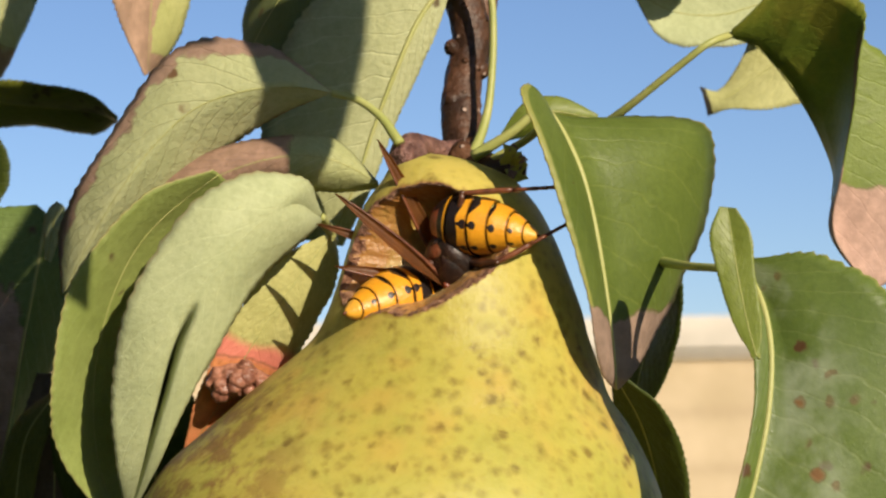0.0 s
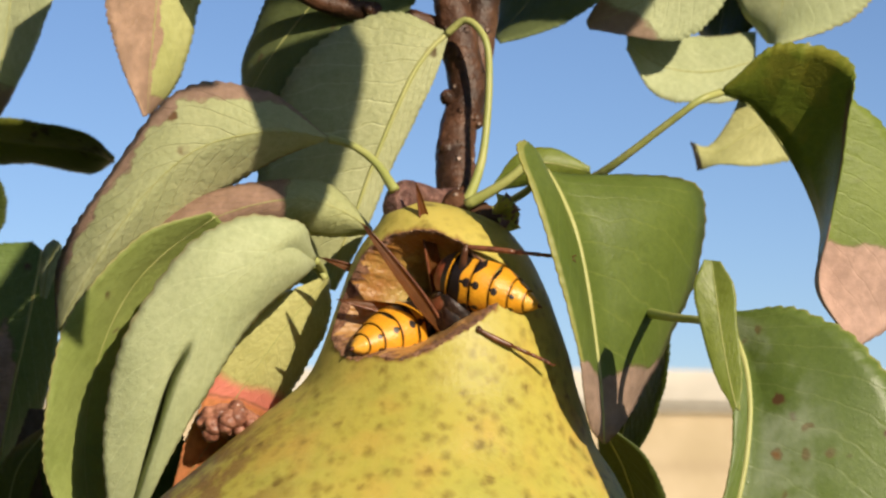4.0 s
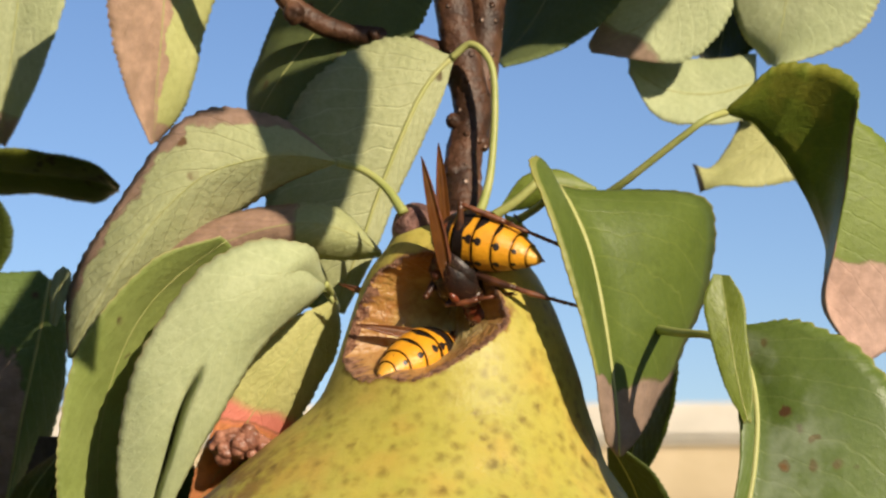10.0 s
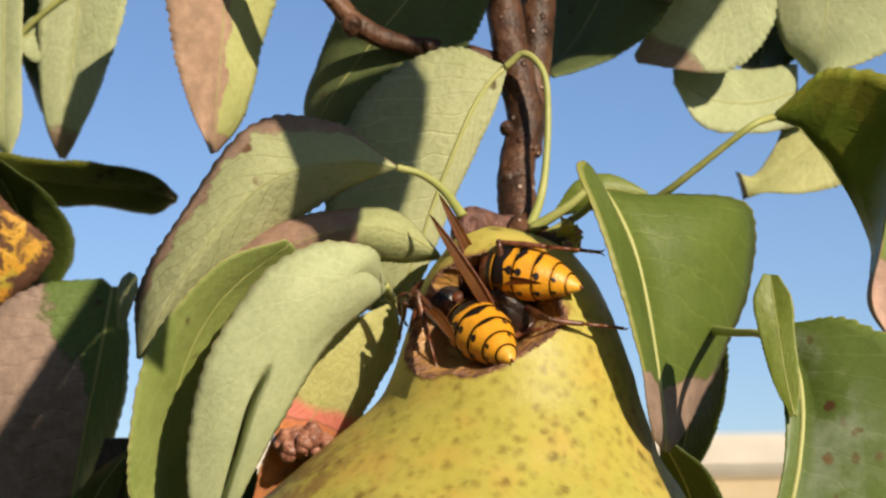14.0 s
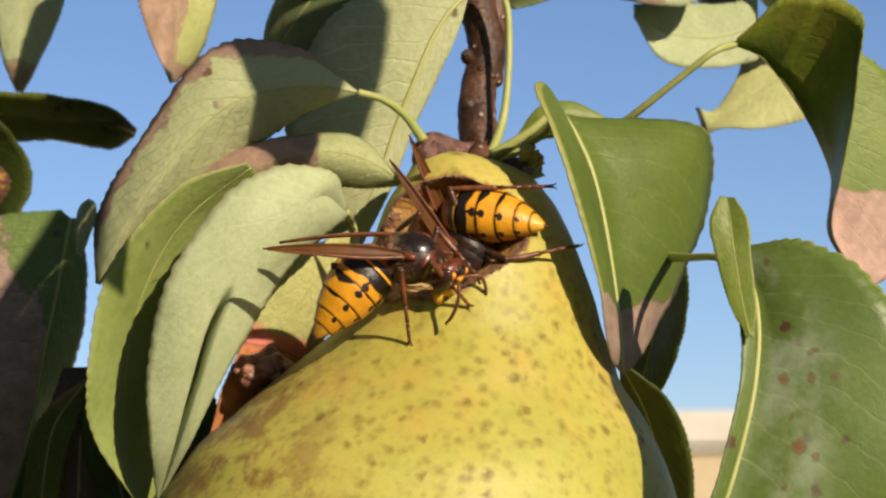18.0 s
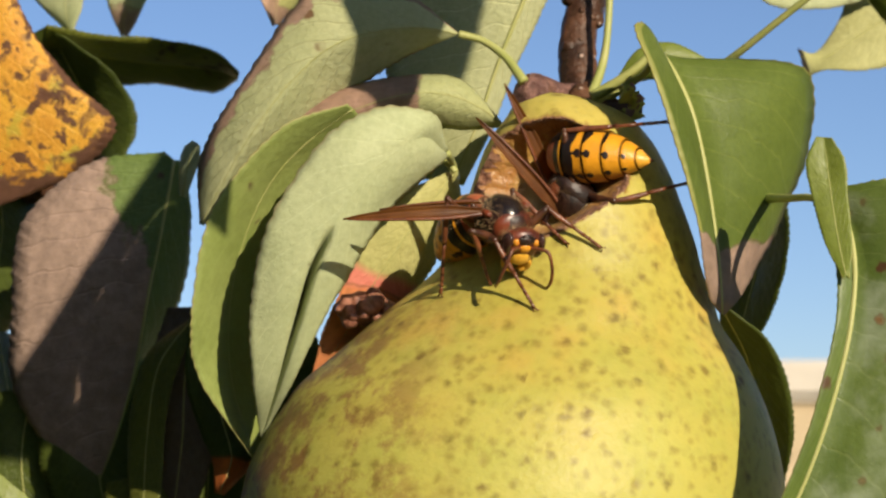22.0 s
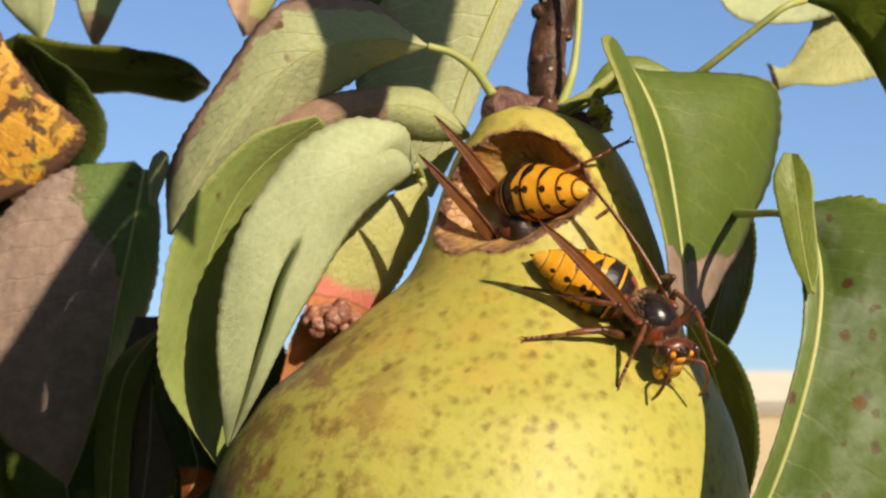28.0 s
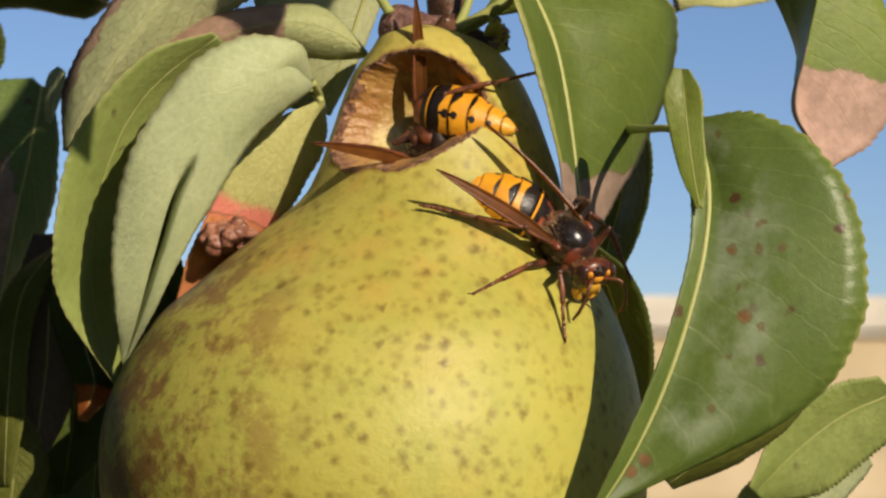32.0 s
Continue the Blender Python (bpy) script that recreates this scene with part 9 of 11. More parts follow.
    walk(EATER["shins"][5], [
        (0, pose(0.00740, 0.00000, 0.00000, 0.0, -16.0, -180.0)),
        (1, pose(0.00740, 0.00000, 0.00000, 0.0, -16.0, 180.0)),
        (2, pose(0.00740, 0.00000, 0.00000, -0.0, -16.0, -180.0)),
        (3, pose(0.00740, 0.00000, 0.00000, 0.0, -16.0, 180.0)),
        (5.5, pose(0.00740, 0.00000, 0.00000, 0.0, -16.0, 180.0)),
        (6, pose(0.00740, 0.00000, 0.00000, 0.0, -16.0, 180.0)),
        (7, pose(0.00740, 0.00000, 0.00000, 0.0, -16.0, -180.0)),
        (8, pose(0.00740, 0.00000, 0.00000, 0.0, -16.0, -180.0)),
        (9, pose(0.00740, 0.00000, 0.00000, 0.0, -16.0, 180.0)),
        (10, pose(0.00740, 0.00000, 0.00000, -0.0, -16.0, -180.0)),
        (11, pose(0.00740, 0.00000, 0.00000, -0.0, -16.0, -180.0)),
        (12, pose(0.00740, 0.00000, 0.00000, -0.0, -16.0, -180.0)),
        (13, pose(0.00740, 0.00000, 0.00000, -0.0, -16.0, -180.0)),
        (14, pose(0.00740, 0.00000, 0.00000, 0.0, -16.0, 180.0)),
        (14.5, pose(0.00740, 0.00000, 0.00000, 0.0, -16.0, 180.0)),
        (16.5, pose(0.00740, 0.00000, 0.00000, 0.0, -16.0, 180.0)),
        (17, pose(0.00740, 0.00000, 0.00000, -0.0, -16.0, -180.0)),
        (18, pose(0.00740, 0.00000, 0.00000, -0.0, -16.0, -180.0)),
        (19, pose(0.00740, 0.00000, 0.00000, 0.0, -16.0, -180.0)),
        (20, pose(0.00740, 0.00000, 0.00000, 0.0, -16.0, -180.0)),
        (21, pose(0.00740, 0.00000, 0.00000, -0.0, -16.0, -180.0)),
        (22, pose(0.00740, 0.00000, 0.00000, 0.0, -16.0, 180.0)),
        (23, pose(0.00740, 0.00000, 0.00000, -0.0, -16.0, -180.0)),
        (24, pose(0.00740, 0.00000, 0.00000, -0.0, -16.0, -180.0)),
        (25, pose(0.00740, 0.00000, 0.00000, -0.0, -16.0, -180.0)),
        (25.5, pose(0.00740, 0.00000, 0.00000, -0.0, -16.0, -180.0)),
        (27.5, pose(0.00740, 0.00000, 0.00000, 0.0, -16.0, -180.0)),
        (28, pose(0.00740, 0.00000, 0.00000, 0.0, -16.0, 180.0)),
        (28.35, pose(0.00740, 0.00000, 0.00000, -0.0, -16.0, -180.0)),
        (28.7, pose(0.00740, 0.00000, 0.00000, -0.0, -16.0, -180.0)),
        (29, pose(0.00740, 0.00000, 0.00000, 0.0, -16.0, -180.0)),
        (30, pose(0.00740, 0.00000, 0.00000, 0.0, -16.0, 180.0)),
        (30.5, pose(0.00740, 0.00000, 0.00000, -0.0, -16.0, -180.0)),
        (30.75, pose(0.00740, 0.00000, 0.00000, 0.0, -16.0, 180.0)),
        (31, pose(0.00740, 0.00000, 0.00000, 0.0, -16.0, 180.0)),
        (31.5, pose(0.00740, 0.00000, 0.00000, 0.0, -16.0, 180.0)),
        (32, pose(0.00740, 0.00000, 0.00000, 0.0, -16.0, 180.0)),
    ])
    walk(WALKER["thing"], [
        (0, pose(0.01306, -0.00147, 1.50159, 36.1, 3.7, 37.6)),
        (1, pose(0.01400, -0.00136, 1.50081, 36.1, 3.7, 37.6)),
        (2, pose(0.01456, -0.00126, 1.50012, 36.1, 3.7, 37.6)),
        (3, pose(0.01385, -0.00076, 1.50224, 36.1, 3.7, 37.6)),
        (5.5, pose(0.01493, -0.00027, 1.50328, 36.1, 3.7, 37.6)),
        (6, pose(0.01475, 0.00062, 1.50235, 36.1, 3.7, 37.6)),
        (7, pose(0.01520, 0.00095, 1.50201, 36.1, 3.7, 37.6)),
        (8, pose(0.01472, 0.00053, 1.50303, 36.1, 3.7, 37.6)),
        (9, pose(0.01504, 0.00077, 1.50184, 36.1, 3.7, 37.6)),
        (10, pose(0.01532, 0.00051, 1.50280, 36.1, 3.7, 37.6)),
        (11, pose(0.01639, 0.00065, 1.50313, 36.1, 3.7, 37.6)),
        (12, pose(0.01761, 0.00054, 1.50435, 36.1, 3.7, 37.6)),
        (13, pose(0.01374, 0.00293, 1.50753, 14.7, -13.2, 68.9)),
        (14, pose(0.00471, -0.00364, 1.50853, -41.1, -27.1, 123.9)),
        (14.5, pose(0.00341, -0.00338, 1.50734, -41.1, -27.1, 123.9)),
        (15.2, pose(0.00420, -0.00969, 1.50429, 15.7, -19.1, 67.9)),
        (15.8, pose(0.00564, -0.01580, 1.50466, 41.3, -3.4, 25.0)),
        (16.5, pose(0.00597, -0.01724, 1.50375, 34.4, 14.3, -16.7)),
        (17, pose(0.00550, -0.01686, 1.50408, 37.2, 10.6, -13.4)),
        (18, pose(0.00447, -0.01647, 1.50285, 36.7, 14.0, -16.3)),
        (19, pose(0.00332, -0.01635, 1.50007, 11.0, 33.7, -63.1)),
        (20, pose(0.00307, -0.01627, 1.49967, 17.0, 27.5, -53.2)),
        (21, pose(0.00285, -0.01616, 1.49939, 17.9, 27.0, -51.6)),
        (22, pose(0.00326, -0.01632, 1.50004, 16.4, 27.8, -54.2)),
        (23, pose(0.00095, -0.01283, 1.50275, 18.8, 23.8, -50.4)),
        (24, pose(0.00868, -0.01962, 1.49832, 35.0, 28.2, -30.4)),
        (25, pose(0.01516, -0.02019, 1.49854, 49.4, 15.9, -9.8)),
        (25.5, pose(0.01809, -0.02003, 1.49658, 49.1, 19.0, -9.5)),
        (26.5, pose(0.02165, -0.01938, 1.49311, 52.6, 32.8, -15.9)),
        (27.5, pose(0.02479, -0.02066, 1.48927, 39.6, 44.4, -35.1)),
        (28, pose(0.02644, -0.01964, 1.48837, 39.6, 44.4, -35.1)),
        (29, pose(0.03095, -0.01260, 1.48940, 39.7, 43.0, -35.4)),
        (30, pose(0.03087, -0.01334, 1.48863, 41.9, 42.7, -33.1)),
        (31, pose(0.02987, -0.01455, 1.48968, 41.9, 42.7, -33.1)),
        (32, pose(0.02975, -0.01552, 1.48840, 41.9, 42.7, -33.1)),
    ])
    walk(WALKER["abdomen"], [
        (0, pose(-0.00360, -0.00000, -0.00040, -10.9, -6.1, 11.4)),
        (1, pose(-0.00360, -0.00000, -0.00040, -10.5, -4.6, 10.5)),
        (2, pose(-0.00360, -0.00000, -0.00040, -9.8, -2.1, 9.0)),
        (3, pose(-0.00360, -0.00000, -0.00040, -13.3, -5.9, 15.4)),
        (5.5, pose(-0.00360, -0.00000, -0.00040, -13.9, -3.8, 16.0)),
        (6, pose(-0.00360, -0.00000, -0.00040, -16.0, -2.9, 19.3)),
        (7, pose(-0.00360, 0.00000, -0.00040, -18.5, -1.8, 23.4)),
        (8, pose(-0.00360, 0.00000, -0.00040, -16.3, -3.5, 19.9)),
        (9, pose(-0.00360, -0.00000, -0.00040, -16.9, -3.4, 21.1)),
        (10, pose(-0.00360, -0.00000, -0.00040, -16.0, -4.6, 19.8)),
        (11, pose(-0.00360, 0.00000, -0.00040, -17.2, -2.0, 21.1)),
        (12, pose(-0.00360, -0.00000, -0.00040, -17.5, -1.1, 21.4)),
        (13, pose(-0.00360, 0.00000, -0.00040, -9.6, 0.7, 6.7)),
        (14, pose(-0.00360, -0.00000, -0.00040, 6.9, 5.6, -4.0)),
        (14.5, pose(-0.00360, -0.00000, -0.00040, 6.7, 8.2, -2.2)),
        (15.2, pose(-0.00360, 0.00000, -0.00040, -11.8, -22.0, 30.6)),
        (15.8, pose(-0.00360, -0.00000, -0.00040, -15.5, -34.5, 52.0)),
        (16.5, pose(-0.00360, -0.00000, -0.00040, -2.1, -46.8, 87.9)),
        (17, pose(-0.00360, -0.00000, -0.00040, -5.6, -44.2, 71.5)),
        (18, pose(-0.00360, -0.00000, -0.00040, 8.6, -32.9, 57.5)),
        (19, pose(-0.00360, 0.00000, -0.00040, 38.2, -50.6, 22.0)),
        (20, pose(-0.00360, 0.00000, -0.00040, 36.8, -40.6, 12.4)),
        (21, pose(-0.00360, -0.00000, -0.00040, 36.6, -40.6, 11.1)),
        (22, pose(-0.00360, 0.00000, -0.00040, 37.0, -40.7, 13.3)),
        (23, pose(-0.00360, 0.00000, -0.00040, 36.7, -37.9, 8.9)),
        (24, pose(-0.00360, -0.00000, -0.00040, 11.1, -37.2, 41.9)),
        (25, pose(-0.00360, -0.00000, -0.00040, -6.8, -7.1, 30.7)),
        (25.5, pose(-0.00360, 0.00000, -0.00040, -7.1, -0.8, 24.9)),
        (26.5, pose(-0.00360, 0.00000, -0.00040, -0.8, 2.0, 26.3)),
        (27.5, pose(-0.00360, -0.00000, -0.00040, 10.4, 17.2, 34.9)),
        (28, pose(-0.00360, -0.00000, -0.00040, 10.4, 17.2, 34.9)),
        (29, pose(-0.00360, -0.00000, -0.00040, 10.8, 18.4, 34.3)),
        (30, pose(-0.00360, -0.00000, -0.00040, 9.8, 18.1, 32.5)),
        (31, pose(-0.00360, -0.00000, -0.00040, 9.8, 18.1, 32.5)),
        (32, pose(-0.00360, -0.00000, -0.00040, 9.8, 18.1, 32.5)),
    ])
    walk(WALKER["head"], [
        (0, pose(0.00430, 0.00000, -0.00010, -0.0, 16.3, -0.0)),
        (1, pose(0.00430, 0.00000, -0.00010, -0.0, 16.3, -0.0)),
        (2, pose(0.00430, 0.00000, -0.00010, -0.0, 16.3, -0.0)),
        (3, pose(0.00430, 0.00000, -0.00010, -0.0, 16.3, -0.0)),
        (5.5, pose(0.00430, 0.00000, -0.00010, -0.0, 16.3, -0.0)),
        (6, pose(0.00430, 0.00000, -0.00010, -0.0, 16.3, -0.0)),
        (7, pose(0.00430, 0.00000, -0.00010, -0.0, 16.3, -0.0)),
        (8, pose(0.00430, 0.00000, -0.00010, -0.0, 16.3, -0.0)),
        (9, pose(0.00430, 0.00000, -0.00010, -0.0, 16.3, -0.0)),
        (10, pose(0.00430, 0.00000, -0.00010, -0.0, 16.3, -0.0)),
        (11, pose(0.00430, 0.00000, -0.00010, -0.0, 16.3, -0.0)),
        (12, pose(0.00430, 0.00000, -0.00010, -0.0, 16.3, -0.0)),
        (13, pose(0.00430, 0.00000, -0.00010, -0.0, 15.6, 0.0)),
        (14, pose(0.00430, 0.00000, -0.00010, 0.0, 18.7, 0.0)),
        (14.5, pose(0.00430, 0.00000, -0.00010, 0.0, 18.7, 0.0)),
        (15.2, pose(0.00430, 0.00000, -0.00010, -0.0, 16.3, -0.0)),
        (15.8, pose(0.00430, 0.00000, -0.00010, 0.0, 18.2, 0.0)),
        (16.5, pose(0.00430, 0.00000, -0.00010, -13.4, 25.4, -24.6)),
        (17, pose(0.00430, 0.00000, -0.00010, -11.6, 23.9, -23.0)),
        (18, pose(0.00430, 0.00000, -0.00010, -10.7, 25.7, -21.8)),
        (19, pose(0.00430, 0.00000, -0.00010, 0.1, 14.0, 0.1)),
        (20, pose(0.00430, 0.00000, -0.00010, -3.4, 15.8, -5.3)),
        (21, pose(0.00430, 0.00000, -0.00010, -2.2, 12.7, -3.4)),
        (22, pose(0.00430, 0.00000, -0.00010, -10.0, 26.4, -17.0)),
        (23, pose(0.00430, 0.00000, -0.00010, -13.1, -0.2, -17.0)),
        (24, pose(0.00430, 0.00000, -0.00010, -4.1, 11.4, -6.9)),
        (25, pose(0.00430, 0.00000, -0.00010, -12.1, 11.2, -21.2)),
        (25.5, pose(0.00430, 0.00000, -0.00010, -12.8, 11.7, -22.1)),
        (26.5, pose(0.00430, 0.00000, -0.00010, -14.9, 5.9, -20.3)),
        (27.5, pose(0.00430, 0.00000, -0.00010, -13.8, 7.4, -14.7)),
        (28, pose(0.00430, 0.00000, -0.00010, -15.7, 9.3, -17.4)),
        (29, pose(0.00430, 0.00000, -0.00010, -4.5, 10.5, -4.9)),
        (30, pose(0.00430, 0.00000, -0.00010, -7.8, 14.0, -8.9)),
        (31, pose(0.00430, 0.00000, -0.00010, -16.8, 3.5, -17.1)),
        (32, pose(0.00430, 0.00000, -0.00010, -15.7, 6.8, -16.7)),
    ])
    walk(WALKER["wings"][0], [
        (0, pose(0.00060, 0.00270, 0.00190, 54.9, -4.2, -31.0)),
        (1, pose(0.00060, 0.00270, 0.00190, 54.9, -4.2, -31.0)),
        (2, pose(0.00060, 0.00270, 0.00190, 54.9, -4.2, -31.0)),
        (3, pose(0.00060, 0.00270, 0.00190, 54.9, -4.2, -31.0)),
        (5.5, pose(0.00060, 0.00270, 0.00190, 54.9, -4.2, -31.0)),
        (6, pose(0.00060, 0.00270, 0.00190, 54.9, -4.2, -31.0)),
        (7, pose(0.00060, 0.00270, 0.00190, 54.9, -4.2, -31.0)),
        (8, pose(0.00060, 0.00270, 0.00190, 54.9, -4.2, -31.0)),
        (9, pose(0.00060, 0.00270, 0.00190, 54.9, -4.2, -31.0)),
        (10, pose(0.00060, 0.00270, 0.00190, 54.9, -4.2, -31.0)),
        (11, pose(0.00060, 0.00270, 0.00190, 54.9, -4.2, -31.0)),
        (12, pose(0.00060, 0.00270, 0.00190, 54.9, -4.2, -31.0)),
        (13, pose(0.00060, 0.00270, 0.00190, 64.6, 11.5, -11.3)),
        (14, pose(0.00060, 0.00270, 0.00190, 19.1, 13.4, -12.2)),
        (14.5, pose(0.00060, 0.00270, 0.00190, 19.1, 13.4, -12.2)),
        (15.2, pose(0.00060, 0.00270, 0.00190, 56.5, 11.9, -11.4)),
        (15.8, pose(0.00060, 0.00270, 0.00190, 45.5, 13.1, -12.0)),
        (16.15, pose(0.00060, 0.00270, 0.00190, 10.6, 26.5, -8.8)),
        (16.5, pose(0.00060, 0.00270, 0.00190, -29.0, 38.9, -15.6)),
        (17, pose(0.00060, 0.00270, 0.00190, -23.3, -6.8, 24.9)),
        (18, pose(0.00060, 0.00270, 0.00190, -23.7, -1.3, 25.4)),
        (19, pose(0.00060, 0.00270, 0.00190, -20.2, 6.6, 65.4)),
        (20, pose(0.00060, 0.00270, 0.00190, -16.9, 3.5, 58.6)),
        (21, pose(0.00060, 0.00270, 0.00190, -16.9, -0.7, 59.1)),
        (22, pose(0.00060, 0.00270, 0.00190, -16.8, -2.7, 62.2)),
        (23, pose(0.00060, 0.00270, 0.00190, -15.0, -12.6, 62.7)),
        (24, pose(0.00060, 0.00270, 0.00190, -31.1, 21.2, 14.2)),
        (25, pose(0.00060, 0.00270, 0.00190, -36.7, 6.8, 9.5)),
        (25.5, pose(0.00060, 0.00270, 0.00190, -37.2, 10.1, 6.4)),
        (26.5, pose(0.00060, 0.00270, 0.00190, 19.6, 17.2, 6.4)),
        (27, pose(0.00060, 0.00270, 0.00190, -15.1, 20.4, 8.2)),
        (27.5, pose(0.00060, 0.00270, 0.00190, -50.5, 24.0, 7.6)),
        (28, pose(0.00060, 0.00270, 0.00190, -51.8, 25.6, 4.4)),
        (29, pose(0.00060, 0.00270, 0.00190, -48.0, 28.0, 14.0)),
        (30, pose(0.00060, 0.00270, 0.00190, -49.0, 27.4, 12.2)),
        (31, pose(0.00060, 0.00270, 0.00190, -45.8, 22.8, 19.6)),
        (32, pose(0.00060, 0.00270, 0.00190, -47.3, 25.1, 16.0)),
    ])
    walk(WALKER["wings"][1], [
        (0, pose(0.00060, -0.00270, 0.00190, 52.9, -5.0, -18.5)),
        (1, pose(0.00060, -0.00270, 0.00190, 52.9, -5.0, -18.5)),
        (2, pose(0.00060, -0.00270, 0.00190, 52.9, -5.0, -18.5)),
        (3, pose(0.00060, -0.00270, 0.00190, 52.9, -5.0, -18.5)),
        (5.5, pose(0.00060, -0.00270, 0.00190, 52.9, -5.0, -18.5)),
        (6, pose(0.00060, -0.00270, 0.00190, 52.9, -5.0, -18.5)),
        (7, pose(0.00060, -0.00270, 0.00190, 52.9, -5.0, -18.5)),
        (8, pose(0.00060, -0.00270, 0.00190, 52.9, -5.0, -18.5)),
        (9, pose(0.00060, -0.00270, 0.00190, 52.9, -5.0, -18.5)),
        (10, pose(0.00060, -0.00270, 0.00190, 52.9, -5.0, -18.5)),
        (11, pose(0.00060, -0.00270, 0.00190, 52.9, -5.0, -18.5)),
        (12, pose(0.00060, -0.00270, 0.00190, 52.9, -5.0, -18.5)),
        (13, pose(0.00060, -0.00270, 0.00190, 44.8, 11.5, 11.3)),
        (14, pose(0.00060, -0.00270, 0.00190, -18.0, 13.4, 12.2)),
        (14.5, pose(0.00060, -0.00270, 0.00190, -18.0, 13.4, 12.2)),
        (15.2, pose(0.00060, -0.00270, 0.00190, 34.7, 11.9, 11.4)),
        (15.8, pose(0.00060, -0.00270, 0.00190, 42.9, 13.1, 12.0)),
        (16.5, pose(0.00060, -0.00270, 0.00190, 47.2, -7.9, 35.3)),
        (17, pose(0.00060, -0.00270, 0.00190, 45.9, -1.4, 21.8)),
        (18, pose(0.00060, -0.00270, 0.00190, 44.7, 4.5, 22.2)),
        (19, pose(0.00060, -0.00270, 0.00190, 47.8, 9.2, 64.9)),
        (20, pose(0.00060, -0.00270, 0.00190, 51.5, 5.9, 58.2)),
        (21, pose(0.00060, -0.00270, 0.00190, 51.9, 1.1, 59.0)),
        (22, pose(0.00060, -0.00270, 0.00190, 52.2, -1.7, 62.4)),
        (23, pose(0.00060, -0.00270, 0.00190, 55.3, -13.4, 63.7)),
        (24, pose(0.00060, -0.00270, 0.00190, 40.2, 15.8, 41.8)),
        (25, pose(0.00060, -0.00270, 0.00190, 10.2, 6.2, 25.5)),
        (25.5, pose(0.00060, -0.00270, 0.00190, 9.6, 7.8, 24.1)),
        (26.5, pose(0.00060, -0.00270, 0.00190, 23.7, 18.3, 24.4)),
        (27.5, pose(0.00060, -0.00270, 0.00190, 22.7, 32.9, 27.4)),
        (28, pose(0.00060, -0.00270, 0.00190, 22.0, 34.3, 25.1)),
        (29, pose(0.00060, -0.00270, 0.00190, 25.5, 26.7, 36.8)),
        (30, pose(0.00060, -0.00270, 0.00190, 23.1, 30.3, 29.5)),
        (31, pose(0.00060, -0.00270, 0.00190, 25.5, 21.7, 40.7)),
        (32, pose(0.00060, -0.00270, 0.00190, 24.3, 26.7, 34.4)),
    ])
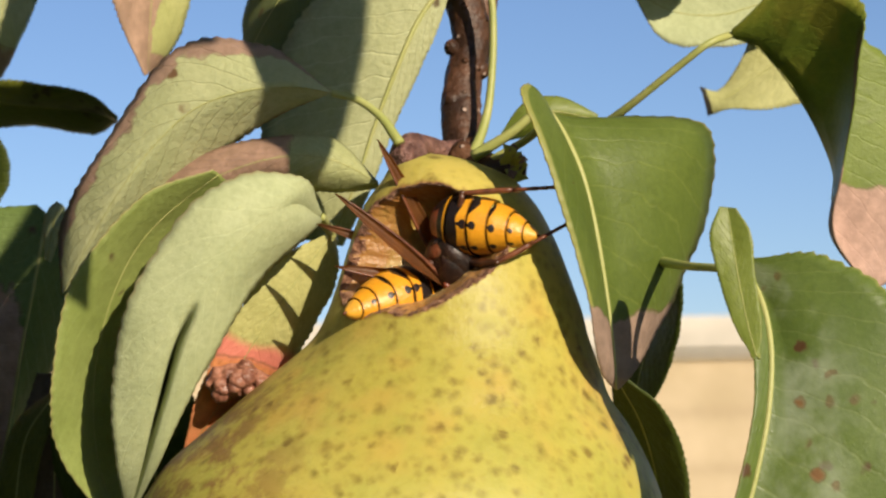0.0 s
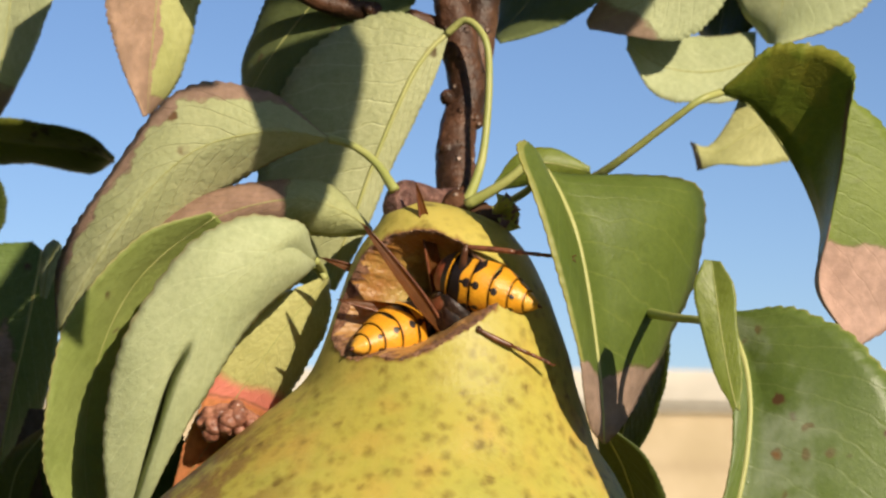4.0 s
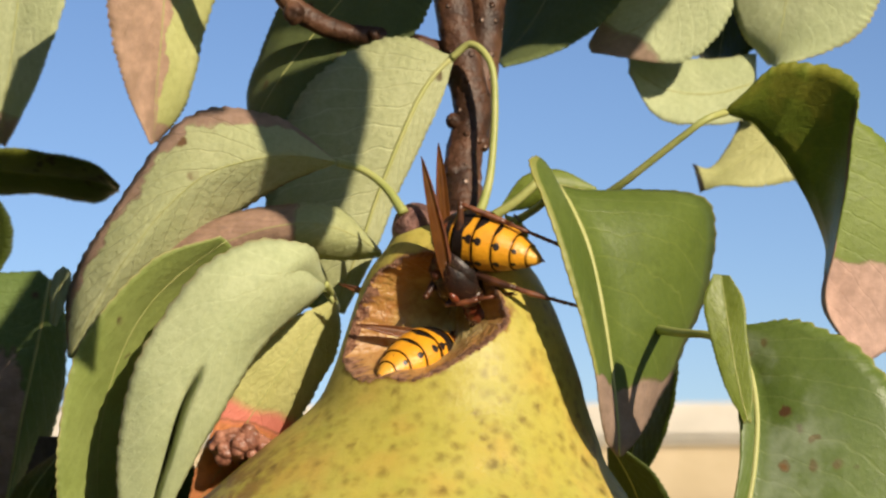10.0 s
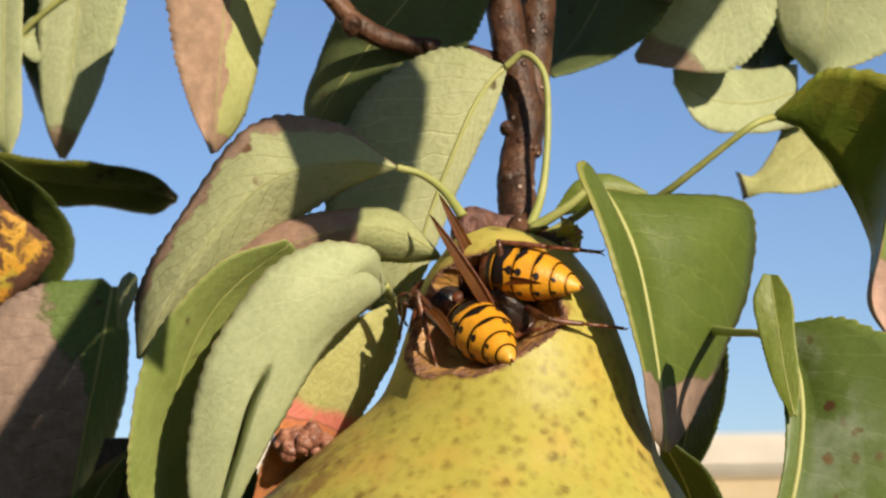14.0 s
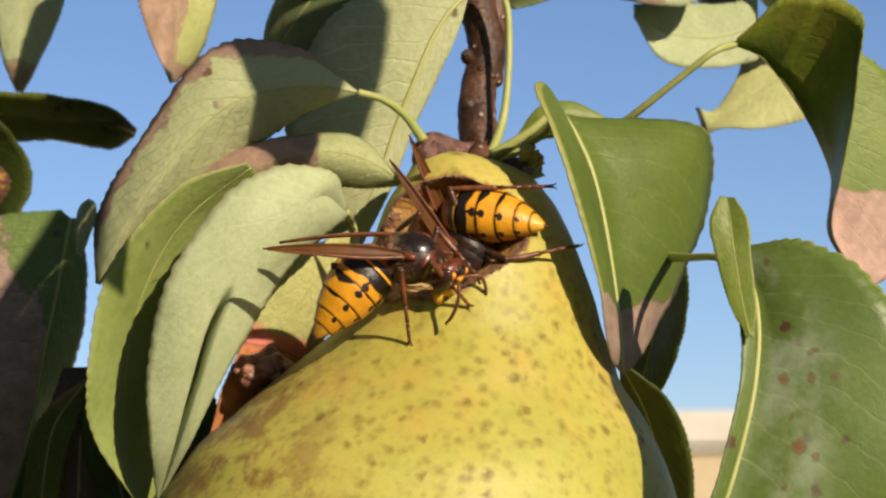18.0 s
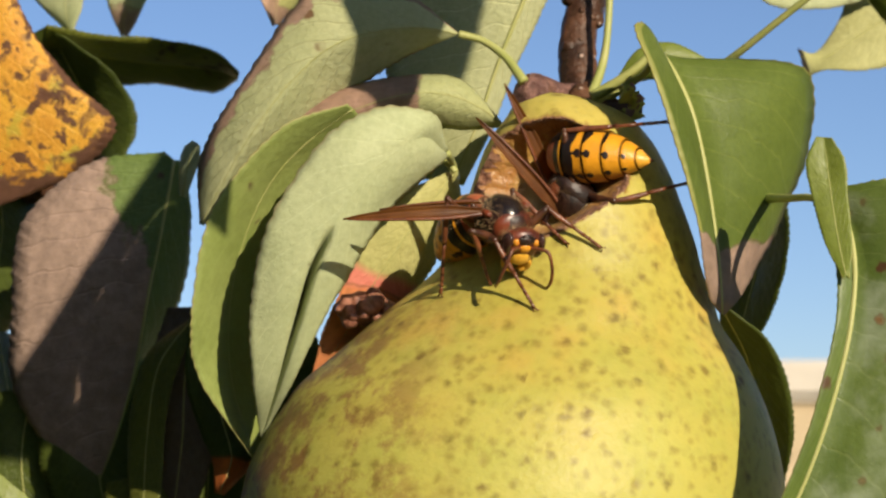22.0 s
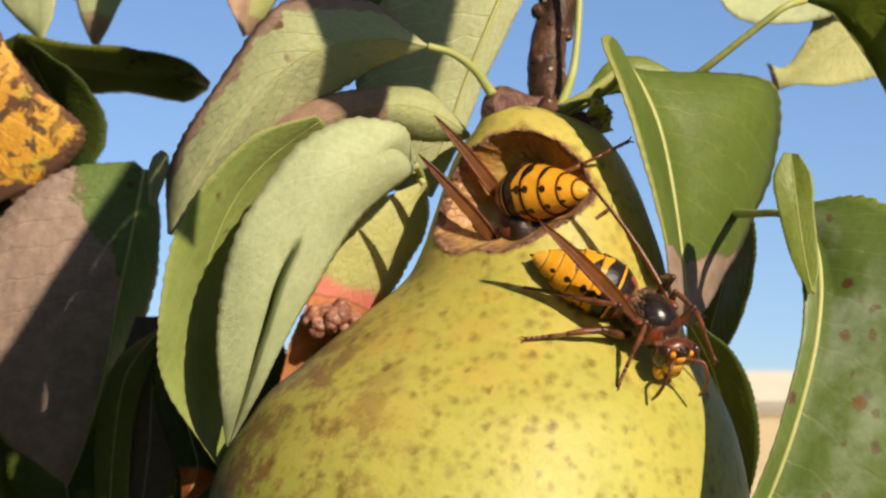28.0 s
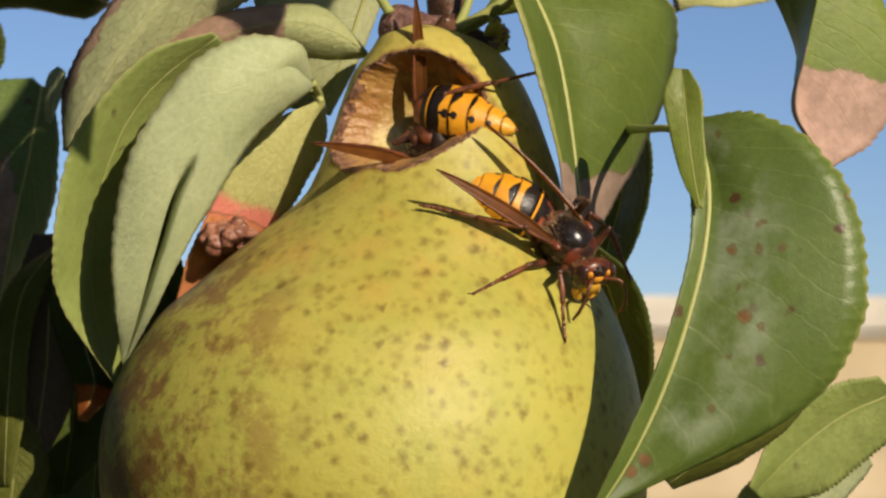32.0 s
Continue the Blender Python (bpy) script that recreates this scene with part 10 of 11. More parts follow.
    walk(WALKER["legs"][0], [
        (0, pose(0.00260, 0.00160, -0.00200, -32.6, -55.6, 78.1)),
        (1, pose(0.00260, 0.00160, -0.00200, -32.6, -55.6, 78.1)),
        (2, pose(0.00260, 0.00160, -0.00200, -32.6, -55.6, 78.1)),
        (3, pose(0.00260, 0.00160, -0.00200, -32.6, -55.6, 78.1)),
        (5.5, pose(0.00260, 0.00160, -0.00200, -32.6, -55.6, 78.1)),
        (6, pose(0.00260, 0.00160, -0.00200, -32.6, -55.6, 78.1)),
        (7, pose(0.00260, 0.00160, -0.00200, -32.6, -55.6, 78.1)),
        (8, pose(0.00260, 0.00160, -0.00200, -32.6, -55.6, 78.1)),
        (9, pose(0.00260, 0.00160, -0.00200, -32.6, -55.6, 78.1)),
        (10, pose(0.00260, 0.00160, -0.00200, -32.6, -55.6, 78.1)),
        (11, pose(0.00260, 0.00160, -0.00200, -32.6, -55.6, 78.1)),
        (12, pose(0.00260, 0.00160, -0.00200, -32.6, -55.6, 78.1)),
        (13, pose(0.00260, 0.00160, -0.00200, -32.6, -55.6, 78.1)),
        (14, pose(0.00260, 0.00160, -0.00200, -32.6, -55.6, 78.1)),
        (14.5, pose(0.00260, 0.00160, -0.00200, -32.6, -55.6, 78.1)),
        (15.2, pose(0.00260, 0.00160, -0.00200, 63.7, -62.8, -34.7)),
        (15.5, pose(0.00260, 0.00160, -0.00200, -79.2, -69.1, 119.3)),
        (15.8, pose(0.00260, 0.00160, -0.00200, -85.8, -23.8, 138.7)),
        (16.5, pose(0.00260, 0.00160, -0.00200, -45.5, -63.8, 94.1)),
        (17, pose(0.00260, 0.00160, -0.00200, -52.6, -63.5, 102.0)),
        (18, pose(0.00260, 0.00160, -0.00200, -46.8, -63.5, 95.6)),
        (19, pose(0.00260, 0.00160, -0.00200, -27.0, -51.8, 72.9)),
        (20, pose(0.00260, 0.00160, -0.00200, -27.7, -49.8, 73.8)),
        (21, pose(0.00260, 0.00160, -0.00200, -26.9, -49.5, 72.7)),
        (22, pose(0.00260, 0.00160, -0.00200, -28.0, -49.6, 74.1)),
        (23, pose(0.00260, 0.00160, -0.00200, 9.3, -0.4, 32.6)),
        (23.5, pose(0.00260, 0.00160, -0.00200, 16.4, -29.1, 52.8)),
        (24, pose(0.00260, 0.00160, -0.00200, 9.4, -58.1, 79.9)),
        (25, pose(0.00260, 0.00160, -0.00200, 14.7, -47.6, 73.9)),
        (25.5, pose(0.00260, 0.00160, -0.00200, 16.7, -31.1, 72.0)),
        (26.5, pose(0.00260, 0.00160, -0.00200, 18.1, 6.9, 76.7)),
        (27.5, pose(0.00260, 0.00160, -0.00200, 18.9, -0.4, 83.3)),
        (28, pose(0.00260, 0.00160, -0.00200, 32.0, -55.6, 78.1)),
        (29, pose(0.00260, 0.00160, -0.00200, 32.0, -55.6, 78.1)),
        (30, pose(0.00260, 0.00160, -0.00200, 32.0, -55.6, 78.1)),
        (31, pose(0.00260, 0.00160, -0.00200, 32.0, -55.6, 78.1)),
        (32, pose(0.00260, 0.00160, -0.00200, 32.0, -55.6, 78.1)),
    ])
    walk(WALKER["legs"][1], [
        (0, pose(0.00040, 0.00200, -0.00230, 173.3, -73.2, 92.5)),
        (1, pose(0.00040, 0.00200, -0.00230, 173.3, -73.2, 92.5)),
        (2, pose(0.00040, 0.00200, -0.00230, 173.3, -73.2, 92.5)),
        (3, pose(0.00040, 0.00200, -0.00230, 173.3, -73.2, 92.5)),
        (5.5, pose(0.00040, 0.00200, -0.00230, 173.3, -73.2, 92.5)),
        (6, pose(0.00040, 0.00200, -0.00230, 173.3, -73.2, 92.5)),
        (7, pose(0.00040, 0.00200, -0.00230, 173.3, -73.2, 92.5)),
        (8, pose(0.00040, 0.00200, -0.00230, 173.3, -73.2, 92.5)),
        (9, pose(0.00040, 0.00200, -0.00230, 173.3, -73.2, 92.5)),
        (10, pose(0.00040, 0.00200, -0.00230, 173.3, -73.2, 92.5)),
        (11, pose(0.00040, 0.00200, -0.00230, 173.3, -73.2, 92.5)),
        (12, pose(0.00040, 0.00200, -0.00230, 173.3, -73.2, 92.5)),
        (13, pose(0.00040, 0.00200, -0.00230, 173.3, -73.2, 92.5)),
        (14, pose(0.00040, 0.00200, -0.00230, 173.3, -73.2, 92.5)),
        (14.5, pose(0.00040, 0.00200, -0.00230, 173.3, -73.2, 92.5)),
        (15.2, pose(0.00040, 0.00200, -0.00230, 173.3, -73.2, 92.5)),
        (15.8, pose(0.00040, 0.00200, -0.00230, -20.7, -65.9, -77.9)),
        (16.5, pose(0.00040, 0.00200, -0.00230, 58.1, -23.6, -163.9)),
        (17, pose(0.00040, 0.00200, -0.00230, 56.7, -19.2, -159.8)),
        (18, pose(0.00040, 0.00200, -0.00230, 57.3, -20.3, -161.6)),
        (19, pose(0.00040, 0.00200, -0.00230, 107.2, -69.0, 155.1)),
        (20, pose(0.00040, 0.00200, -0.00230, 105.3, -64.2, 157.1)),
        (21, pose(0.00040, 0.00200, -0.00230, 104.7, -62.9, 157.9)),
        (22, pose(0.00040, 0.00200, -0.00230, 104.8, -65.2, 157.7)),
        (23, pose(0.00040, 0.00200, -0.00230, 106.4, -63.3, 155.9)),
        (24, pose(0.00040, 0.00200, -0.00230, 61.4, -41.9, -143.8)),
        (25, pose(0.00040, 0.00200, -0.00230, 40.1, -36.8, -113.9)),
        (25.5, pose(0.00040, 0.00200, -0.00230, 39.7, -52.7, -111.7)),
        (26, pose(0.00040, 0.00200, -0.00230, 95.3, -86.2, -155.7)),
        (26.5, pose(0.00040, 0.00200, -0.00230, -138.7, -57.1, 89.8)),
        (27.5, pose(0.00040, 0.00200, -0.00230, -140.1, -73.2, 92.5)),
        (28, pose(0.00040, 0.00200, -0.00230, -140.1, -73.2, 92.5)),
        (29, pose(0.00040, 0.00200, -0.00230, -140.1, -73.2, 92.5)),
        (30, pose(0.00040, 0.00200, -0.00230, -140.1, -73.2, 92.5)),
        (31, pose(0.00040, 0.00200, -0.00230, -140.1, -73.2, 92.5)),
        (32, pose(0.00040, 0.00200, -0.00230, -140.1, -73.2, 92.5)),
    ])
    walk(WALKER["legs"][2], [
        (0, pose(-0.00200, 0.00190, -0.00200, -96.8, -73.3, 43.6)),
        (1, pose(-0.00200, 0.00190, -0.00200, -96.8, -73.3, 43.6)),
        (2, pose(-0.00200, 0.00190, -0.00200, -96.8, -73.3, 43.6)),
        (3, pose(-0.00200, 0.00190, -0.00200, -96.8, -73.3, 43.6)),
        (5.5, pose(-0.00200, 0.00190, -0.00200, -96.8, -73.3, 43.6)),
        (6, pose(-0.00200, 0.00190, -0.00200, -96.8, -73.3, 43.6)),
        (7, pose(-0.00200, 0.00190, -0.00200, -96.8, -73.3, 43.6)),
        (8, pose(-0.00200, 0.00190, -0.00200, -96.8, -73.3, 43.6)),
        (9, pose(-0.00200, 0.00190, -0.00200, -96.8, -73.3, 43.6)),
        (10, pose(-0.00200, 0.00190, -0.00200, -96.8, -73.3, 43.6)),
        (11, pose(-0.00200, 0.00190, -0.00200, -96.8, -73.3, 43.6)),
        (12, pose(-0.00200, 0.00190, -0.00200, -96.8, -73.3, 43.6)),
        (13, pose(-0.00200, 0.00190, -0.00200, -96.8, -73.3, 43.6)),
        (14, pose(-0.00200, 0.00190, -0.00200, -96.8, -73.3, 43.6)),
        (14.5, pose(-0.00200, 0.00190, -0.00200, -96.8, -73.3, 43.6)),
        (15.2, pose(-0.00200, 0.00190, -0.00200, -96.8, -73.3, 43.6)),
        (15.8, pose(-0.00200, 0.00190, -0.00200, -96.8, -73.3, 43.6)),
        (16.5, pose(-0.00200, 0.00190, -0.00200, -39.4, -46.1, -23.2)),
        (17, pose(-0.00200, 0.00190, -0.00200, -98.7, -73.3, 38.0)),
        (18, pose(-0.00200, 0.00190, -0.00200, -80.5, -71.9, 18.9)),
        (19, pose(-0.00200, 0.00190, -0.00200, 35.6, -31.1, -84.1)),
        (20, pose(-0.00200, 0.00190, -0.00200, 30.5, -36.2, -74.9)),
        (21, pose(-0.00200, 0.00190, -0.00200, 28.8, -36.1, -72.1)),
        (22, pose(-0.00200, 0.00190, -0.00200, 31.4, -36.2, -76.6)),
        (23, pose(-0.00200, 0.00190, -0.00200, 27.9, -40.6, -70.8)),
        (24, pose(-0.00200, 0.00190, -0.00200, -3.1, -12.8, -28.2)),
        (25, pose(-0.00200, 0.00190, -0.00200, -5.9, -24.5, -16.2)),
        (25.5, pose(-0.00200, 0.00190, -0.00200, -7.9, -17.4, -11.3)),
        (26.5, pose(-0.00200, 0.00190, -0.00200, -3.4, -17.0, -25.8)),
        (27.5, pose(-0.00200, 0.00190, -0.00200, -24.1, -71.5, 10.6)),
        (28, pose(-0.00200, 0.00190, -0.00200, -61.6, -73.0, 50.4)),
        (29, pose(-0.00200, 0.00190, -0.00200, -55.0, -73.3, 43.6)),
        (30, pose(-0.00200, 0.00190, -0.00200, -55.0, -73.3, 43.6)),
        (31, pose(-0.00200, 0.00190, -0.00200, -55.0, -73.3, 43.6)),
        (32, pose(-0.00200, 0.00190, -0.00200, -55.0, -73.3, 43.6)),
    ])
    walk(WALKER["legs"][3], [
        (0, pose(0.00260, -0.00160, -0.00200, 32.6, -55.6, -78.1)),
        (1, pose(0.00260, -0.00160, -0.00200, 32.6, -55.6, -78.1)),
        (2, pose(0.00260, -0.00160, -0.00200, 32.6, -55.6, -78.1)),
        (3, pose(0.00260, -0.00160, -0.00200, 32.6, -55.6, -78.1)),
        (5.5, pose(0.00260, -0.00160, -0.00200, 32.6, -55.6, -78.1)),
        (6, pose(0.00260, -0.00160, -0.00200, 32.6, -55.6, -78.1)),
        (7, pose(0.00260, -0.00160, -0.00200, 32.6, -55.6, -78.1)),
        (8, pose(0.00260, -0.00160, -0.00200, 32.6, -55.6, -78.1)),
        (9, pose(0.00260, -0.00160, -0.00200, 32.6, -55.6, -78.1)),
        (10, pose(0.00260, -0.00160, -0.00200, 32.6, -55.6, -78.1)),
        (11, pose(0.00260, -0.00160, -0.00200, 32.6, -55.6, -78.1)),
        (12, pose(0.00260, -0.00160, -0.00200, 32.6, -55.6, -78.1)),
        (13, pose(0.00260, -0.00160, -0.00200, 32.6, -55.6, -78.1)),
        (14, pose(0.00260, -0.00160, -0.00200, 32.6, -55.6, -78.1)),
        (14.5, pose(0.00260, -0.00160, -0.00200, 32.6, -55.6, -78.1)),
        (15.2, pose(0.00260, -0.00160, -0.00200, 28.4, -78.7, -71.2)),
        (15.8, pose(0.00260, -0.00160, -0.00200, 51.0, -66.5, -94.2)),
        (16.5, pose(0.00260, -0.00160, -0.00200, -4.8, -45.5, -36.4)),
        (17, pose(0.00260, -0.00160, -0.00200, 14.5, -42.2, -63.7)),
        (18, pose(0.00260, -0.00160, -0.00200, 8.4, -55.3, -54.4)),
        (19, pose(0.00260, -0.00160, -0.00200, 40.7, -24.6, -94.1)),
        (20, pose(0.00260, -0.00160, -0.00200, 22.3, -17.1, -58.5)),
        (21, pose(0.00260, -0.00160, -0.00200, 2.8, -23.4, -10.1)),
        (21.5, pose(0.00260, -0.00160, -0.00200, 13.0, -30.1, -48.3)),
        (22, pose(0.00260, -0.00160, -0.00200, 26.0, -29.5, -88.3)),
        (23, pose(0.00260, -0.00160, -0.00200, 25.7, -29.1, -87.7)),
        (24, pose(0.00260, -0.00160, -0.00200, 17.2, -44.5, -71.2)),
        (25, pose(0.00260, -0.00160, -0.00200, 16.3, -41.2, -69.9)),
        (25.5, pose(0.00260, -0.00160, -0.00200, -2.2, -21.0, -43.0)),
        (26.5, pose(0.00260, -0.00160, -0.00200, 26.4, -68.6, -99.1)),
        (27.5, pose(0.00260, -0.00160, -0.00200, 28.7, -70.9, -101.6)),
        (28, pose(0.00260, -0.00160, -0.00200, 35.5, -75.1, -108.7)),
        (29, pose(0.00260, -0.00160, -0.00200, -4.1, -30.8, -69.3)),
        (30, pose(0.00260, -0.00160, -0.00200, -1.4, -45.0, -74.7)),
        (31, pose(0.00260, -0.00160, -0.00200, -17.3, -20.7, -53.6)),
        (32, pose(0.00260, -0.00160, -0.00200, -14.8, -40.4, -61.9)),
    ])
    walk(WALKER["legs"][4], [
        (0, pose(0.00040, -0.00200, -0.00230, -173.3, -73.2, -92.5)),
        (1, pose(0.00040, -0.00200, -0.00230, -173.3, -73.2, -92.5)),
        (2, pose(0.00040, -0.00200, -0.00230, -173.3, -73.2, -92.5)),
        (3, pose(0.00040, -0.00200, -0.00230, -173.3, -73.2, -92.5)),
        (5.5, pose(0.00040, -0.00200, -0.00230, -173.3, -73.2, -92.5)),
        (6, pose(0.00040, -0.00200, -0.00230, -173.3, -73.2, -92.5)),
        (7, pose(0.00040, -0.00200, -0.00230, -173.3, -73.2, -92.5)),
        (8, pose(0.00040, -0.00200, -0.00230, -173.3, -73.2, -92.5)),
        (9, pose(0.00040, -0.00200, -0.00230, -173.3, -73.2, -92.5)),
        (10, pose(0.00040, -0.00200, -0.00230, -173.3, -73.2, -92.5)),
        (11, pose(0.00040, -0.00200, -0.00230, -173.3, -73.2, -92.5)),
        (12, pose(0.00040, -0.00200, -0.00230, -173.3, -73.2, -92.5)),
        (13, pose(0.00040, -0.00200, -0.00230, -173.3, -73.2, -92.5)),
        (14, pose(0.00040, -0.00200, -0.00230, -173.3, -73.2, -92.5)),
        (14.5, pose(0.00040, -0.00200, -0.00230, -173.3, -73.2, -92.5)),
        (15.2, pose(0.00040, -0.00200, -0.00230, -166.5, -55.0, -99.0)),
        (15.8, pose(0.00040, -0.00200, -0.00230, -170.2, -70.1, -94.1)),
        (16.5, pose(0.00040, -0.00200, -0.00230, 169.8, -32.4, -75.1)),
        (17, pose(0.00040, -0.00200, -0.00230, 156.3, -34.3, -48.0)),
        (18, pose(0.00040, -0.00200, -0.00230, 176.7, -42.2, -81.0)),
        (19, pose(0.00040, -0.00200, -0.00230, -174.7, -73.2, -92.5)),
        (20, pose(0.00040, -0.00200, -0.00230, 117.4, -26.4, -23.2)),
        (21, pose(0.00040, -0.00200, -0.00230, 122.2, -37.3, -31.9)),
        (22, pose(0.00040, -0.00200, -0.00230, 118.0, -22.7, -24.1)),
        (23, pose(0.00040, -0.00200, -0.00230, 119.4, 9.2, 7.5)),
        (23.5, pose(0.00040, -0.00200, -0.00230, 129.9, -33.4, -24.1)),
        (24, pose(0.00040, -0.00200, -0.00230, -174.5, -54.2, -93.9)),
        (25, pose(0.00040, -0.00200, -0.00230, -172.5, -55.6, -96.4)),
        (25.5, pose(0.00040, -0.00200, -0.00230, -160.3, -27.2, -108.8)),
        (26.5, pose(0.00040, -0.00200, -0.00230, -162.1, -43.1, -104.0)),
        (27.5, pose(0.00040, -0.00200, -0.00230, -161.6, -41.9, -104.6)),
        (28, pose(0.00040, -0.00200, -0.00230, -157.6, -29.6, -110.1)),
        (29, pose(0.00040, -0.00200, -0.00230, -171.3, -29.1, -85.1)),
        (30, pose(0.00040, -0.00200, -0.00230, -169.7, -29.7, -88.4)),
        (31, pose(0.00040, -0.00200, -0.00230, -171.4, -25.5, -84.9)),
        (32, pose(0.00040, -0.00200, -0.00230, -170.0, -25.9, -88.2)),
    ])
    walk(WALKER["legs"][5], [
        (0, pose(-0.00200, -0.00190, -0.00200, 96.8, -73.3, -43.6)),
        (1, pose(-0.00200, -0.00190, -0.00200, 96.8, -73.3, -43.6)),
        (2, pose(-0.00200, -0.00190, -0.00200, 96.8, -73.3, -43.6)),
        (3, pose(-0.00200, -0.00190, -0.00200, 96.8, -73.3, -43.6)),
        (5.5, pose(-0.00200, -0.00190, -0.00200, 96.8, -73.3, -43.6)),
        (6, pose(-0.00200, -0.00190, -0.00200, 96.8, -73.3, -43.6)),
        (7, pose(-0.00200, -0.00190, -0.00200, 96.8, -73.3, -43.6)),
        (8, pose(-0.00200, -0.00190, -0.00200, 96.8, -73.3, -43.6)),
        (9, pose(-0.00200, -0.00190, -0.00200, 96.8, -73.3, -43.6)),
        (10, pose(-0.00200, -0.00190, -0.00200, 96.8, -73.3, -43.6)),
        (11, pose(-0.00200, -0.00190, -0.00200, 96.8, -73.3, -43.6)),
        (12, pose(-0.00200, -0.00190, -0.00200, 96.8, -73.3, -43.6)),
        (13, pose(-0.00200, -0.00190, -0.00200, 96.8, -73.3, -43.6)),
        (14, pose(-0.00200, -0.00190, -0.00200, 96.8, -73.3, -43.6)),
        (14.5, pose(-0.00200, -0.00190, -0.00200, 96.8, -73.3, -43.6)),
        (15.2, pose(-0.00200, -0.00190, -0.00200, 87.8, -74.2, -34.2)),
        (15.8, pose(-0.00200, -0.00190, -0.00200, 141.4, -62.7, -91.2)),
        (16.15, pose(-0.00200, -0.00190, -0.00200, -170.5, -35.0, -133.8)),
        (16.5, pose(-0.00200, -0.00190, -0.00200, -153.0, 2.1, -143.4)),
        (17, pose(-0.00200, -0.00190, -0.00200, -160.6, -25.3, -96.0)),
        (18, pose(-0.00200, -0.00190, -0.00200, -148.1, -9.9, -158.4)),
        (18.5, pose(-0.00200, -0.00190, -0.00200, -145.5, -47.4, -130.6)),
        (19, pose(-0.00200, -0.00190, -0.00200, 151.1, -73.3, -43.6)),
        (20, pose(-0.00200, -0.00190, -0.00200, -167.2, -41.7, -84.7)),
        (21, pose(-0.00200, -0.00190, -0.00200, -162.3, -54.1, -91.5)),
        (22, pose(-0.00200, -0.00190, -0.00200, -162.4, -47.4, -91.2)),
        (23, pose(-0.00200, -0.00190, -0.00200, -174.8, -39.7, -74.6)),
        (24, pose(-0.00200, -0.00190, -0.00200, -144.4, -40.8, -127.4)),
        (24.5, pose(-0.00200, -0.00190, -0.00200, -128.3, -9.8, -149.8)),
        (25, pose(-0.00200, -0.00190, -0.00200, -124.2, 24.1, -164.5)),
        (25.5, pose(-0.00200, -0.00190, -0.00200, -121.5, -12.7, -142.1)),
        (26.5, pose(-0.00200, -0.00190, -0.00200, -130.9, -43.1, -121.1)),
        (27.5, pose(-0.00200, -0.00190, -0.00200, -171.2, -64.1, -71.7)),
        (28, pose(-0.00200, -0.00190, -0.00200, -172.1, -64.1, -70.8)),
        (29, pose(-0.00200, -0.00190, -0.00200, -147.5, -50.3, -98.2)),
        (30, pose(-0.00200, -0.00190, -0.00200, -144.2, -51.0, -102.5)),
        (31, pose(-0.00200, -0.00190, -0.00200, -154.4, -57.2, -89.7)),
        (32, pose(-0.00200, -0.00190, -0.00200, -151.6, -58.5, -93.1)),
    ])
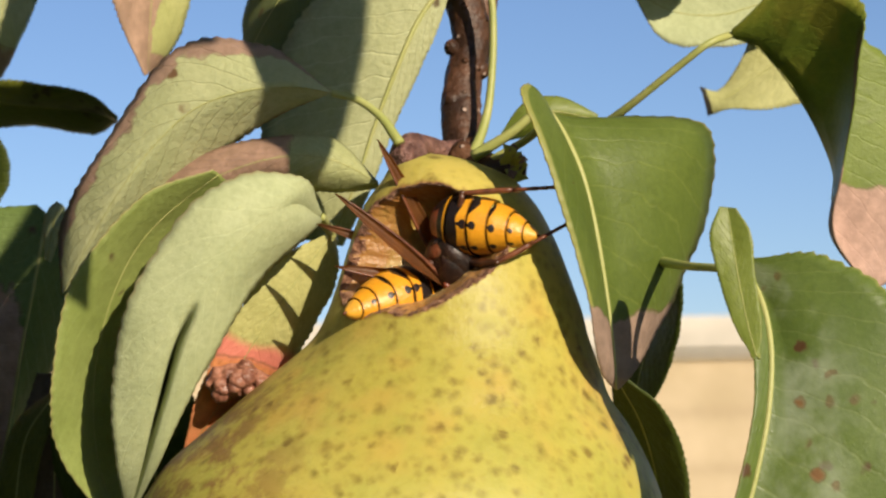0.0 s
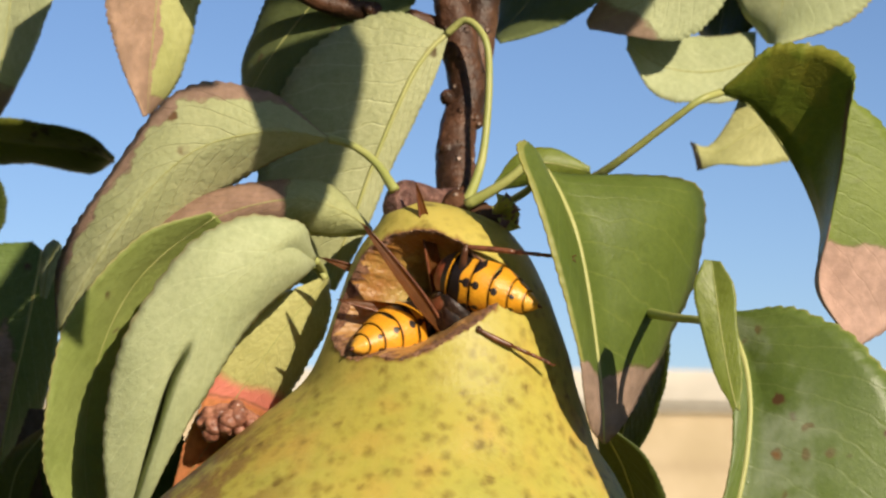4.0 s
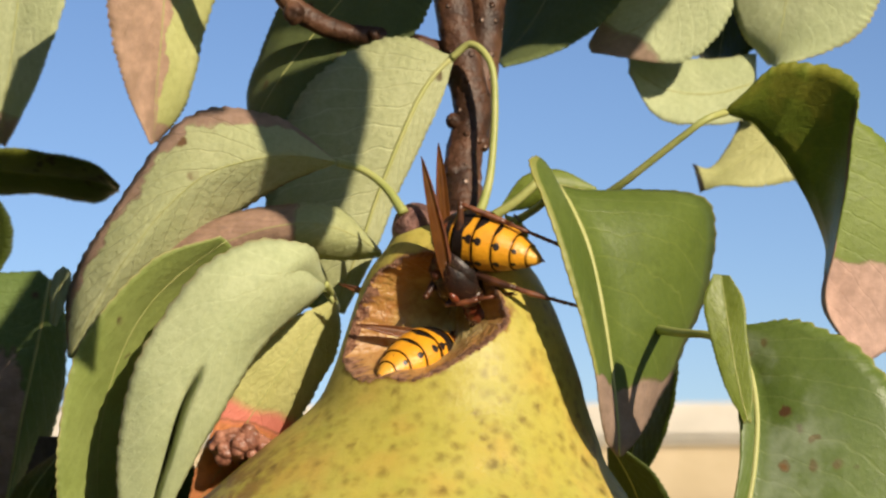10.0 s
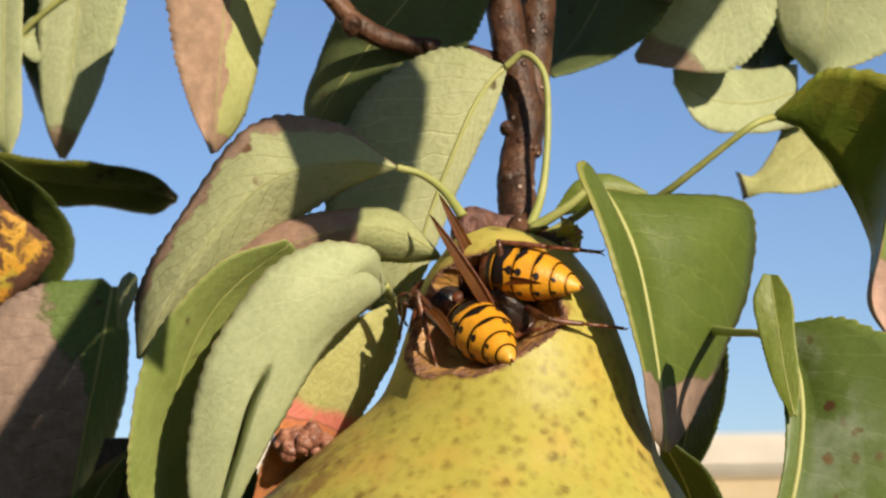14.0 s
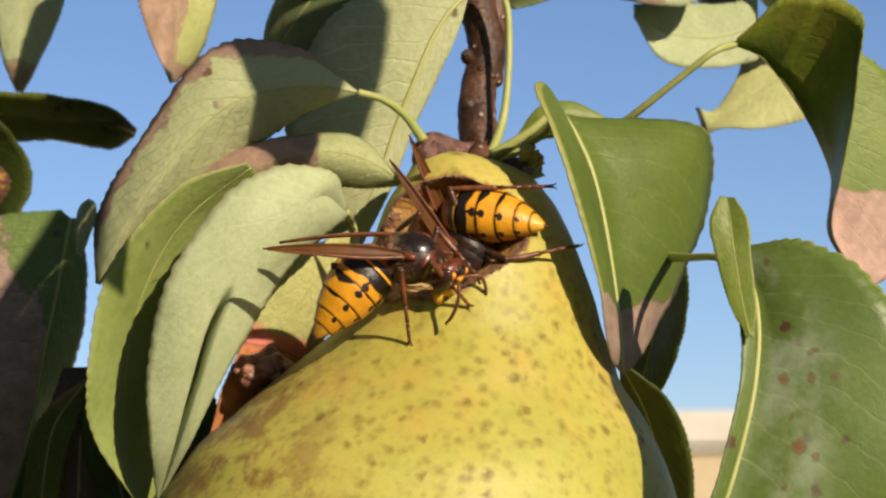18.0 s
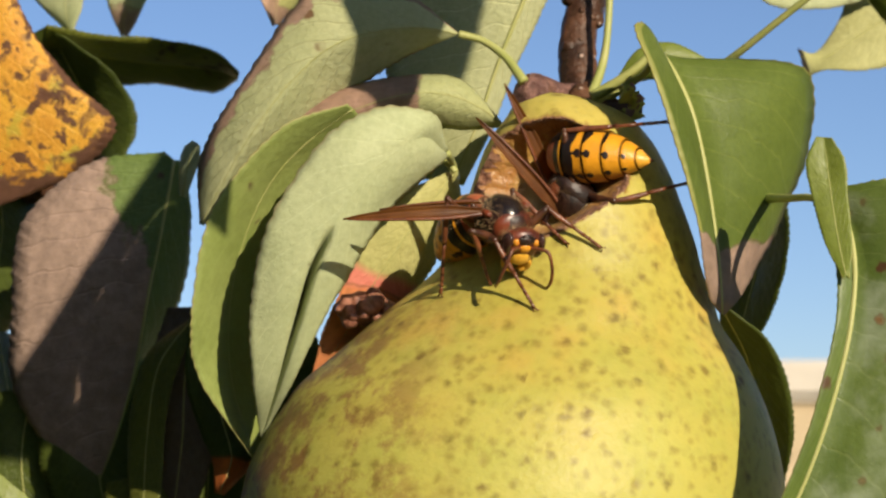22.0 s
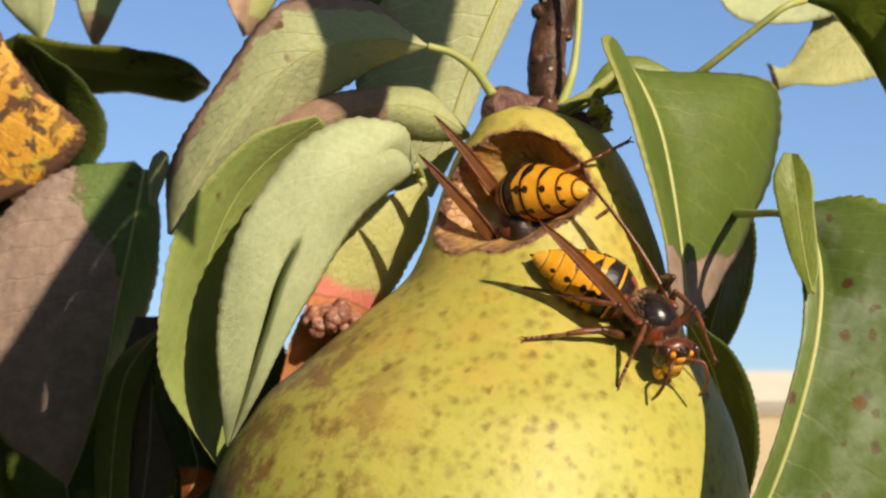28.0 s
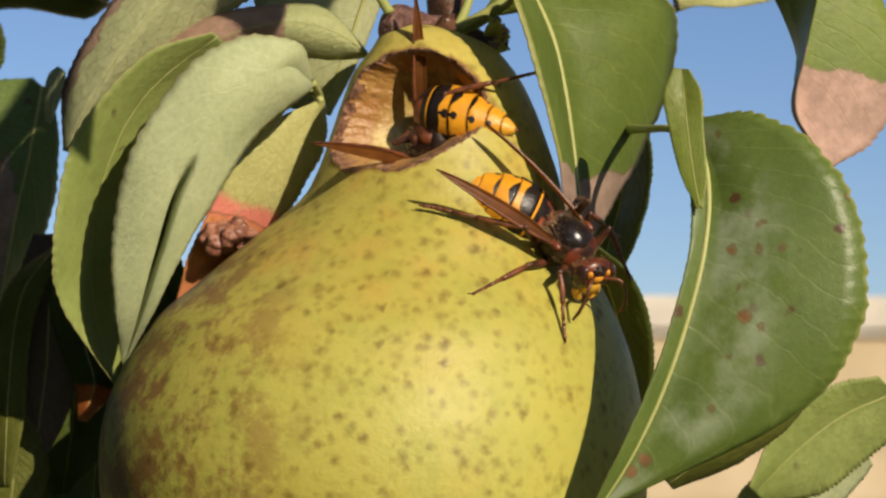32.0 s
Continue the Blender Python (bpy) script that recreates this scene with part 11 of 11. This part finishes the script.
    walk(WALKER["shins"][0], [
        (0, pose(0.00520, 0.00000, 0.00000, 0.0, 57.1, -180.0)),
        (1, pose(0.00520, 0.00000, 0.00000, -0.0, 57.1, -180.0)),
        (2, pose(0.00520, 0.00000, 0.00000, 0.0, 57.1, -180.0)),
        (3, pose(0.00520, 0.00000, 0.00000, -0.0, 57.1, -180.0)),
        (5.5, pose(0.00520, 0.00000, 0.00000, -0.0, 57.1, -180.0)),
        (6, pose(0.00520, 0.00000, 0.00000, -0.0, 57.1, -180.0)),
        (7, pose(0.00520, 0.00000, 0.00000, -0.0, 57.1, -180.0)),
        (8, pose(0.00520, 0.00000, 0.00000, -0.0, 57.1, -180.0)),
        (9, pose(0.00520, 0.00000, 0.00000, -0.0, 57.1, -180.0)),
        (10, pose(0.00520, 0.00000, 0.00000, -0.0, 57.1, -180.0)),
        (11, pose(0.00520, 0.00000, 0.00000, -0.0, 57.1, -180.0)),
        (12, pose(0.00520, 0.00000, 0.00000, -0.0, 57.1, -180.0)),
        (13, pose(0.00520, 0.00000, 0.00000, -0.0, 57.1, -180.0)),
        (14, pose(0.00520, 0.00000, 0.00000, -0.0, 57.1, -180.0)),
        (14.5, pose(0.00520, 0.00000, 0.00000, -0.0, 57.1, -180.0)),
        (15.2, pose(0.00520, 0.00000, 0.00000, -25.0, 1.2, 161.9)),
        (15.8, pose(0.00520, 0.00000, 0.00000, -19.8, 6.5, -163.1)),
        (16.5, pose(0.00520, 0.00000, 0.00000, -19.1, 36.7, -148.1)),
        (17, pose(0.00520, 0.00000, 0.00000, -18.1, 31.8, -146.3)),
        (18, pose(0.00520, 0.00000, 0.00000, -15.6, 32.4, -141.5)),
        (19, pose(0.00520, 0.00000, 0.00000, -38.1, 72.0, -166.6)),
        (20, pose(0.00520, 0.00000, 0.00000, 137.0, 84.4, 11.1)),
        (21, pose(0.00520, 0.00000, 0.00000, 121.9, 82.0, -4.2)),
        (22, pose(0.00520, 0.00000, 0.00000, 155.0, 85.7, 29.2)),
        (22.5, pose(0.00520, 0.00000, 0.00000, 107.9, 50.8, -11.3)),
        (23, pose(0.00520, 0.00000, 0.00000, 101.2, 14.7, -9.5)),
        (23.5, pose(0.00520, 0.00000, 0.00000, 40.9, 64.0, -50.9)),
        (24, pose(0.00520, 0.00000, 0.00000, -58.1, 33.5, -132.8)),
        (25, pose(0.00520, 0.00000, 0.00000, -55.3, 45.1, -128.0)),
        (25.5, pose(0.00520, 0.00000, 0.00000, -39.2, 57.9, -107.6)),
        (26.5, pose(0.00520, 0.00000, 0.00000, 27.1, 51.2, -34.3)),
        (27.5, pose(0.00520, 0.00000, 0.00000, 11.5, 63.1, -53.8)),
        (28, pose(0.00520, 0.00000, 0.00000, -53.0, 21.1, -125.6)),
        (29, pose(0.00520, 0.00000, 0.00000, -53.0, 21.1, -125.6)),
        (30, pose(0.00520, 0.00000, 0.00000, -53.0, 21.1, -125.6)),
        (31, pose(0.00520, 0.00000, 0.00000, -53.0, 21.1, -125.6)),
        (32, pose(0.00520, 0.00000, 0.00000, -53.0, 21.1, -125.6)),
    ])
    walk(WALKER["shins"][1], [
        (0, pose(0.00560, 0.00000, 0.00000, 0.0, -53.0, 180.0)),
        (1, pose(0.00560, 0.00000, 0.00000, 0.0, -53.0, 180.0)),
        (2, pose(0.00560, 0.00000, 0.00000, -0.0, -53.0, 180.0)),
        (3, pose(0.00560, 0.00000, 0.00000, -0.0, -53.0, 180.0)),
        (5.5, pose(0.00560, 0.00000, 0.00000, -0.0, -53.0, 180.0)),
        (6, pose(0.00560, 0.00000, 0.00000, -0.0, -53.0, 180.0)),
        (7, pose(0.00560, 0.00000, 0.00000, -0.0, -53.0, 180.0)),
        (8, pose(0.00560, 0.00000, 0.00000, -0.0, -53.0, 180.0)),
        (9, pose(0.00560, 0.00000, 0.00000, -0.0, -53.0, 180.0)),
        (10, pose(0.00560, 0.00000, 0.00000, -0.0, -53.0, 180.0)),
        (11, pose(0.00560, 0.00000, 0.00000, -0.0, -53.0, 180.0)),
        (12, pose(0.00560, 0.00000, 0.00000, -0.0, -53.0, 180.0)),
        (13, pose(0.00560, 0.00000, 0.00000, 0.0, -53.0, 180.0)),
        (14, pose(0.00560, 0.00000, 0.00000, 0.0, -53.0, 180.0)),
        (14.5, pose(0.00560, 0.00000, 0.00000, 0.0, -53.0, 180.0)),
        (15.2, pose(0.00560, 0.00000, 0.00000, -0.0, -53.0, 180.0)),
        (15.8, pose(0.00560, 0.00000, 0.00000, -6.0, -25.5, -173.3)),
        (16.5, pose(0.00560, 0.00000, 0.00000, 1.3, -15.4, 170.1)),
        (17, pose(0.00560, 0.00000, 0.00000, 1.3, -15.5, 170.2)),
        (18, pose(0.00560, 0.00000, 0.00000, 1.3, -15.5, 170.2)),
        (19, pose(0.00560, 0.00000, 0.00000, 8.2, -37.1, 145.5)),
        (20, pose(0.00560, 0.00000, 0.00000, 8.2, -29.6, 145.7)),
        (21, pose(0.00560, 0.00000, 0.00000, 8.2, -28.2, 145.7)),
        (22, pose(0.00560, 0.00000, 0.00000, 7.8, -30.7, 146.4)),
        (23, pose(0.00560, 0.00000, 0.00000, 7.8, -27.4, 146.5)),
        (24, pose(0.00560, 0.00000, 0.00000, -1.0, -18.0, 165.2)),
        (25, pose(0.00560, 0.00000, 0.00000, -2.7, -15.8, 170.8)),
        (25.5, pose(0.00560, 0.00000, 0.00000, -2.0, -20.6, 168.0)),
        (26.5, pose(0.00560, 0.00000, 0.00000, 13.5, -42.0, 125.4)),
        (27.5, pose(0.00560, 0.00000, 0.00000, 6.3, -33.3, 136.1)),
        (28, pose(0.00560, 0.00000, 0.00000, 6.3, -33.3, 136.1)),
        (29, pose(0.00560, 0.00000, 0.00000, 6.3, -33.3, 136.1)),
        (30, pose(0.00560, 0.00000, 0.00000, 6.3, -33.3, 136.1)),
        (31, pose(0.00560, 0.00000, 0.00000, 6.3, -33.3, 136.1)),
        (32, pose(0.00560, 0.00000, 0.00000, 6.3, -33.3, 136.1)),
    ])
    walk(WALKER["shins"][2], [
        (0, pose(0.00740, 0.00000, 0.00000, 0.0, -41.3, 180.0)),
        (1, pose(0.00740, 0.00000, 0.00000, -0.0, -41.3, 180.0)),
        (2, pose(0.00740, 0.00000, 0.00000, -0.0, -41.3, 180.0)),
        (3, pose(0.00740, 0.00000, 0.00000, -0.0, -41.3, 180.0)),
        (5.5, pose(0.00740, 0.00000, 0.00000, -0.0, -41.3, 180.0)),
        (6, pose(0.00740, 0.00000, 0.00000, -0.0, -41.3, 180.0)),
        (7, pose(0.00740, 0.00000, 0.00000, -0.0, -41.3, 180.0)),
        (8, pose(0.00740, 0.00000, 0.00000, -0.0, -41.3, 180.0)),
        (9, pose(0.00740, 0.00000, 0.00000, -0.0, -41.3, 180.0)),
        (10, pose(0.00740, 0.00000, 0.00000, -0.0, -41.3, 180.0)),
        (11, pose(0.00740, 0.00000, 0.00000, -0.0, -41.3, -180.0)),
        (12, pose(0.00740, 0.00000, 0.00000, -0.0, -41.3, 180.0)),
        (13, pose(0.00740, 0.00000, 0.00000, -0.0, -41.3, 180.0)),
        (14, pose(0.00740, 0.00000, 0.00000, -0.0, -41.3, 180.0)),
        (14.5, pose(0.00740, 0.00000, 0.00000, -0.0, -41.3, 180.0)),
        (15.2, pose(0.00740, 0.00000, 0.00000, -0.0, -41.3, 180.0)),
        (15.8, pose(0.00740, 0.00000, 0.00000, -0.0, -41.3, 180.0)),
        (16.5, pose(0.00740, 0.00000, 0.00000, -2.3, -16.7, -176.8)),
        (17, pose(0.00740, 0.00000, 0.00000, -3.5, -39.7, -173.6)),
        (18, pose(0.00740, 0.00000, 0.00000, -3.5, -35.5, -173.6)),
        (19, pose(0.00740, 0.00000, 0.00000, 6.5, -12.5, 169.9)),
        (20, pose(0.00740, 0.00000, 0.00000, 6.5, -12.7, 170.1)),
        (21, pose(0.00740, 0.00000, 0.00000, 6.5, -12.7, 170.2)),
        (22, pose(0.00740, 0.00000, 0.00000, 6.5, -12.6, 170.1)),
        (23, pose(0.00740, 0.00000, 0.00000, 6.5, -12.8, 170.3)),
        (24, pose(0.00740, 0.00000, 0.00000, 5.6, -15.0, 174.4)),
        (25, pose(0.00740, 0.00000, 0.00000, 5.6, -15.0, 174.3)),
        (25.5, pose(0.00740, 0.00000, 0.00000, 5.5, -15.1, 174.8)),
        (26.5, pose(0.00740, 0.00000, 0.00000, 5.6, -15.0, 174.3)),
        (27.5, pose(0.00740, 0.00000, 0.00000, 10.5, -26.2, 154.9)),
        (28, pose(0.00740, 0.00000, 0.00000, 13.3, -30.3, 148.5)),
        (29, pose(0.00740, 0.00000, 0.00000, 12.7, -29.5, 149.6)),
        (30, pose(0.00740, 0.00000, 0.00000, 12.7, -29.5, 149.6)),
        (31, pose(0.00740, 0.00000, 0.00000, 12.7, -29.5, 149.6)),
        (32, pose(0.00740, 0.00000, 0.00000, 12.7, -29.5, 149.6)),
    ])
    walk(WALKER["shins"][3], [
        (0, pose(0.00520, 0.00000, 0.00000, 0.0, 57.1, 180.0)),
        (1, pose(0.00520, 0.00000, 0.00000, -0.0, 57.1, 180.0)),
        (2, pose(0.00520, 0.00000, 0.00000, -0.0, 57.1, 180.0)),
        (3, pose(0.00520, 0.00000, 0.00000, -0.0, 57.1, 180.0)),
        (5.5, pose(0.00520, 0.00000, 0.00000, -0.0, 57.1, 180.0)),
        (6, pose(0.00520, 0.00000, 0.00000, -0.0, 57.1, 180.0)),
        (7, pose(0.00520, 0.00000, 0.00000, -0.0, 57.1, 180.0)),
        (8, pose(0.00520, 0.00000, 0.00000, -0.0, 57.1, 180.0)),
        (9, pose(0.00520, 0.00000, 0.00000, -0.0, 57.1, 180.0)),
        (10, pose(0.00520, 0.00000, 0.00000, -0.0, 57.1, 180.0)),
        (11, pose(0.00520, 0.00000, 0.00000, -0.0, 57.1, 180.0)),
        (12, pose(0.00520, 0.00000, 0.00000, -0.0, 57.1, 180.0)),
        (13, pose(0.00520, 0.00000, 0.00000, 0.0, 57.1, 180.0)),
        (14, pose(0.00520, 0.00000, 0.00000, 0.0, 57.1, 180.0)),
        (14.5, pose(0.00520, 0.00000, 0.00000, 0.0, 57.1, 180.0)),
        (15.2, pose(0.00520, 0.00000, 0.00000, 41.1, 23.9, -131.4)),
        (15.8, pose(0.00520, 0.00000, 0.00000, 35.3, 57.3, -147.5)),
        (16.5, pose(0.00520, 0.00000, 0.00000, -37.6, 37.6, 131.5)),
        (17, pose(0.00520, 0.00000, 0.00000, -12.7, 46.7, 166.7)),
        (18, pose(0.00520, 0.00000, 0.00000, -31.0, 34.9, 140.2)),
        (19, pose(0.00520, 0.00000, 0.00000, 20.9, 31.9, -143.6)),
        (20, pose(0.00520, 0.00000, 0.00000, 20.3, 78.9, -154.5)),
        (21, pose(0.00520, 0.00000, 0.00000, -97.1, 63.4, 81.7)),
        (21.5, pose(0.00520, 0.00000, 0.00000, 1.8, 67.1, 173.1)),
        (22, pose(0.00520, 0.00000, 0.00000, 35.9, 35.3, -161.0)),
        (23, pose(0.00520, 0.00000, 0.00000, 34.7, 33.4, -163.1)),
        (24, pose(0.00520, 0.00000, 0.00000, 20.3, 47.2, 173.8)),
        (25, pose(0.00520, 0.00000, 0.00000, 20.8, 48.7, 174.5)),
        (25.5, pose(0.00520, 0.00000, 0.00000, -17.5, 58.6, 125.4)),
        (26.5, pose(0.00520, 0.00000, 0.00000, 16.6, 48.1, 164.6)),
        (27.5, pose(0.00520, 0.00000, 0.00000, 19.9, 55.7, 168.7)),
        (28, pose(0.00520, 0.00000, 0.00000, 24.8, 60.7, 174.6)),
        (28.5, pose(0.00520, 0.00000, 0.00000, -68.6, 65.5, 54.3)),
        (29, pose(0.00520, 0.00000, 0.00000, -81.3, 27.8, 11.1)),
        (30, pose(0.00520, 0.00000, 0.00000, -70.4, 48.9, 26.3)),
        (31, pose(0.00520, 0.00000, 0.00000, -70.9, 30.4, 27.0)),
        (32, pose(0.00520, 0.00000, 0.00000, -35.6, 47.4, 72.0)),
    ])
    walk(WALKER["shins"][4], [
        (0, pose(0.00560, 0.00000, 0.00000, 0.0, -53.0, 180.0)),
        (1, pose(0.00560, 0.00000, 0.00000, -0.0, -53.0, 180.0)),
        (2, pose(0.00560, 0.00000, 0.00000, 0.0, -53.0, 180.0)),
        (3, pose(0.00560, 0.00000, 0.00000, 0.0, -53.0, 180.0)),
        (5.5, pose(0.00560, 0.00000, 0.00000, -0.0, -53.0, 180.0)),
        (6, pose(0.00560, 0.00000, 0.00000, 0.0, -53.0, 180.0)),
        (7, pose(0.00560, 0.00000, 0.00000, 0.0, -53.0, 180.0)),
        (8, pose(0.00560, 0.00000, 0.00000, 0.0, -53.0, 180.0)),
        (9, pose(0.00560, 0.00000, 0.00000, 0.0, -53.0, 180.0)),
        (10, pose(0.00560, 0.00000, 0.00000, 0.0, -53.0, 180.0)),
        (11, pose(0.00560, 0.00000, 0.00000, 0.0, -53.0, 180.0)),
        (12, pose(0.00560, 0.00000, 0.00000, -0.0, -53.0, 180.0)),
        (13, pose(0.00560, 0.00000, 0.00000, -0.0, -53.0, 180.0)),
        (14, pose(0.00560, 0.00000, 0.00000, 0.0, -53.0, 180.0)),
        (14.5, pose(0.00560, 0.00000, 0.00000, 0.0, -53.0, 180.0)),
        (15.2, pose(0.00560, 0.00000, 0.00000, 63.1, -51.6, 92.7)),
        (15.8, pose(0.00560, 0.00000, 0.00000, -26.2, -44.5, -174.3)),
        (16.5, pose(0.00560, 0.00000, 0.00000, -45.4, -52.7, -147.0)),
        (17, pose(0.00560, 0.00000, 0.00000, -70.8, -36.7, -106.1)),
        (18, pose(0.00560, 0.00000, 0.00000, -24.1, -52.7, -160.7)),
        (19, pose(0.00560, 0.00000, 0.00000, -10.0, -52.9, -178.1)),
        (19.5, pose(0.00560, 0.00000, 0.00000, -47.4, -31.7, -120.9)),
        (20, pose(0.00560, 0.00000, 0.00000, -52.7, 2.2, -88.4)),
        (21, pose(0.00560, 0.00000, 0.00000, -52.0, 1.5, -104.8)),
        (22, pose(0.00560, 0.00000, 0.00000, -50.2, 0.4, -85.7)),
        (22.5, pose(0.00560, 0.00000, 0.00000, -36.5, 4.0, -51.0)),
        (23, pose(0.00560, 0.00000, 0.00000, -23.2, -0.7, -16.6)),
        (23.33, pose(0.00560, 0.00000, 0.00000, -30.6, -27.6, -60.6)),
        (23.67, pose(0.00560, 0.00000, 0.00000, -9.3, -50.3, -120.2)),
        (24, pose(0.00560, 0.00000, 0.00000, 30.5, -43.1, 164.5)),
        (25, pose(0.00560, 0.00000, 0.00000, 46.4, -50.6, 141.3)),
        (25.5, pose(0.00560, 0.00000, 0.00000, 115.0, -51.3, 54.6)),
        (26.5, pose(0.00560, 0.00000, 0.00000, 112.7, -50.6, 57.6)),
        (27.5, pose(0.00560, 0.00000, 0.00000, 119.3, -46.9, 48.7)),
        (28, pose(0.00560, 0.00000, 0.00000, 133.6, -28.6, 24.7)),
        (29, pose(0.00560, 0.00000, 0.00000, 144.5, -16.5, 1.4)),
        (30, pose(0.00560, 0.00000, 0.00000, 144.1, -16.4, 2.7)),
        (31, pose(0.00560, 0.00000, 0.00000, 144.5, -16.5, 1.5)),
        (32, pose(0.00560, 0.00000, 0.00000, 144.1, -16.4, 2.6)),
    ])
    walk(WALKER["shins"][5], [
        (0, pose(0.00740, 0.00000, 0.00000, 0.0, -41.3, -180.0)),
        (1, pose(0.00740, 0.00000, 0.00000, 0.0, -41.3, -180.0)),
        (2, pose(0.00740, 0.00000, 0.00000, 0.0, -41.3, -180.0)),
        (3, pose(0.00740, 0.00000, 0.00000, 0.0, -41.3, -180.0)),
        (5.5, pose(0.00740, 0.00000, 0.00000, 0.0, -41.3, -180.0)),
        (6, pose(0.00740, 0.00000, 0.00000, 0.0, -41.3, -180.0)),
        (7, pose(0.00740, 0.00000, 0.00000, 0.0, -41.3, -180.0)),
        (8, pose(0.00740, 0.00000, 0.00000, 0.0, -41.3, -180.0)),
        (9, pose(0.00740, 0.00000, 0.00000, 0.0, -41.3, -180.0)),
        (10, pose(0.00740, 0.00000, 0.00000, 0.0, -41.3, -180.0)),
        (11, pose(0.00740, 0.00000, 0.00000, 0.0, -41.3, -180.0)),
        (12, pose(0.00740, 0.00000, 0.00000, 0.0, -41.3, -180.0)),
        (13, pose(0.00740, 0.00000, 0.00000, -0.0, -41.3, -180.0)),
        (14, pose(0.00740, 0.00000, 0.00000, -0.0, -41.3, -180.0)),
        (14.5, pose(0.00740, 0.00000, 0.00000, -0.0, -41.3, -180.0)),
        (15.2, pose(0.00740, 0.00000, 0.00000, -1.0, -38.2, -178.5)),
        (15.8, pose(0.00740, 0.00000, 0.00000, -1.0, -22.5, -178.5)),
        (16.15, pose(0.00740, 0.00000, 0.00000, 8.2, -37.2, 138.6)),
        (16.5, pose(0.00740, 0.00000, 0.00000, 29.1, -41.3, 86.9)),
        (17, pose(0.00740, 0.00000, 0.00000, 9.8, -64.2, 114.6)),
        (18, pose(0.00740, 0.00000, 0.00000, 25.7, -31.7, 100.4)),
        (19, pose(0.00740, 0.00000, 0.00000, -1.1, -22.7, 144.5)),
        (20, pose(0.00740, 0.00000, 0.00000, -13.1, -56.6, 170.2)),
        (21, pose(0.00740, 0.00000, 0.00000, -7.5, -36.3, 162.9)),
        (22, pose(0.00740, 0.00000, 0.00000, -6.8, -41.5, 161.6)),
        (23, pose(0.00740, 0.00000, 0.00000, -31.6, -58.0, -162.2)),
        (24, pose(0.00740, 0.00000, 0.00000, 42.5, -20.2, 119.7)),
        (24.5, pose(0.00740, 0.00000, 0.00000, 28.4, -1.9, 68.0)),
        (25, pose(0.00740, 0.00000, 0.00000, 5.5, -1.9, 14.2)),
        (25.5, pose(0.00740, 0.00000, 0.00000, 2.6, -6.9, 59.4)),
        (26.5, pose(0.00740, 0.00000, 0.00000, -0.7, -10.3, 85.2)),
        (27.5, pose(0.00740, 0.00000, 0.00000, -5.0, -6.6, 110.6)),
        (28, pose(0.00740, 0.00000, 0.00000, -4.2, -7.0, 103.9)),
        (29, pose(0.00740, 0.00000, 0.00000, 3.3, -11.1, 48.8)),
        (30, pose(0.00740, 0.00000, 0.00000, 3.0, -9.7, 50.5)),
        (31, pose(0.00740, 0.00000, 0.00000, -0.2, -12.9, 68.8)),
        (32, pose(0.00740, 0.00000, 0.00000, -0.9, -8.3, 71.9)),
    ])


motions()
